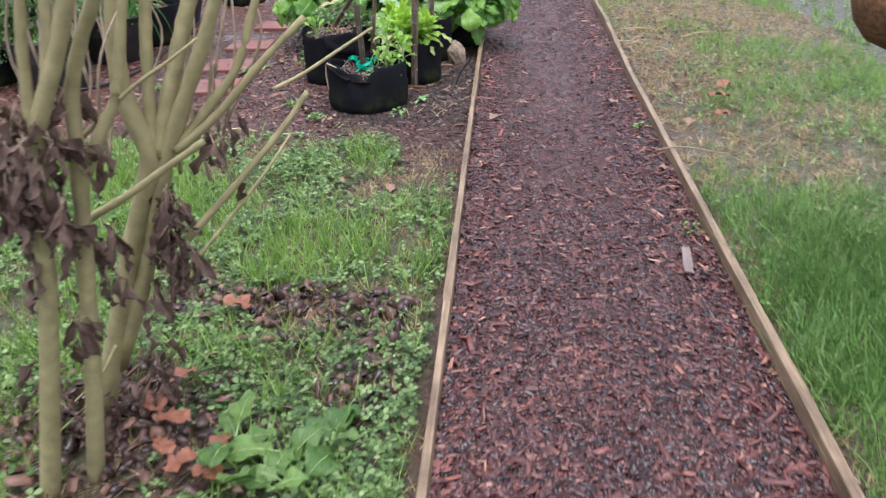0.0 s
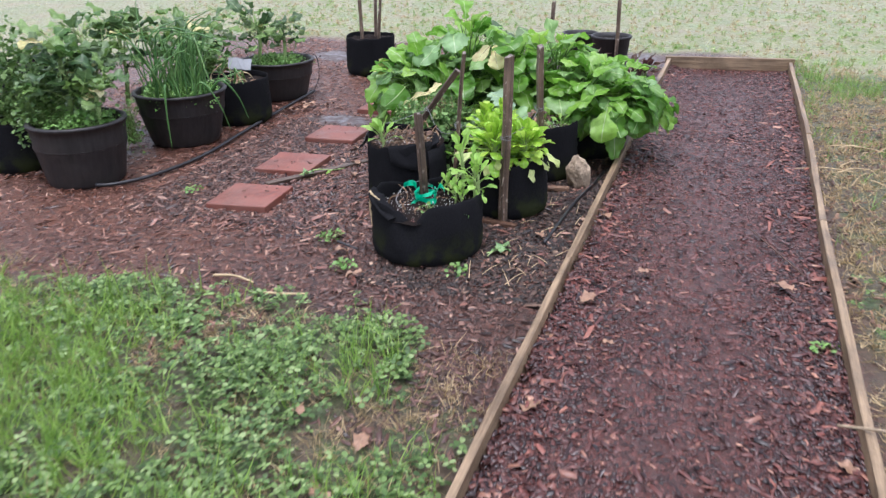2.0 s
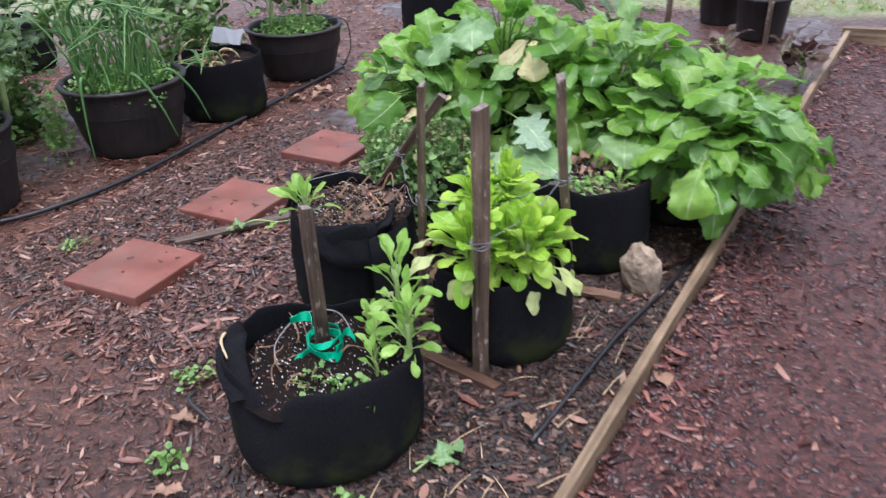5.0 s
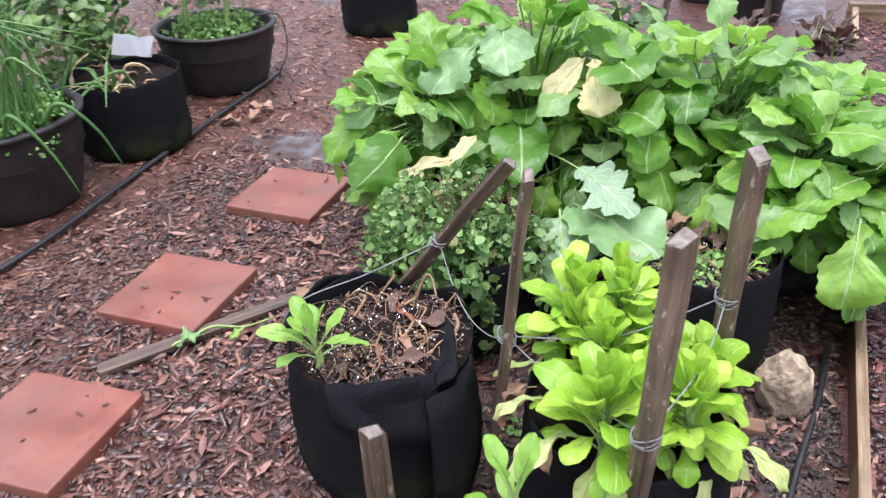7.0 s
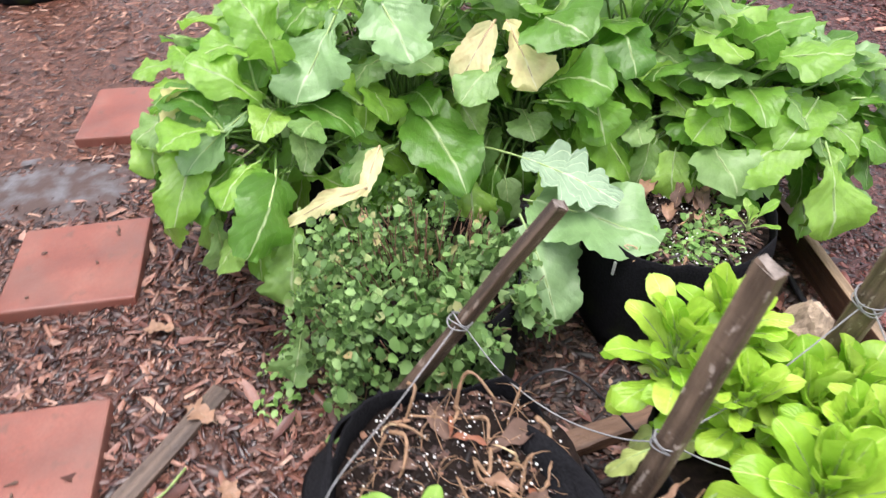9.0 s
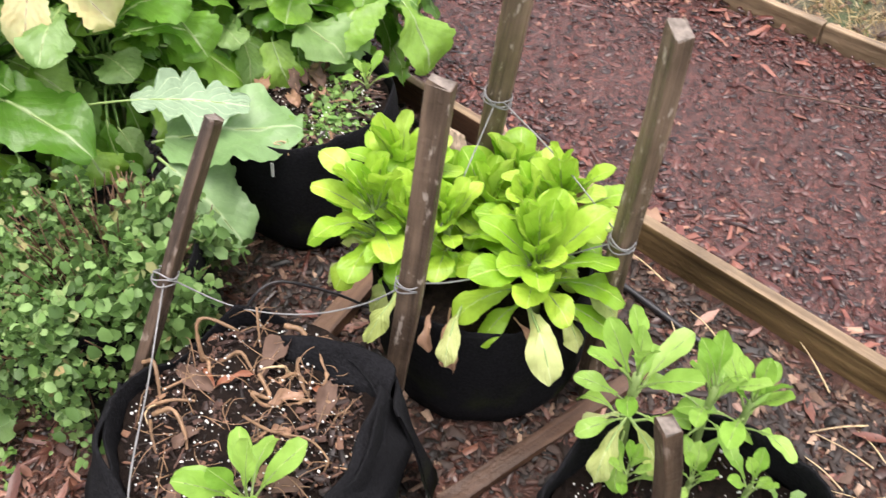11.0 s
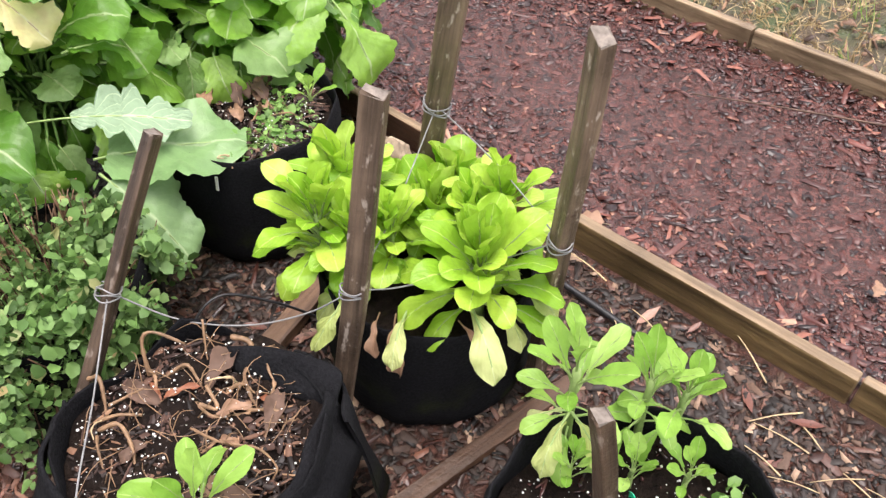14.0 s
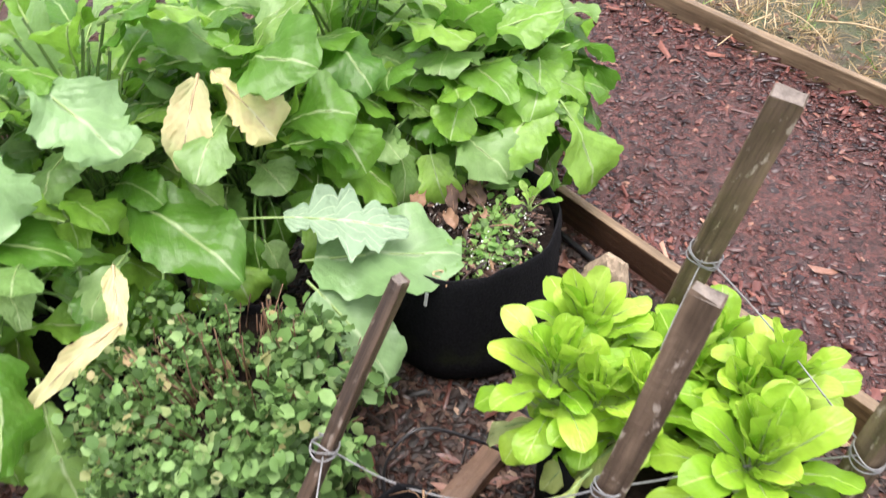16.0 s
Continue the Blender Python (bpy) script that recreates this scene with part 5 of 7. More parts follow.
# ---- scrap wood and stone ----
def plank(p, q, wide, thick, mat, label, name="scrap_board", z=0.0, roll=0.0, seed=0):
    p, q = Vector(p), Vector(q)
    d = q - p
    bm = box(wide, d.length, thick, 0.002, 0.002, seed, 6)
    ob = part(name, bm, mat, None, label)
    ob.matrix_basis = pose((p.x + q.x) / 2, (p.y + q.y) / 2, z + thick / 2, 0, roll, math.degrees(math.atan2(-d.x, d.y)))
    return tagged(ob, "", "board", "scrap boards")


plank((-1.635, 5.065), (-1.31, 5.57), 0.042, 0.014, DULLWOOD, "thin grey weathered plank lying on the mulch", z=0.004, seed=1)
plank((-0.70, 4.945), (-0.30, 4.885), 0.032, 0.016, DARKWOOD, "wet brown scrap of wood between grow bags", z=0.004, seed=2)
plank((-0.71, 5.335), (-0.46, 5.40), 0.045, 0.022, OLDWOOD, "wet brown scrap of wood between grow bags", z=0.006, seed=3)
plank((-0.315, 5.405), (-0.175, 5.425), 0.036, 0.018, OLDWOOD, "short wet brown scrap of wood beside a stone", z=0.004, seed=4)
plank((0.800, 2.60), (0.826, 2.79), 0.03, 0.008, GREYWOOD, "small grey sliver of wood on the path", "wood_sliver", 0.012, seed=5)


def rock():
    rr = random.Random(4)
    bm = bmesh.new()
    for ring, z, wide, deep in ((6, -0.085, 0.042, 0.036), (7, -0.055, 0.060, 0.048), (7, 0.005, 0.062, 0.050), (6, 0.045, 0.050, 0.040), (3, 0.088, 0.016, 0.018)):
        for k in range(ring):
            a = 2 * math.pi * (k + rr.uniform(-0.25, 0.25)) / ring + z * 9
            bm.verts.new((wide * math.cos(a) - 0.12 * z, deep * math.sin(a), z + rr.uniform(-0.012, 0.012)))
    hull = bmesh.ops.convex_hull(bm, input=bm.verts)
    bmesh.ops.delete(bm, geom=list({v for v in hull["geom_interior"] if isinstance(v, bmesh.types.BMVert)}), context="VERTS")
    bmesh.ops.subdivide_edges(bm, edges=bm.edges, cuts=5, use_grid_fill=True)
    bmesh.ops.triangulate(bm, faces=bm.faces)
    for v in bm.verts:
        v.co *= 1 + 0.10 * noise.noise(v.co * 28) + 0.07 * noise.noise(v.co * 75) + 0.03 * noise.noise(v.co * 190)
    ob = part("rock", bm, STONE, None, "rough pale limestone rock beside a grow bag")
    ob.matrix_basis = pose(-0.150, 5.515, 0.078, 6, -4, 20)
    tagged(ob, "", "rock")


rock()


# ---- green ribbon, loop of wire in the front bag ----
def ribbon():
    """A flat plastic band slung twice round the stake, with loose ends."""
    pieces = []
    c = Vector((-0.612, 4.622, 0.215))
    for path, wide in (
            ([(0.045 * math.cos(t), 0.036 * math.sin(t), 0.012 * math.sin(t * 0.5) - 0.004 * t) for t in np.linspace(-0.4, 6.4, 22)], 0.024),
            ([(0.04 * math.cos(t + 1), 0.034 * math.sin(t + 1), 0.016 + 0.012 * math.cos(t)) for t in np.linspace(0, 6.0, 18)], 0.013),
            ([(-0.04 - 0.05 * t, 0.005 + 0.02 * math.sin(4 * t), 0.02 + 0.035 * t * (1.4 - t)) for t in np.linspace(0, 1, 10)], 0.026),
            ([(0.045 + 0.03 * t, 0.02 * t, 0.012 + 0.03 * math.sin(3 * t)) for t in np.linspace(0, 1, 8)], 0.02),
            ([(-0.02 - 0.02 * t, -0.035 - 0.03 * t, -0.01 - 0.02 * t) for t in np.linspace(0, 1, 8)], 0.018)):
        pts = [c + Vector(p) for p in path]
        v, f = [], []
        for i, p in enumerate(pts):
            w = wide * (0.88 + 0.12 * math.sin(i * 0.7)) / 2
            tilt = 0.003 * math.sin(i * 0.9)
            d = pts[min(i + 1, len(pts) - 1)] - pts[max(i - 1, 0)]
            side = Vector((d.y, -d.x, 0)).normalized() * 0.0006
            up = Vector((tilt, -tilt, w))
            v += [tuple(p + up + side), tuple(p + up - side), tuple(p - up - side), tuple(p - up + side)]
        for i in range(len(pts) - 1):
            for j in range(4):
                f.append((i * 4 + j, i * 4 + (j + 1) % 4, i * 4 + 4 + (j + 1) % 4, i * 4 + 4 + j))
        pieces.append((v, f))
    v, f = joined(pieces)
    tagged(new("ribbon", mesh_of("ribbon", v, f, [RIBBON], False)), "crumpled green plastic ribbon tied round a stake", "ribbon")


ribbon()
wire([(-0.66, 4.52, 0.168), (-0.72, 4.57, 0.20), (-0.71, 4.66, 0.235), (-0.64, 4.71, 0.235), (-0.58, 4.70, 0.17)], "thin grey wire loop bent over the soil", 0.0018, "wire_loop")


# ---- half-barrel planters ----
def half_barrel(x, y, base, rim, h, label, seed):
    ob = thing("half_barrel_planter", (x, y, 0), label, "planter", "half-barrel planters")
    sides = 64
    prof = [(base, 0.0), (base + 0.006, 0.012)]
    prof += [(base + (rim - base) * (z ** 0.75), h * z) for z in np.linspace(0.1, 0.94, 9)]
    prof += [(rim + 0.006, h * 0.95), (rim + 0.008, h * 0.985), (rim + 0.002, h), (rim - 0.014, h), (rim - 0.018, h * 0.96), (rim - 0.025, h * 0.8)]
    verts = []
    for k in range(sides):
        a = 2 * math.pi * k / sides
        groove = 0.003 if k % 4 == 0 else 0.0
        for j, (r, z) in enumerate(prof):
            hoop = 0.006 if 0.52 * h < z < 0.70 * h and j < 11 else 0.0
            r2 = r + hoop - (groove if not hoop else groove * 0.3)
            verts.append((r2 * math.cos(a), r2 * math.sin(a), z))
    n = len(prof)
    faces = [(k * n + j, ((k + 1) % sides) * n + j, ((k + 1) % sides) * n + j + 1, k * n + j + 1) for k in range(sides) for j in range(n - 1)]
    faces.append(tuple(k * n for k in range(sides - 1, -1, -1)))
    tub = part("barrel", mesh_of("barrel", verts, faces, [BARREL]), BARREL, ob)
    for z in (0.62,):
        rr2 = base + (rim - base) * z ** 0.75
        ring = [((rr2 - 0.001) * math.cos(a), (rr2 - 0.001) * math.sin(a), h * z) for a in np.linspace(0, 6.283, 41)]
        v, f = tube(ring, 0.008, 0.008, 6, 80)
        part("hoop", mesh_of("hoop", v, f, [BARREL]), BARREL, tub, "moulded hoop round the staves")
    sv = [(0, 0, h * 0.9)] + [((rim - 0.02) * math.cos(a), (rim - 0.02) * math.sin(a), h * 0.88) for a in np.linspace(0, 6.283, 25)[:-1]]
    part("soil", mesh_of("soil", sv, [(0, 1 + k, 1 + (k + 1) % 24) for k in range(24)], [POTSOIL]), POTSOIL, ob, "dark potting soil")
    return ob


HB = "dark brown half-barrel planter with moulded staves and vegetables"
half_barrel(-2.60, 4.90, 0.185, 0.235, 0.32, HB, 1)
half_barrel(-2.55, 5.68, 0.19, 0.262, 0.31, "dark brown half-barrel planter full of onions", 2)
half_barrel(-2.60, 6.88, 0.19, 0.262, 0.27, HB, 3)


def pot(x, y, r0, r1, h, label, seed=0):
    ob = thing("plant_pot", (x, y, 0), label, "pot", "black plant pots")
    prof = [(r0, 0), (r0 + 0.003, 0.01), (r1 - 0.006, h * 0.9), (r1 + 0.006, h * 0.92), (r1 + 0.008, h), (r1 - 0.008, h), (r1 - 0.012, h * 0.84)]
    sides, n = 36, len(prof)
    verts = [(r * math.cos(2 * math.pi * k / sides), r * math.sin(2 * math.pi * k / sides), z) for k in range(sides) for r, z in prof]
    faces = [(k * n + j, ((k + 1) % sides) * n + j, ((k + 1) % sides) * n + j + 1, k * n + j + 1) for k in range(sides) for j in range(n - 1)]
    faces.append(tuple(k * n for k in range(sides - 1, -1, -1)))
    part("pot_body", mesh_of("pot_body", verts, faces, [BARREL]), BARREL, ob)
    sv = [(0, 0, h * 0.88)] + [((r1 - 0.011) * math.cos(a), (r1 - 0.011) * math.sin(a), h * 0.86) for a in np.linspace(0, 6.283, 25)[:-1]]
    part("soil", mesh_of("soil", sv, [(0, 1 + k, 1 + (k + 1) % 24) for k in range(24)], [POTSOIL]), POTSOIL, ob)


bag_back = grow_bag(-2.30, 7.86, 0.20, 0.30, 11, "tall black fabric grow bag with bare stalks", 0.92)
bag_edge = grow_bag(-3.12, 5.0, 0.20, 0.27, 12, "black fabric grow bag with feathery herbs behind a barrel planter", 0.92)
bag_deep = grow_bag(-4.25, 6.25, 0.22, 0.28, 13, "black fabric grow bag far off beside the lawn", 0.9)
pot(-0.47, 8.66, 0.13, 0.16, 0.25, "black plastic nursery pot standing on grey fabric")
pot(-0.78, 8.95, 0.12, 0.15, 0.22, "small black plastic nursery pot near the lawn")
for (b, t) in (((-0.40, 8.5, -0.05), (-0.40, 8.48, 1.0)), ((-0.84, 7.9, -0.05), (-0.80, 7.88, 0.60))):
    stake(b, t, 0.03, 0.022, 10, "brown wooden stake behind the turnip bed", 9)
for (b, t) in (((-2.34, 7.80, 0.2), (-2.36, 7.78, 1.0)), ((-2.28, 7.92, 0.2), (-2.26, 7.95, 1.0)), ((-2.20, 7.80, 0.2), (-2.14, 7.78, 0.95))):
    stake(b, t, 0.024, 0.02, 30, "dark wooden stake standing in the back grow bag", 8)


def onion_clump(x, y, z, rad, count, tall, label, seed):
    rr = random.Random(seed)
    o = thing("onion_plant", (x, y, z), label, "onions")
    kinds = []
    for k in range(6):
        b = rr.uniform(0.02, 0.12)
        pts = [(0, 0, 0), (b * 0.3, 0, tall * 0.4), (b, rr.uniform(-0.02, 0.02), tall * 0.75), (b * (2 + k * 0.5), 0, tall * (1.0 - 0.1 * k))]
        kinds.append(mesh_of("onion_leaf", *tube(pts, 0.005 + 0.0016 * (k % 3), 0.0015, 6, 12), [ONION]))
    for i in range(count):
        a, q = rr.uniform(0, 6.283), rad * math.sqrt(rr.random())
        leaf_at(o, rr.choice(kinds), (q * math.cos(a), q * math.sin(a), 0), rr.uniform(0, 360), rr.gauss(0, 11), rr.gauss(0, 11), rr.uniform(0.5, 1.2))
    return o


onions = onion_clump(-2.55, 5.68, 0.27, 0.20, 85, 0.48, "dense stand of green onions with floppy tips", 1)
for k, (pts) in enumerate(([(0.18, -0.12, 0.02), (0.26, -0.14, 0.12), (0.33, -0.10, 0.0), (0.36, -0.06, -0.16)], [(0.08, -0.2, 0.03), (0.12, -0.28, 0.12), (0.13, -0.31, -0.05), (0.14, -0.32, -0.23)], [(0.2, 0.0, 0.02), (0.28, 0.02, 0.10), (0.34, 0.08, 0.0), (0.37, 0.12, -0.14)])):
    part("onion_leaf", mesh_of("onion_leaf", *tube(pts, 0.009, 0.002, 6, 14), [ONION]), ONION, onions, "yellowing onion leaf bent over the rim")
onion_clump(-2.42, 6.08, 0.25, 0.06, 9, 0.14, "short green onion shoots in a mossy grow bag", 2)


def foliage_mound(x, y, z, rad, high, count, label, category, seed, size=0.03, mat=None):
    rs = np.random.RandomState(seed)
    t = thing("herb_plant", (x, y, z), label, category)
    d = rs.randn(count, 3)
    d /= np.linalg.norm(d, axis=1)[:, None]
    q = rs.rand(count) ** 0.4
    lump = np.array([1 + 0.45 * noise.noise(Vector(v) * 2.2 + Vector((seed, 0, 0))) for v in d])
    pos = d * (q * lump)[:, None] * np.array((rad, rad, high))
    pos[:, 2] = np.abs(pos[:, 2]) - (np.linalg.norm(pos[:, :2], axis=1) > rad * 0.85) * min(0.12, high * 0.6) * rs.rand(count)
    st = [tube([(p[0] * 0.3, p[1] * 0.3, 0), tuple(p * 0.6), tuple(p)], 0.002, 0.001, 4, 5) for p in pos[:: max(1, count // 90)]]
    v, f = joined(st)
    part("stem_tangle", mesh_of("stem_tangle", v, f, [GREENSTEM]), GREENSTEM, t)
    tv, tf = leaflet()
    strewn("foliage", tv, tf, pos, turns(count, 0.6), size * (0.5 + 0.9 * rs.rand(count, 1)) * np.ones((1, 3)), mat or WEED, "", "", "stuff", True, t)


foliage_mound(-2.55, 5.68, 0.275, 0.245, 0.075, 3200, "low chickweed covering the soil among onions", "weed", 1, 0.017)
foliage_mound(-2.60, 4.92, 0.28, 0.20, 0.07, 1300, "low weeds covering the soil of a planter", "weed", 21, 0.02)
foliage_mound(-2.60, 6.88, 0.24, 0.23, 0.06, 1300, "low weeds covering the soil of a planter", "weed", 22, 0.02)
foliage_mound(-2.78, 4.86, 0.27, 0.13, 0.30, 1100, "feathery parsley spilling over the planter rim", "herb", 2, 0.024, BUSH)
foliage_mound(-3.10, 5.05, 0.25, 0.24, 0.48, 2000, "tall feathery green herb in a grow bag", "herb", 3, 0.03, BUSH)
foliage_mound(-3.25, 5.5, 0.0, 0.25, 0.55, 1500, "leafy green bush behind the planters", "shrub", 4, 0.04, BUSH)
foliage_mound(-2.90, 6.4, 0.1, 0.28, 0.42, 1200, "leafy green plant behind the planters", "shrub", 6, 0.04, BUSH)
foliage_mound(-2.72, 5.42, 0.05, 0.07, 0.25, 240, "yellow-green weed beside a planter", "weed", 7, 0.022)


def leafy_plant(x, y, z, meshes, count, label, category, seed, size=1.0, spread=0.08, stalk=0.0):
    rr = random.Random(seed)
    p = thing("leafy_plant", (x, y, z), label, category)
    if stalk:
        part("stalk", mesh_of("stalk", *tube([(0, 0, -0.02), (0.02, 0.01, stalk * 0.5), (0, 0, stalk)], 0.014, 0.009, 7, 6), [PALESTEM]), PALESTEM, p)
    for i in range(count):
        f = i / max(1, count - 1)
        a = i * 137.5 + rr.uniform(-20, 20)
        q = spread * rr.random()
        leaf_at(p, rr.choice(meshes), (q * math.cos(a), q * math.sin(a), stalk * (0.3 + 0.7 * rr.random()) if stalk else rr.uniform(0, 0.06)), a, rr.uniform(-15, 15), rr.uniform(-25, 25), size * rr.uniform(0.6, 1.2))


MIXED = []
for i, (a0, a1) in enumerate(((82, 25), (72, -10), (60, -50), (48, -25), (66, -70))):
    for k, mat in enumerate((COLLARD, PLANTLEAF, COLLARD, PLANTLEAF, YELLOWLEAF if i == 2 else COLLARD)):
        MIXED.append(leaf_mesh("leaf", 0.115 + 0.012 * (k % 3), 0.075 + 0.012 * ((i + k) % 3), 0.08 + 0.02 * (k % 2), a0, a1, lobed_shape if k % 2 else oval_shape, mat, GREENSTEM, 0.12, -0.1 if k % 2 else 0.15, 0.14, 240 + 7 * i + k, 14, 6, 0.0032))
CO = "blue-green collard plant with broad leaves and yellowing lower leaves"
leafy_plant(-2.70, 4.96, 0.28, MIXED, 46, CO, "collard plant", 1, 1.0, 0.12, 0.36)
leafy_plant(-2.52, 4.95, 0.28, MIXED, 34, CO, "collard plant", 2, 0.85, 0.10, 0.20)
leafy_plant(-2.62, 5.05, 0.28, MIXED, 34, CO, "collard plant", 12, 0.9, 0.12, 0.28)
leafy_plant(-2.85, 5.30, 0.2, MIXED, 44, CO, "collard plant", 3, 1.05, 0.14, 0.45)
leafy_plant(-3.0, 5.75, 0.2, MIXED, 44, CO, "collard plant", 13, 1.1, 0.14, 0.45)
leafy_plant(-2.76, 6.02, 0.22, MIXED, 44, CO, "collard plant", 4, 1.0, 0.14, 0.38)
leafy_plant(-2.56, 6.90, 0.24, MIXED, 36, CO, "collard plant", 5, 0.8, 0.14, 0.24)
leafy_plant(-2.70, 6.80, 0.24, MIXED, 36, CO, "collard plant", 6, 0.85, 0.12, 0.34)
leafy_plant(-2.95, 6.55, 0.1, MIXED, 36, CO, "collard plant", 14, 1.0, 0.14, 0.42)
leafy_plant(-0.10, 7.75, 0.0, MAROONS, 26, "dark maroon leafy plant behind the turnip bed", "leafy plant", 7, 1.1, 0.12, 0.18)
leafy_plant(-0.45, 7.55, 0.0, MAROONS, 22, "dark maroon leafy plant behind the turnip bed", "leafy plant", 8, 1.0, 0.12, 0.25)
leafy_plant(-0.95, 7.3, 0.0, COLLARDS, 20, "dull green leafy plant behind the turnip bed", "leafy plant", 9, 0.9, 0.15, 0.35)
wp = thing("dried_plant", (-2.48, 6.14, 0.255), "withered brown stalks hanging over a grow bag rim", "dead plant")
for i in range(22):
    leaf_at(wp, R.choice(CURLS), (R.uniform(-0.12, 0.12), R.uniform(-0.12, 0.12), 0), R.uniform(0, 360), R.uniform(-40, 40), R.uniform(-40, 40), R.uniform(1.2, 2.2), "dry_stem")
label_card = part("plant_label", box(0.14, 0.006, 0.085, 0.002, 0.006, 4, 4), PAPER, None, "white plastic sheet tucked among withered stalks")
label_card.matrix_basis = pose(-2.55, 6.33, 0.335, -42, 6, 25)
tagged(label_card, "", "plant label")

# ---- hose along the planters ----
wire([(-2.44, 4.775, 0.02), (-2.36, 4.84, 0.016), (-2.27, 5.03, 0.014), (-2.232, 5.4, 0.014), (-2.29, 5.92, 0.015), (-2.36, 6.55, 0.014), (-2.40, 7.03, 0.016)], "black garden hose lying along the planters", 0.0095, "garden_hose", RUBBER)
tagged(bpy.data.objects["garden_hose"], "", "hose")
wire([(-2.40, 7.03, 0.016), (-2.375, 7.08, 0.12), (-2.38, 7.06, 0.27), (-2.45, 6.98, 0.285), (-2.50, 6.95, 0.25)], "thin black drip tube rising into a planter", 0.0035, "drip_tube", RUBBER)
tagged(bpy.data.objects["drip_tube.001"], "", "tube")


# ---- exposed weed-barrier fabric ----
def barrier_patch(cx, cy, rx, ry, seed, z=0.004):
    verts, faces = [(cx, cy, z + 0.003)], []
    n = 40
    for ring in (0.5, 1.0):
        for k in range(n):
            a = 2 * math.pi * k / n
            w = ring * (1 + 0.5 * nz(math.cos(a), math.sin(a), 1.6, seed * 3.1) + 0.35 * nz(math.cos(a), math.sin(a), 5.0, seed * 2.1))
            x, y = cx + rx * w * math.cos(a), cy + ry * w * math.sin(a)
            verts.append((x, y, z + 0.006 * nz(x, y, 9, 2) - (0.012 if ring == 1 else 0)))
    for k in range(n):
        faces.append((0, 1 + k, 1 + (k + 1) % n))
        faces.append((1 + k, 1 + n + k, 1 + n + (k + 1) % n, 1 + (k + 1) % n))
    tagged(new("weed_barrier", mesh_of("weed_barrier", verts, faces, [BARRIER])), "wet grey weed-barrier fabric showing through the mulch", "weed barrier", "patches of weed-barrier fabric", "structure")


for i, (x, y, rx, ry) in enumerate(((-1.80, 6.37, 0.31, 0.14), (-0.24, 8.95, 0.24, 0.36), (-3.22, 5.72, 0.34, 0.17), (-3.0, 8.5, 0.25, 0.3), (-2.85, 5.28, 0.25, 0.12), (-2.2, 8.6, 0.4, 0.2))):
    barrier_patch(x, y, rx, ry, i + 1)


# ---- multi-stemmed shrub by the path ----
def shrub():
    s = thing("bare_shrub", (-0.80, 1.80, 0.0), "leafless multi-stemmed shrub with smooth tan-green trunks", "shrub")
    o = Vector((0.80, -1.80, 0.0))

    def limb(name, pts, r0, r1, label="", n=14, mat=None):
        pts = [tuple(Vector(p) + o) for p in pts]
        return part(name, mesh_of(name, *tube(pts, r0 * 0.88, r1 * 0.88, 10, n + 8, 0.2, len(pts)), [mat or BARK]), BARK, s, label)

    limb("trunk", [(-0.857, 1.5, -0.05), (-0.849, 1.5, -0.018), (-0.753, 1.5, 0.379), (-0.718, 1.5, 0.55), (-0.692, 1.5, 0.694), (-0.669, 1.5, 0.826), (-0.637, 1.5, 0.907), (-0.587, 1.5, 1.002), (-0.548, 1.5, 1.095), (-0.401, 1.5, 1.445)], 0.0270, 0.0140)
    limb("trunk", [(-0.669, 1.5, 0.816), (-0.661, 1.5, 0.907), (-0.648, 1.5, 1.002), (-0.629, 1.5, 1.095), (-0.568, 1.5, 1.395)], 0.0140, 0.0100)
    limb("trunk", [(-0.66, 1.51, 0.852), (-0.629, 1.523, 0.951), (-0.618, 1.537, 1.02), (-0.616, 1.55, 1.086), (-0.607, 1.609, 1.386)], 0.0160, 0.0110)
    limb("trunk", [(-0.774, 1.56, -0.05), (-0.766, 1.56, -0.007), (-0.698, 1.56, 0.34), (-0.665, 1.56, 0.565), (-0.641, 1.56, 0.7), (-0.625, 1.56, 0.815), (-0.609, 1.56, 0.923), (-0.57, 1.56, 1.015), (-0.532, 1.56, 1.084), (-0.339, 1.56, 1.434)], 0.0240, 0.0120)
    limb("trunk", [(-0.626, 1.57, 0.755), (-0.585, 1.587, 0.835), (-0.55, 1.603, 0.901), (-0.532, 1.62, 0.992), (-0.473, 1.676, 1.292)], 0.0150, 0.0100)
    limb("trunk", [(-0.871, 1.79, -0.05), (-0.858, 1.79, -0.014), (-0.757, 1.79, 0.272), (-0.675, 1.79, 0.497), (-0.625, 1.79, 0.625), (-0.595, 1.79, 0.708), (-0.617, 1.79, 0.797), (-0.631, 1.79, 0.891), (-0.608, 1.79, 1.046), (-0.556, 1.79, 1.396)], 0.0330, 0.0200)
    limb("trunk", [(-0.788, 1.8, 0.143), (-0.681, 1.8, 0.383), (-0.621, 1.8, 0.545), (-0.574, 1.8, 0.683), (-0.536, 1.8, 0.764), (-0.492, 1.8, 0.856), (-0.444, 1.8, 0.952), (-0.403, 1.8, 1.044), (-0.247, 1.8, 1.394)], 0.0280, 0.0140)
    limb("trunk", [(-0.592, 1.79, 0.699), (-0.587, 1.807, 0.786), (-0.579, 1.823, 0.915), (-0.567, 1.84, 1.037), (-0.537, 1.882, 1.337)], 0.0180, 0.0130)
    limb("trunk", [(-0.578, 1.8, 0.707), (-0.545, 1.82, 0.828), (-0.518, 1.84, 0.922), (-0.481, 1.86, 1.034), (-0.382, 1.914, 1.334)], 0.0240, 0.0170)
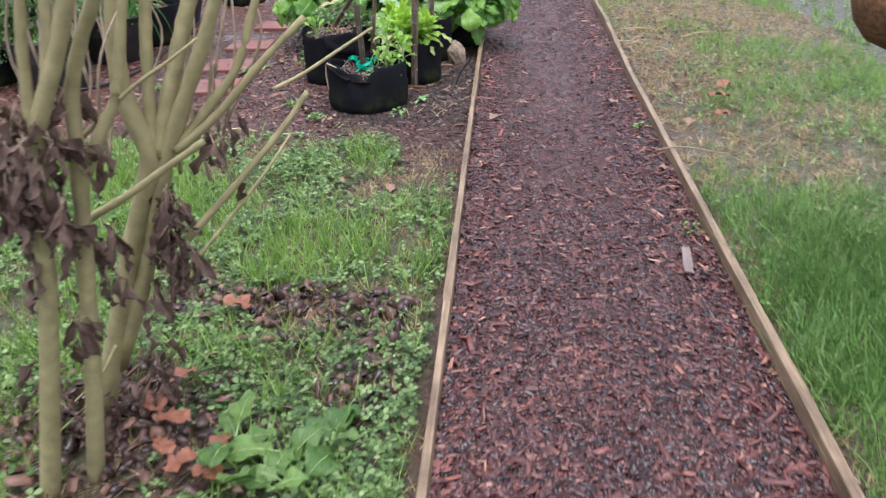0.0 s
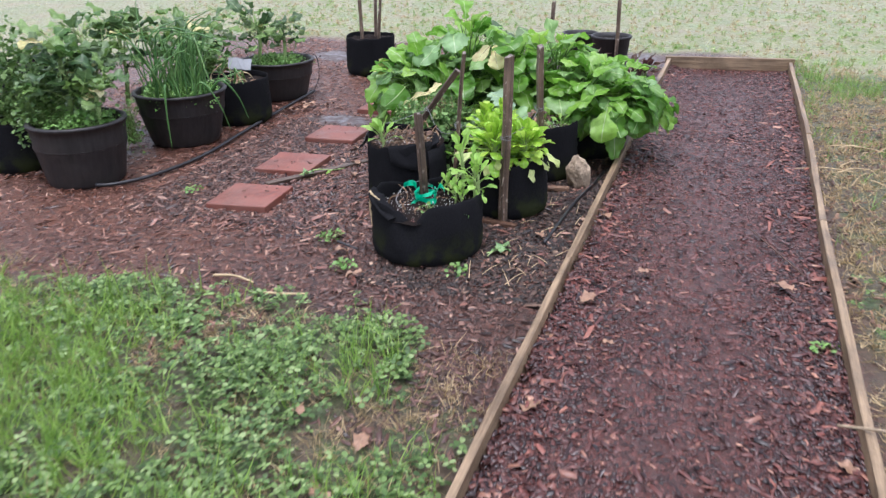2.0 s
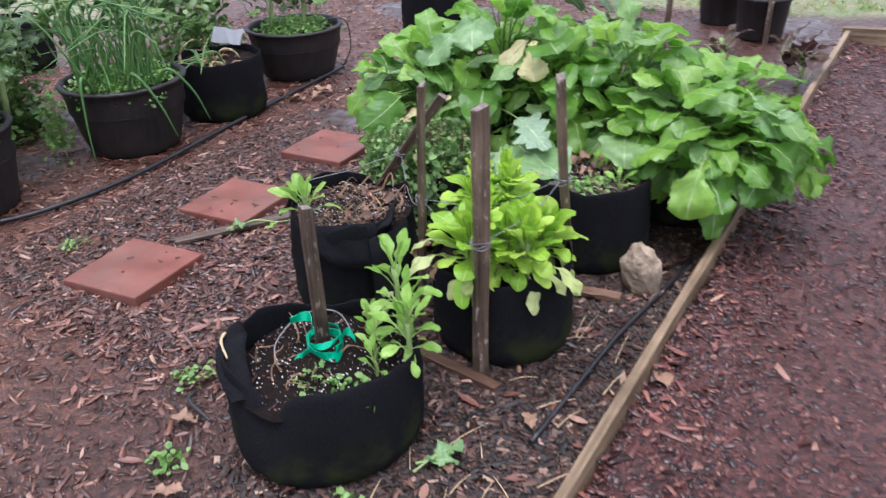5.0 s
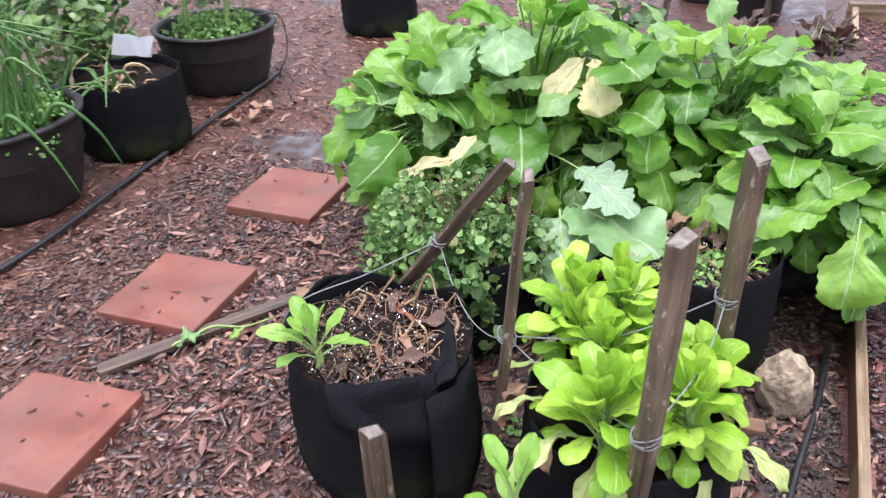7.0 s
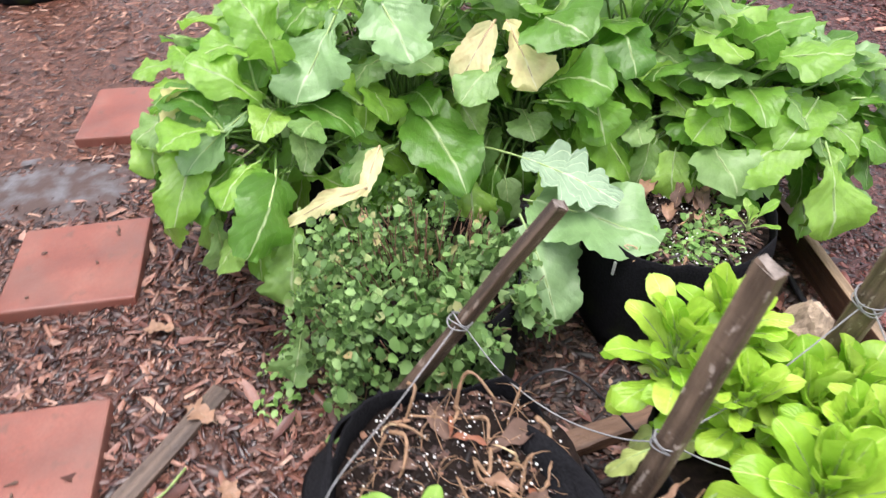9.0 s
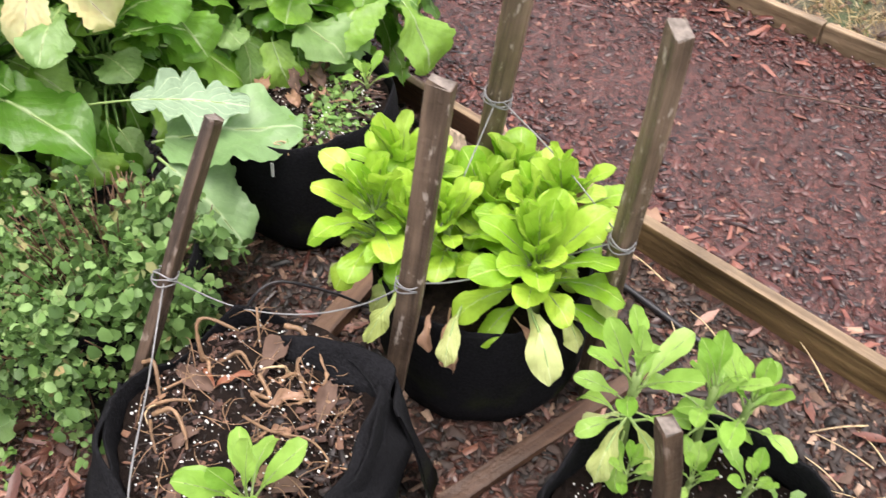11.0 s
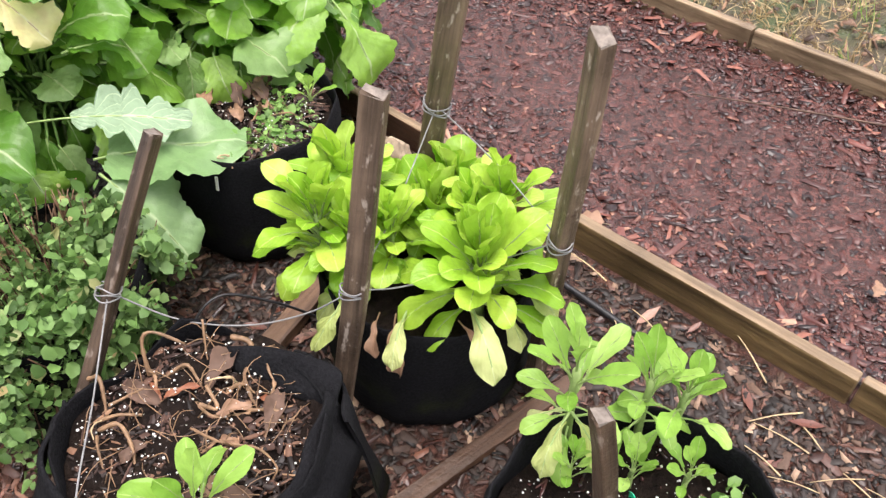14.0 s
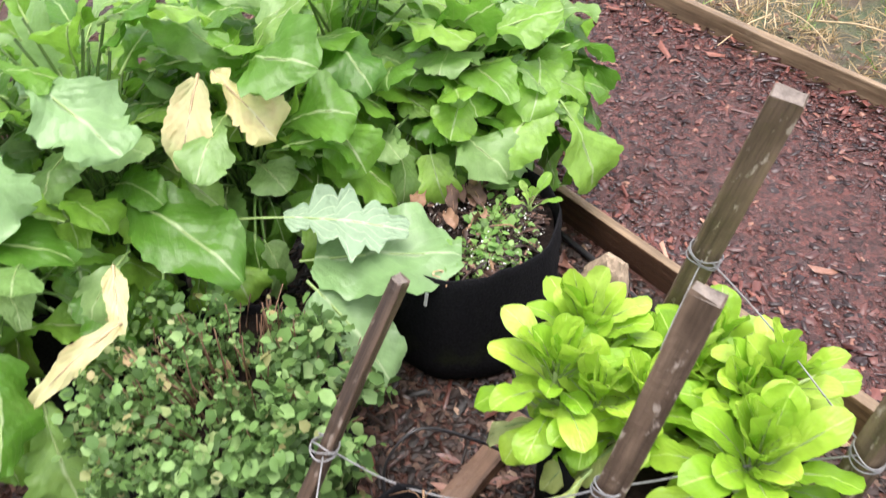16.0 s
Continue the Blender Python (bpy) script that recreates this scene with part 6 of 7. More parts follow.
    limb("trunk", [(-0.535, 1.8, 0.729), (-0.453, 1.827, 0.821), (-0.395, 1.853, 0.897), (-0.346, 1.88, 1.03), (-0.235, 1.941, 1.33)], 0.0140, 0.0090)
    limb("branch", [(-0.535, 1.79, 0.723), (-0.438, 1.813, 0.801), (-0.333, 1.837, 0.91), (-0.243, 1.86, 0.994)], 0.0120, 0.0085, "cut stub of a branch")
    limb("branch", [(-0.76, 1.64, 0.585), (-0.609, 1.66, 0.666), (-0.514, 1.68, 0.727), (-0.434, 1.7, 0.778)], 0.0110, 0.0080, "cut stub of a branch")
    limb("branch", [(-0.544, 1.79, 0.51), (-0.423, 1.833, 0.635), (-0.322, 1.877, 0.745), (-0.266, 1.92, 0.82)], 0.0100, 0.0075, "thin leaning shoot")
    limb("branch", [(-0.567, 1.8, 0.42), (-0.494, 1.883, 0.498), (-0.405, 1.967, 0.601), (-0.353, 2.05, 0.674)], 0.0060, 0.0040, "thin leaning shoot")
    limb("branch", [(-0.396, 2.1, 0.775), (-0.328, 2.15, 0.803), (-0.243, 2.2, 0.851), (-0.166, 2.25, 0.894)], 0.0060, 0.0040, "long thin leaning shoot")
    limb("branch", [(-0.642, 1.62, 0.813), (-0.54, 1.647, 0.901), (-0.474, 1.673, 0.944), (-0.414, 1.7, 0.986)], 0.0060, 0.0030, "thin twig")
    limb("branch", [(-0.751, 1.75, 0.239), (-0.79, 1.715, 0.172), (-0.849, 1.68, 0.12)], 0.0060, 0.0030, "thin twig")
    rr = random.Random(3)
    for i in range(26):
        x, y, z = rr.uniform(-0.95, -0.45), rr.uniform(1.75, 2.05), rr.uniform(0.55, 0.85)
        limb("twig", [(x, y, z), (x + rr.uniform(-0.05, 0.12), y + rr.uniform(-0.05, 0.1), z + 0.25), (x + rr.uniform(-0.05, 0.2), y + rr.uniform(-0.05, 0.15), z + rr.uniform(0.4, 0.7))], 0.005, 0.002, "", 7, TWIG)
    dead = [leaf_mesh("withered_leaf", 0.085, 0.026, 0.02, -65, -95, oval_shape, DEADLEAF, TWIG, 0.35, 0.8, 0.2, 600 + k, 8, 4, 0.002) for k in range(4)]
    for cx, cy, cz, n in ((-0.688, 1.48, 0.824, 40), (-0.714, 1.48, 0.764, 34), (-0.643, 1.47, 0.848, 20), (-0.63, 1.54, 0.877, 16), (-0.668, 1.52, 0.716, 14), (-0.645, 1.62, 0.584, 12), (-0.565, 1.78, 0.575, 24), (-0.572, 1.78, 0.497, 24), (-0.618, 1.79, 0.396, 10), (-0.453, 1.84, 0.779, 10), (-0.715, 1.56, 0.463, 8), (-0.80, 1.66, 0.10, 24), (-0.92, 1.70, 0.08, 20), (-0.68, 1.80, 0.12, 14)):
        for i in range(n):
            leaf_at(s, rr.choice(dead), (cx + 0.80 + rr.gauss(0, 0.018), cy - 1.80 + rr.gauss(0, 0.02), max(0.10, cz + rr.gauss(0, 0.055))), rr.uniform(0, 360), rr.uniform(-30, 30), rr.uniform(-40, 40), rr.uniform(0.6, 1.2), "withered_leaf")


shrub()


DOCKS = [leaf_mesh("dock_leaf", 0.115, 0.075, 0.03, a0, a1, oval_shape, PLANTLEAF, PALESTEM, 0.10, 0.15, 0.14, 340 + i, 12, 6, 0.003) for i, (a0, a1) in enumerate(((40, -10), (28, -22), (50, 5), (20, -12)))]
for k, (x, y) in enumerate(((-0.445, 1.642), (-0.326, 1.612), (-0.225, 1.654), (-0.324, 1.512))):
    leafy_plant(x, y, 0.0, DOCKS, 6, "low broad-leaved weed with pale grey-green leaves", "weed", 70 + k, 0.95, 0.03)


# ---- hanging basket ----
def hanging_basket():
    b = thing("hanging_basket", (1.34, 2.60, 0.0), "round brown coir hanging basket on a hooked pole", "hanging basket")
    prof = [(0.02, 0.755), (0.08, 0.762), (0.13, 0.785), (0.165, 0.83), (0.18, 0.88), (0.185, 0.94), (0.17, 0.945), (0.16, 0.90)]
    n, sides = len(prof), 40
    v = []
    for k in range(sides):
        a = 2 * math.pi * k / sides
        for r, z in prof:
            q = r * (1 + 0.06 * nz(math.cos(a) * 3, math.sin(a) * 3 + z, 1.5, 4))
            v.append((q * math.cos(a), q * math.sin(a), z + 0.006 * nz(math.cos(a) * 6, math.sin(a) * 6, 1, 8)))
    f = [(k * n + j, ((k + 1) % sides) * n + j, ((k + 1) % sides) * n + j + 1, k * n + j + 1) for k in range(sides) for j in range(n - 1)]
    f.append(tuple(k * n for k in range(sides - 1, -1, -1)))
    part("coir_liner", mesh_of("coir_liner", v, f, [COIR]), COIR, b)
    for k in range(3):
        a = 2.1 * k + 0.4
        part("chain", mesh_of("chain", *tube([(0.18 * math.cos(a), 0.18 * math.sin(a), 0.94), (0, 0, 1.45)], 0.002, 0.002, 5, 6), [RUBBER]), RUBBER, b)
    part("pole", mesh_of("pole", *tube([(0.85, 0.1, -0.1), (0.85, 0.1, 1.3), (0.7, 0.08, 1.55), (0.3, 0.04, 1.6), (0, 0, 1.45)], 0.008, 0.007, 7, 30), [RUBBER]), RUBBER, b)


hanging_basket()


# ---- dry stalks and fallen leaves ----
def stalk(pts, r, label, mat=None, name="dry_stalk"):
    tagged(new(name, mesh_of(name, *tube(pts, r, r * 0.6, 6, 12, 0.15, int(abs(pts[0][0]) * 100)), [mat or STRAW])), label, "dry stalk", "dry stalks on the ground")


DS = "pale dry plant stalk lying on the ground"
stalk([(-1.27, 4.064, 0.012), (-1.18, 4.07, 0.02), (-1.09, 4.055, 0.012)], 0.006, DS)
stalk([(-1.03, 3.99, 0.012), (-0.93, 4.0, 0.016), (-0.85, 4.035, 0.012)], 0.006, DS)
rr = random.Random(12)
for i in range(12):
    x, y, a, L = rr.uniform(1.03, 1.5), rr.uniform(5.6, 6.9), rr.uniform(0, 6.28), rr.uniform(0.1, 0.32)
    stalk([(x, y, 0.02), (x + L / 2 * math.cos(a), y + L / 2 * math.sin(a), 0.035), (x + L * math.cos(a), y + L * math.sin(a), 0.02)], rr.uniform(0.002, 0.0045), DS)
for i in range(26):
    x, y, a, L = rr.uniform(-0.34, -0.05), rr.uniform(4.3, 5.2), rr.uniform(0.6, 2.6), rr.uniform(0.04, 0.16)
    stalk([(x, y, 0.012), (x + L / 2 * math.cos(a), y + L / 2 * math.sin(a), 0.018), (x + L * math.cos(a), y + L * math.sin(a), 0.012)], rr.uniform(0.0009, 0.002), "thin dry straw lying on damp bark")
stalk([(0.86, 3.70, 0.055), (0.98, 3.66, 0.085), (1.18, 3.66, 0.05)], 0.005, "brown twig lying across the edging board", TWIG)
stalk([(0.84, 4.72, 0.015), (0.70, 5.02, 0.02), (0.62, 5.2, 0.015)], 0.003, "thin dark twig on the path", DEADLEAF)
stalk([(-0.96, 4.50, 0.015), (-0.93, 4.46, 0.03), (-0.84, 4.44, 0.02)], 0.007, "dark twig beside a grow bag", RUBBER)


pale = thing("fallen_leaf", (-0.32, 4.543, 0.02), "limp pale green leaf lying on wet soil", "leaf", "fallen leaves")
special(SHEENLEAF, (-0.325, 4.535, 0.018), (-0.275, 4.66, 0.022), 0.05, lobed_shape, "", seed=77, parent=pale, stalk=0.3, ruffle=0.2)
special(SHEENLEAF, (-0.335, 4.56, 0.018), (-0.25, 4.61, 0.022), 0.035, lobed_shape, "", seed=78, parent=pale, stalk=0.2, ruffle=0.2)


def oak_shape(u):
    return (0.25 + 0.75 * math.sin(math.pi * (0.05 + 0.9 * u))) * (0.55 + 0.45 * abs(math.sin(u * 3.5 * math.pi)))


FALLEN = [leaf_mesh("fallen_leaf", 0.075, 0.05, 0.012, 8, -8 - 6 * k, oak_shape if k % 2 else oval_shape, OAKLEAF, TWIG, 0.12, 0.25, 0.25, 700 + k, 14, 6, 0.0012) for k in range(4)]
FALLENRED = [leaf_mesh("fallen_leaf", 0.075, 0.055, 0.012, 10, -10, oak_shape, REDLEAF, TWIG, 0.12, 0.25, 0.2, 720 + k, 12, 6, 0.0012) for k in range(2)]


def fallen(x, y, meshes, size, label, z=0.018):
    ob = leaf_at(None, R.choice(meshes), (x, y, z), R.uniform(0, 360), R.uniform(-6, 6), R.uniform(-12, 12), size, "fallen_leaf", label)
    tagged(ob, "", "leaf", "fallen leaves")


for x, y, s in ((0.065, 3.95, 1.3), (0.075, 5.07, 1.3), (-1.31, 5.48, 1.0), (0.80, 4.55, 1.1), (0.30, 4.58, 0.6), (-0.72, 4.25, 0.9), (0.09, 4.25, 1.0), (-0.2, 4.83, 0.7), (-0.95, 4.40, 0.9), (0.06, 3.55, 1.1), (-1.42, 5.75, 0.9), (-1.36, 5.95, 1.0), (-1.25, 5.3, 0.7), (0.85, 3.6, 0.8), (-0.3, 4.6, 0.6), (-2.2, 6.5, 1.0), (-2.3, 6.62, 1.4), (-2.33, 6.45, 1.2), (1.15, 4.3, 1.0), (1.2, 4.9, 0.9), (0.2, 4.0, 0.6), (-0.35, 3.1, 0.9), (-0.30, 3.25, 0.9), (-0.5, 3.35, 0.7)):
    fallen(x, y, FALLEN, s, "curled brown fallen leaf on the mulch")
for x, y, s in ((-0.707, 2.295, 1.5), (-0.748, 1.82, 1.2), (-0.696, 1.845, 1.1), (-0.571, 1.705, 1.2), (-0.517, 1.605, 1.1), (-0.531, 1.544, 1.2), (-0.579, 1.575, 1), (-0.487, 1.572, 1.1), (1.42, 4.6, 1.6), (1.35, 4.25, 1.4), (1.50, 4.9, 1.5)):
    fallen(x, y, FALLENRED, s, "rust-red fallen leaf on the grass", 0.05)

wilted = thing("fallen_leaf", (-1.5, 5.2, 0.03), "limp pale green stem lying across a plank", "leaf", "fallen leaves")
part("stem", mesh_of("stem", *tube([(0.009, 0.016, 0.002), (0.036, 0.082, 0.006), (0.106, 0.118, 0.0), (0.145, 0.183, -0.008)], 0.004, 0.0025, 6, 14, 0.4, 3), [GREENSTEM]), GREENSTEM, wilted)
special(SHEENLEAF, (-1.511, 5.186, 0.034), (-1.474, 5.262, 0.028), 0.05, lobed_shape, "wilted pale leaf", seed=81, parent=wilted, stalk=0.1, ruffle=0.25)
special(YOUNGLEAF, (-1.394, 5.318, 0.03), (-1.406, 5.270, 0.018), 0.022, oval_shape, "", seed=82, parent=wilted, stalk=0.1, ruffle=0.2)

# ---- bark bits on the stepping stones ----
for x, y, top in ((-1.600, 4.860, 0.030), (-1.667, 5.403, 0.026), (-1.690, 6.0, 0.028)):
    for k in range(5):
        bit = part("bark_bit", mesh_of("bark_bit", CHIP[k], CHIPF, [DEADLEAF], False), DEADLEAF, None, "loose bark bit lying on a stepping stone")
        bit.matrix_basis = pose(x + R.uniform(-0.12, 0.12), y + R.uniform(-0.12, 0.12), top + 0.004, 0, 0, R.uniform(0, 360)) @ Matrix.Diagonal((0.006, 0.008 + 0.004 * k, 0.002, 1.0))
        tagged(bit, "", "bark")

# ---- ground cover ----
def lay(n, x0, x1, y0, y1, keep, bias=1.0):
    """Places where keep(x, y) beats a random number, thinning with y by bias."""
    out = []
    xs, ys, rs = NR.rand(n), NR.rand(n) ** bias, NR.rand(n)
    for a, b, c in zip(xs, ys, rs):
        x, y = x0 + a * (x1 - x0), y0 + b * (y1 - y0)
        if keep(x, y) > c:
            out.append((x, y, relief(x, y)))
    return np.array(out)


def bark(name, pos, mat, label, big=1.0, sunk=None, broad=0.0, flat=0.22):
    """Bark chips: many small bits, fewer long slivers and broad flakes."""
    n = len(pos)
    long = 0.012 * np.exp(NR.randn(n) * 0.55 + 0.55) * big
    long = np.minimum(long, 0.075)
    wide = np.minimum(long * (0.16 + broad + (0.42 + broad) * NR.rand(n) ** 1.5), 0.007 + 0.013 * NR.rand(n))
    sc = np.stack([wide, long, 0.0012 + 0.035 * long * (0.4 + NR.rand(n))], 1)
    up = NR.rand(n) * 0.008 - 0.001
    if sunk is not None:
        up -= np.array([sunk(x, y) for x, y, _ in pos])
    pos = pos + np.stack([np.zeros(n), np.zeros(n), up], 1)
    strewn(name, SHARD, SHARDF, pos, turns(n, flat), sc, mat, label, "mulch")


def trodden(x, y):
    return 1.0 - 0.5 * math.exp(-((x - 0.46) / 0.24) ** 4) * smooth01(y, 2.4, 3.6) + 0.2 * nz(x, y, 3, 2)


bark("bark_mulch", lay(54000, 0.02, 0.925, 1.1, 8.7, trodden, 1.25), PATHCHIP, "wet dark red-brown bark chips covering the path", 0.66, lambda x, y: 0.003 * (1.15 - trodden(x, y)), 0.24, 0.18)

bark("bark_mulch", lay(26000, 0.02, 0.925, 1.1, 4.6, lambda x, y: (0.75 + 0.3 * nz(x, y, 3, 8)) * (1 - 0.92 * smooth01(y, 2.5, 3.5) * math.exp(-((x - 0.46) / 0.34) ** 4)), 1.2), PATHCHIP, "wet dark red-brown bark chips loosely covering the start of the path", 0.98, None, 0.16)

edges = lay(5200, 0.03, 0.92, 1.1, 8.6, lambda x, y: 0.9 * max(math.exp(-((x - 0.03) / 0.12) ** 2), math.exp(-((0.92 - x) / 0.15) ** 2)) + 0.03, 1.3)
edges[:, 2] += 0.006
bark("bark_mulch", edges, chips("fresh_bark_flake", ((0.0, (0.038, 0.014, 0.013)), (0.4, (0.11, 0.038, 0.032)), (0.75, (0.20, 0.072, 0.056)), (0.93, (0.29, 0.13, 0.092)), (1.0, (0.52, 0.35, 0.25))), (0.28, 0.55)), "loose red bark flakes gathered along the edging boards", 1.3, None, 0.14)


def bare_spot(x, y):
    return 1 - 1.0 * math.exp(-(((x + 0.40) / 0.19) ** 2 + ((y - 3.30) / 0.19) ** 2)) - 0.8 * math.exp(-(((x + 0.16) / 0.09) ** 2 + ((y - 2.80) / 0.16) ** 2)) - 0.9 * math.exp(-(((x + 0.20) / 0.16) ** 2 + ((y - 3.55) / 0.30) ** 2)) - 0.75 * math.exp(-(((x + 1.0) / 0.22) ** 2 + ((y - 3.83) / 0.09) ** 2)) - 0.85 * math.exp(-(((x + 0.35) / 0.35) ** 2 + ((y - 2.25) / 0.13) ** 2)) - 0.95 * math.exp(-(((x + 0.78) / 0.32) ** 2 + ((y - 1.65) / 0.25) ** 2)) - 0.6 * smooth01(nz(x, y, 3.1, 41), 0.12, 0.4)


def in_bed(x, y):
    return (1 - lawn_left(x, y) * max(0.0, min(1.0, bare_spot(x, y) * 1.3))) * (1 - 0.9 * lawn_far(x, y)) * (0.85 + 0.5 * nz(x, y, 2.5, 6)) * (1.0 if x < -0.03 else 0)


def on_barrier(x, y):
    return max(math.exp(-(((x + 1.80) / 0.30) ** 2 + ((y - 6.37) / 0.15) ** 2)), math.exp(-(((x + 0.24) / 0.22) ** 2 + ((y - 8.95) / 0.3) ** 2)))


bark("bark_mulch", lay(44000, -2.2, -0.03, 3.3, 7.6, lambda x, y: in_bed(x, y) * (1 - smooth01(-x, 0.75, 1.35) * 0.85) * (1 - on_barrier(x, y)), 1.0), chips("damp_bark_chip", ((0.0, (0.014, 0.008, 0.006)), (0.4, (0.052, 0.026, 0.019)), (0.74, (0.110, 0.058, 0.044)), (0.94, (0.19, 0.112, 0.086)), (1.0, (0.38, 0.28, 0.22))), (0.28, 0.58)), "damp grey-brown bark chips round the grow bags", 0.9)
bark("bark_mulch", lay(34000, -4.0, -0.9, 3.3, 9.3, lambda x, y: in_bed(x, y) * smooth01(-x, 0.7, 1.2) * (1 - 0.6 * on_barrier(x, y)), 1.0), BEDCHIP, "reddish bark mulch covering the vegetable bed", 1.05)

fine = lay(15000, -0.75, -0.03, 4.2, 6.0, lambda x, y: (0.9 + 0.4 * nz(x, y, 6, 9)) * (1 - 0.8 * math.exp(-(((x + 0.63) / 0.12) ** 2 + ((y - 4.88) / 0.2) ** 2))), 1.0)
fine[:, 2] += 0.002
bark("bark_mulch", fine, chips("crumbled_bark", ((0.0, (0.007, 0.006, 0.005)), (0.5, (0.026, 0.018, 0.014)), (0.82, (0.065, 0.046, 0.036)), (0.96, (0.16, 0.112, 0.080)), (1.0, (0.46, 0.37, 0.27))), (0.5, 0.8)), "crumbled grey-brown bark between grow bags and edging", 0.7, None, 0.2)
crumbs = lay(15000, -2.15, -0.95, 4.6, 6.5, lambda x, y: (0.95 + 0.4 * nz(x, y, 5, 7)) * (1 - on_barrier(x, y)) * smooth01(-x, 0.9, 1.15), 1.0)
crumbs[:, 2] += 0.002
bark("bark_mulch", crumbs, chips("fine_wet_bark", ((0.0, (0.012, 0.007, 0.006)), (0.4, (0.050, 0.026, 0.020)), (0.75, (0.110, 0.062, 0.048)), (0.94, (0.20, 0.125, 0.098)), (1.0, (0.44, 0.33, 0.26))), (0.3, 0.6)), "fine wet mauve-brown bark between the pavers and grow bags", 0.8, None, 0.1)
wet = lay(8500, -1.75, -0.1, 4.5, 6.5, lambda x, y: in_bed(x, y) * (0.05 + 0.85 * smooth01(-x, 0.85, 1.2)) * (1 - 0.85 * on_barrier(x, y)), 1.0)
wet[:, 2] += 0.004
bark("bark_mulch", wet, chips("wet_bark_flake", ((0.0, (0.015, 0.007, 0.006)), (0.4, (0.056, 0.024, 0.018)), (0.72, (0.130, 0.058, 0.042)), (0.92, (0.24, 0.125, 0.09)), (1.0, (0.45, 0.31, 0.23))), (0.15, 0.4)), "large wet bark flakes round the grow bags", 1.25)

def willow():
    """A narrow curled dead leaf along +y, one unit long."""
    tv = [(0, 0, 0.02), (0.13, 0.3, 0.05), (0, 0.32, 0.0), (-0.13, 0.3, 0.05), (0.14, 0.62, 0.07), (0, 0.64, 0.02), (-0.14, 0.62, 0.07), (0, 1.0, 0.1)]
    return tv, [(0, 1, 2), (0, 2, 3), (1, 4, 2), (2, 4, 5), (2, 5, 3), (3, 5, 6), (4, 7, 5), (5, 7, 6)]


dead = lay(1500, -1.9, -0.06, 4.0, 6.3, lambda x, y: in_bed(x, y) * (0.6 * math.exp(-(((x + 1.25) / 0.32) ** 2 + ((y - 5.45) / 0.5) ** 2)) + 0.08 + 0.12 * math.exp(-((x + 0.12) / 0.1) ** 2)), 1.0)
dead[:, 2] += 0.009
tv, tf = willow()
strewn("leaf_litter", tv, tf, dead, turns(len(dead), 0.16), (0.035 + 0.045 * NR.rand(len(dead), 1) ** 1.5) * np.array([[1.0, 1.0, 1.0]]), chips("pink_dead_leaf", ((0.0, (0.08, 0.036, 0.028)), (0.4, (0.16, 0.073, 0.055)), (0.8, (0.27, 0.15, 0.115)), (1.0, (0.40, 0.27, 0.21))), (0.3, 0.5)), "narrow pinkish-tan dead leaves strewn on the mulch", "leaf litter", smooth=True)

GB = [(-0.5, 0, 0), (0.5, 0, 0), (-0.4, 0.12, 0.5), (0.4, 0.12, 0.5), (0, 0.5, 1.0)]
GBF = [(0, 1, 2), (1, 3, 2), (2, 3, 4)]


def blades(name, pos, mat, label, tall=(0.02, 0.09), wide=(0.0015, 0.004), lean=0.35):
    k = 9
    spread = NR.randn(len(pos) * k, 3) * np.array((0.013, 0.013, 0.0))
    pos = np.repeat(pos, k, 0) + spread
    n = len(pos)
    h = tall[0] + (tall[1] - tall[0]) * NR.rand(n) ** 1.6
    sc = np.stack([wide[0] + (wide[1] - wide[0]) * NR.rand(n), h * 0.9, h], 1)
    strewn(name, GB, GBF, pos, turns(n, lean), sc, mat, label, "grass")


def trefoil():
    tv, tf = [], []
    for k in range(3):
        a = 2.094 * k
        o = len(tv)
        for x, y, z in ((0, 0.02, 0), (0.3, 0.35, 0.04), (0.27, 0.72, 0.05), (0, 0.8, 0.0), (-0.27, 0.72, 0.05), (-0.3, 0.35, 0.04)):
            tv.append((x * math.cos(a) - y * math.sin(a), x * math.sin(a) + y * math.cos(a), z))
        tf += [(o, o + 1, o + 2), (o, o + 2, o + 3), (o, o + 3, o + 4), (o, o + 4, o + 5)]
    return tv, tf


def lush(x, y):
    return max(0.0, min(1.0, 0.15 + 1.3 * nz(x, y, 1.9, 12) + 1.0 * math.exp(-(((x + 0.56) / 0.28) ** 2 + ((y - 2.84) / 0.24) ** 2)) + 0.8 * math.exp(-(((x + 0.42) / 0.14) ** 2 + ((y - 3.66) / 0.18) ** 2)) - 0.5 * math.exp(-(((x + 0.85) / 0.25) ** 2 + ((y - 3.28) / 0.18) ** 2))))


cl = lay(35000, -2.6, -0.03, 1.2, 4.1, lambda x, y: lawn_left(x, y) * bare_spot(x, y) * (1 - 0.6 * lush(x, y)) * (0.75 + 0.8 * nz(x, y, 4, 4)), 1.0)
cl[:, 2] += 0.010 + 0.055 * NR.rand(len(cl)) * np.array([0.4 + 0.6 * smooth01(nz(x, y, 5.0, 14), -0.2, 0.4) for x, y, _ in cl])
tv, tf = trefoil()
strewn("clover", tv, tf, cl, turns(len(cl), 0.3), (0.011 + 0.017 * NR.rand(len(cl), 1) ** 1.3) * np.ones((1, 3)), CLOVER, "clover and small weeds covering the front lawn", "clover")
blades("grass", lay(4600, -2.6, -0.03, 1.2, 4.1, lambda x, y: lawn_left(x, y) * bare_spot(x, y) * (0.12 + 0.88 * lush(x, y)), 1.0), FRESHGRASS, "fresh green grass growing among clover", (0.04, 0.17), (0.0018, 0.0045))
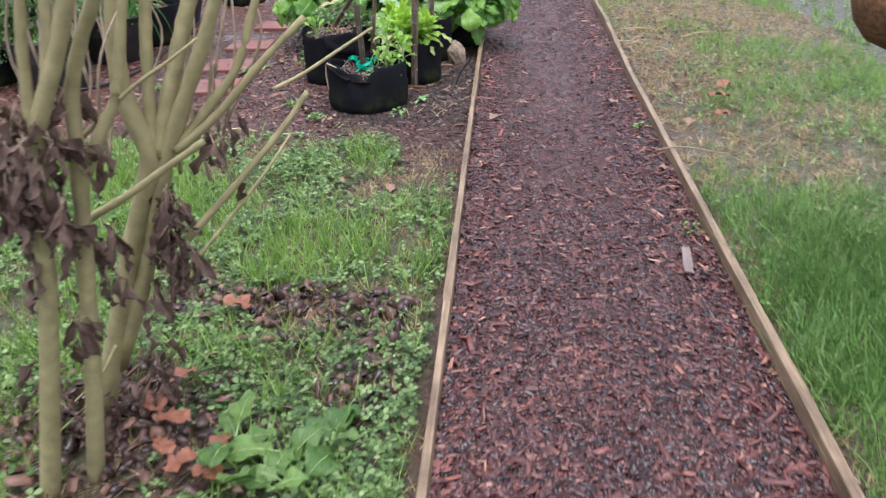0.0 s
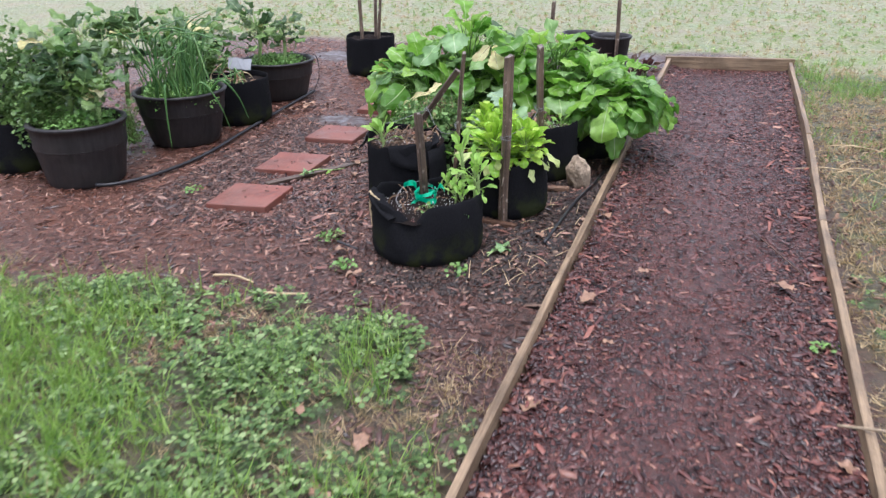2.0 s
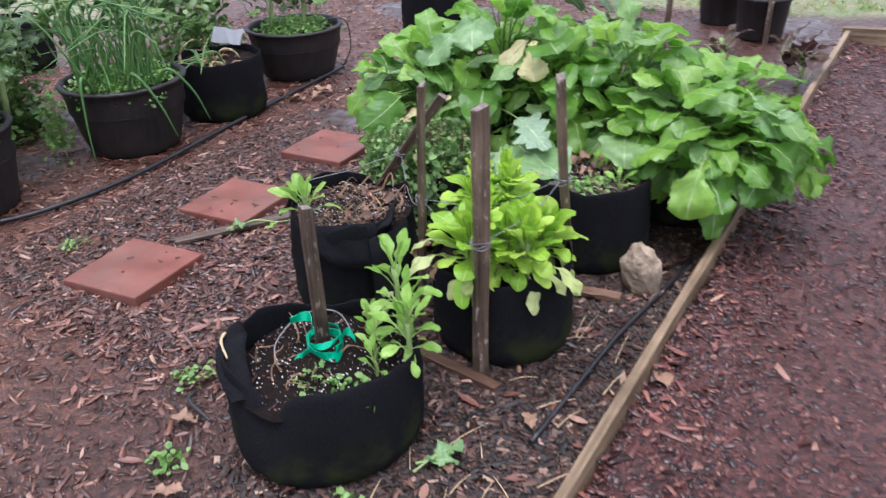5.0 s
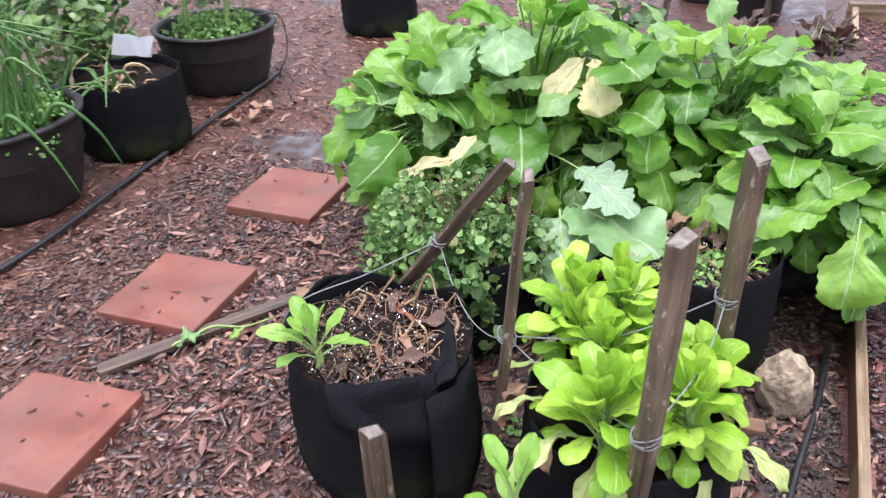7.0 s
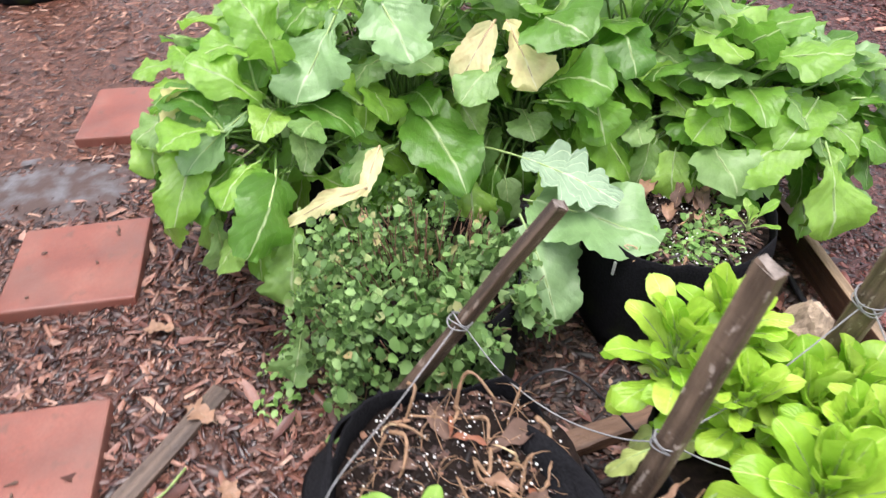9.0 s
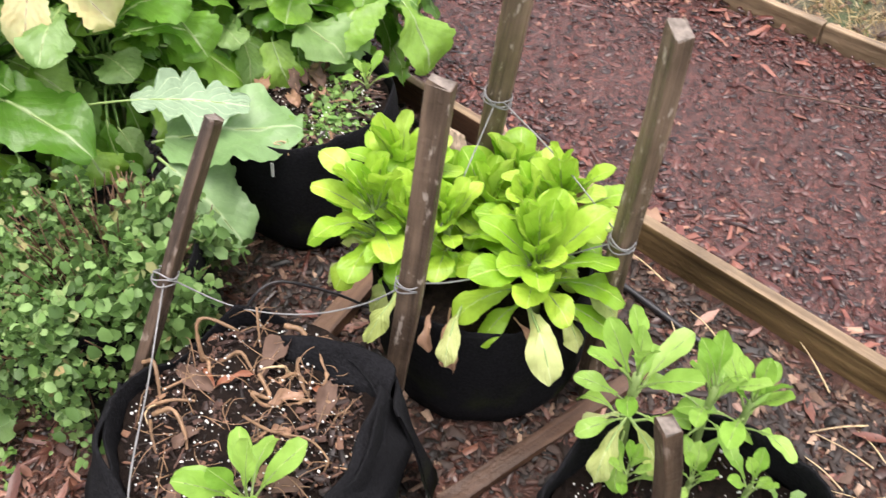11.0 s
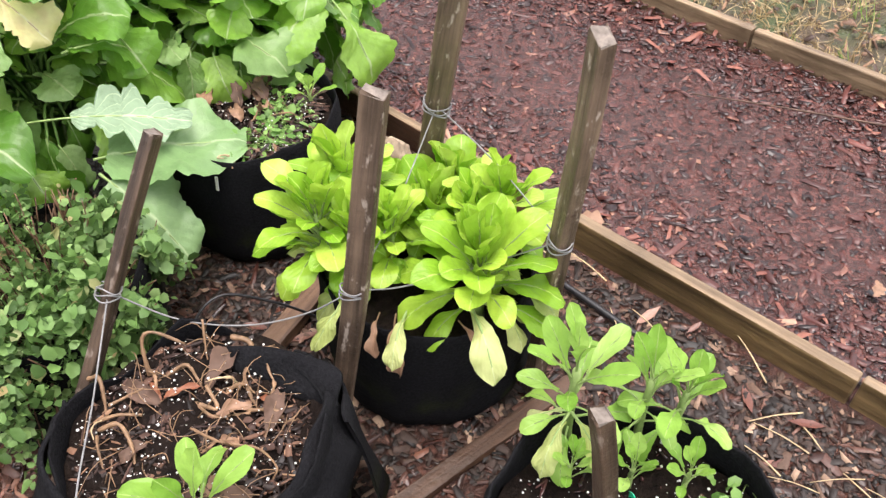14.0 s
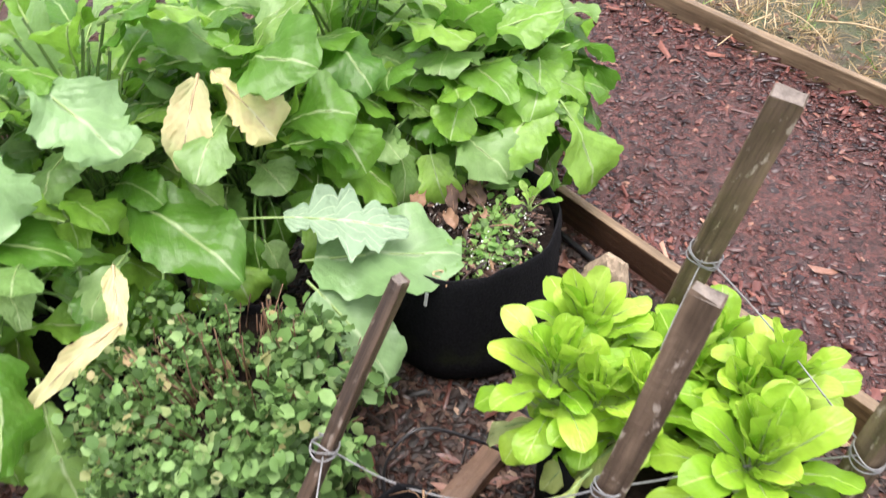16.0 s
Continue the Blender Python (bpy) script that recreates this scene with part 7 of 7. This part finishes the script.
blades("dry_grass", lay(5200, -2.6, -0.03, 1.2, 4.2, lambda x, y: smooth01(3.95 - y, -0.1, 0.2) * (1.3 - bare_spot(x, y)) * 0.8, 1.0), DRYGRASS, "dead tan grass in bare spots of the lawn", (0.02, 0.07), (0.0015, 0.0035), 0.9)
side = lambda x, y: smooth01(x, 0.965, 0.99) * (1 - 0.8 * lawn_far(x, y))
def verdant(x, y):
    """How green the strip beside the path is."""
    return max(0.03, min(1.0, 0.30 + 1.1 * nz(x, y, 1.5, 20) + 1.0 * math.exp(-(((x - 1.4) / 0.45) ** 2 + ((y - 2.4) / 0.6) ** 2)) + 0.6 * math.exp(-(((x - 1.65) / 0.3) ** 2 + ((y - 5.4) / 0.7) ** 2)) - 0.8 * math.exp(-(((x - 1.35) / 0.35) ** 2 + ((y - 3.75) / 0.35) ** 2)) - 0.6 * math.exp(-(((x - 1.12) / 0.25) ** 2 + ((y - 4.9) / 1.0) ** 2))))


blades("grass", lay(8500, 0.96, 2.6, 1.0, 9.2, lambda x, y: side(x, y) * verdant(x, y), 1.2), GRASS, "patchy green grass beside the path", (0.025, 0.11), (0.002, 0.005))
blades("grass", lay(4200, 0.97, 2.1, 1.0, 3.4, lambda x, y: side(x, y) * math.exp(-(((x - 1.4) / 0.42) ** 2 + ((y - 2.3) / 0.6) ** 2)), 1.0), leafy("deep_grass_blade", (0.06, 0.15, 0.03), (0.19, 0.34, 0.08), (0.2, 0.3, 0.1), per="island", veins=False, through=0.3), "thick dark green grass beside the path", (0.05, 0.19), (0.002, 0.005), 0.5)
blades("dry_grass", lay(7800, 0.965, 2.6, 1.0, 9.2, lambda x, y: side(x, y) * max(0.06, 1.05 - 1.1 * verdant(x, y)), 1.2), DRYGRASS, "dry straw-coloured grass beside the path", (0.02, 0.08), (0.002, 0.0048), 1.15)
dl = lay(2600, 0.965, 1.9, 4.4, 7.6, lambda x, y: 0.5 - 0.9 * nz(x, y, 2.5, 20), 1.0)
dl[:, 2] += 0.006 + 0.014 * NR.rand(len(dl))
ln = len(dl)
strewn("leaf_litter", CHIP, CHIPF, dl, turns(ln, 0.4), np.stack([0.006 + 0.014 * NR.rand(ln) ** 2, 0.014 + 0.04 * NR.rand(ln) ** 2, 0.002 + 0.003 * NR.rand(ln)], 1), chips("tan_leaf_litter", ((0.0, (0.05, 0.03, 0.02)), (0.5, (0.17, 0.11, 0.07)), (0.85, (0.32, 0.22, 0.14)), (1.0, (0.46, 0.35, 0.24))), (0.5, 0.8)), "tan dead leaves and bark bits in the grass", "leaf litter")
cr = lay(5000, 0.97, 2.4, 1.2, 6.0, lambda x, y: side(x, y) * max(0.0, 0.3 + 1.3 * nz(x, y, 2.2, 31)), 1.1)
cr[:, 2] += 0.012 + 0.03 * NR.rand(len(cr))
strewn("clover", tv, tf, cr, turns(len(cr), 0.3), (0.011 + 0.014 * NR.rand(len(cr), 1)) * np.ones((1, 3)), CLOVER, "clover patches in the grass beside the path", "clover")
blades("lawn", lay(5000, -7.0, 5.0, 8.8, 16.0, lambda x, y: lawn_far(x, y) * (0.7 + 0.4 * nz(x, y, 0.8, 3)), 1.6), GRASS, "mown lawn beyond the garden bed", (0.015, 0.05), (0.003, 0.006))
blades("lawn", lay(3200, -7.0, 5.0, 8.8, 16.0, lambda x, y: lawn_far(x, y) * (0.7 - 0.4 * nz(x, y, 0.8, 3)), 1.6), DRYGRASS, "faded winter grass in the lawn beyond the garden bed", (0.015, 0.045), (0.003, 0.006))

rough_lawn = lambda x, y: (1 - smooth01(y, 3.4, 4.2) if x < 0.5 else 1.0) * (0 if -0.06 < x < 1.0 else 1) * (0 if (-2.6 < x < 0 and 1.2 < y < 4.2) or (0.9 < x < 2.6 and 1.0 < y < 9.2) else 1) * (0.6 + 0.6 * nz(x, y, 1.2, 17)) * math.exp(-((x - 0.3) / 4.0) ** 2)
blades("rough_grass", lay(18000, -7.0, 8.0, -3.0, 9.0, rough_lawn, 1.0), GRASS, "uneven garden grass round the vegetable bed", (0.03, 0.13), (0.006, 0.012))
blades("rough_grass", lay(7000, -7.0, 8.0, -3.0, 9.0, rough_lawn, 1.0), DRYGRASS, "dead grass mixed into the garden lawn", (0.02, 0.09), (0.003, 0.007), 0.8)


# ---- leaf litter under the shrub, roots in the front bag ----
lit = lay(1500, -1.3, -0.1, 1.25, 2.45, lambda x, y: 1 - bare_spot(x, y))
lit[:, 2] += 0.012 + 0.02 * NR.rand(len(lit))
ln = len(lit)
strewn("leaf_litter", CHIP, CHIPF, lit, turns(ln, 0.5), np.stack([0.015 + 0.03 * NR.rand(ln), 0.02 + 0.04 * NR.rand(ln), 0.004 + 0.006 * NR.rand(ln)], 1), chips("leaf_litter_brown", ((0.0, (0.02, 0.012, 0.009)), (0.5, (0.06, 0.033, 0.024)), (0.85, (0.13, 0.075, 0.05)), (1.0, (0.24, 0.15, 0.10)))), "dead brown leaves lying under the shrub", "leaf litter")
edge_pts = [(0.222 * math.cos(radians(200)), 0.222 * math.sin(radians(200)), 0.10), (0.230 * math.cos(radians(198)), 0.230 * math.sin(radians(198)), 0.19), (0.226 * math.cos(radians(200)), 0.226 * math.sin(radians(200)), 0.245), (0.222 * math.cos(radians(212)), 0.222 * math.sin(radians(212)), 0.254), (0.205 * math.cos(radians(226)), 0.205 * math.sin(radians(226)), 0.244)]
part("frayed_edge", mesh_of("frayed_edge", *tube(edge_pts, 0.005, 0.003, 6, 20, 0.6, 3), [STRAW]), STRAW, bag_front, "torn tan edge of the felt rim")
fl = NR.rand(200, 3) * 2 - 1
fl = fl[np.hypot(fl[:, 0], fl[:, 1]) < 1] * np.array((0.18, 0.18, 0.005)) + np.array((0, 0, 0.186))
ln = len(fl)
strewn("litter", CHIP, CHIPF, fl, turns(ln, 0.3), np.stack([0.003 + 0.009 * NR.rand(ln) ** 2, 0.006 + 0.025 * NR.rand(ln) ** 2, 0.0015 + 0 * NR.rand(ln)], 1), PATHCHIP, "bits of bark on the soil", "", "stuff", False, bag_front)
roots = thing("dried_plant", (-0.62, 4.57, 0.188), "thin dried roots and stems on the soil", "dead plant")
for i in range(12):
    leaf_at(roots, R.choice([CURLS[1], CURLS[2], CURLS[4], CURLS[5]]), (R.uniform(-0.13, 0.08), R.uniform(-0.11, 0.12), 0), R.uniform(0, 360), R.uniform(-40, 40), R.uniform(-40, 40), R.uniform(0.6, 1.3), "dry_stem")
stubs = thing("dried_plant", (-0.41, 5.62, 0.255), "short brown dead stubs among small weeds", "dead plant")
for i in range(14):
    leaf_at(stubs, R.choice(CURLS), (R.uniform(-0.10, 0.10), R.uniform(-0.06, 0.06), 0), R.uniform(0, 360), R.uniform(-30, 30), R.uniform(-30, 30), R.uniform(0.7, 1.2), "dry_stem")
tag = part("staple", box(0.006, 0.003, 0.042, 0.001), PERLITE, [c for c in bag_weeds.children if c.name.startswith("felt_wall")][0], "small pale tag on the felt")
tag.matrix_basis = pose(-0.158, -0.104, 0.235, 10, 12, -56)

for i, (x, y, tall) in enumerate(((-0.34, 5.64, 0.035), (-0.40, 5.585, 0.03))):
    foliage_mound(x, y, 0.25, 0.055, tall, 70, "low feathery weeds crowding a grow bag", "weed", 60 + i, 0.017, WEED)
wilt = thing("dried_plant", (-0.40, 5.71, 0.25), "upright withered brown leaves behind small weeds", "dead plant")
for i in range(12):
    leaf_at(wilt, leaf_mesh("dead_leaf", 0.06, 0.03, 0.03, 80, 20 - 8 * i, oval_shape, OAKLEAF if i % 2 else DEADLEAF, ROOT, 0.25, 0.5, 0.2, 830 + i, 10, 6, 0.002), (R.uniform(-0.11, 0.13), R.uniform(-0.07, 0.05), 0), R.uniform(0, 360), R.uniform(-15, 15), R.uniform(-25, 25), R.uniform(0.7, 1.1), "dead_leaf")
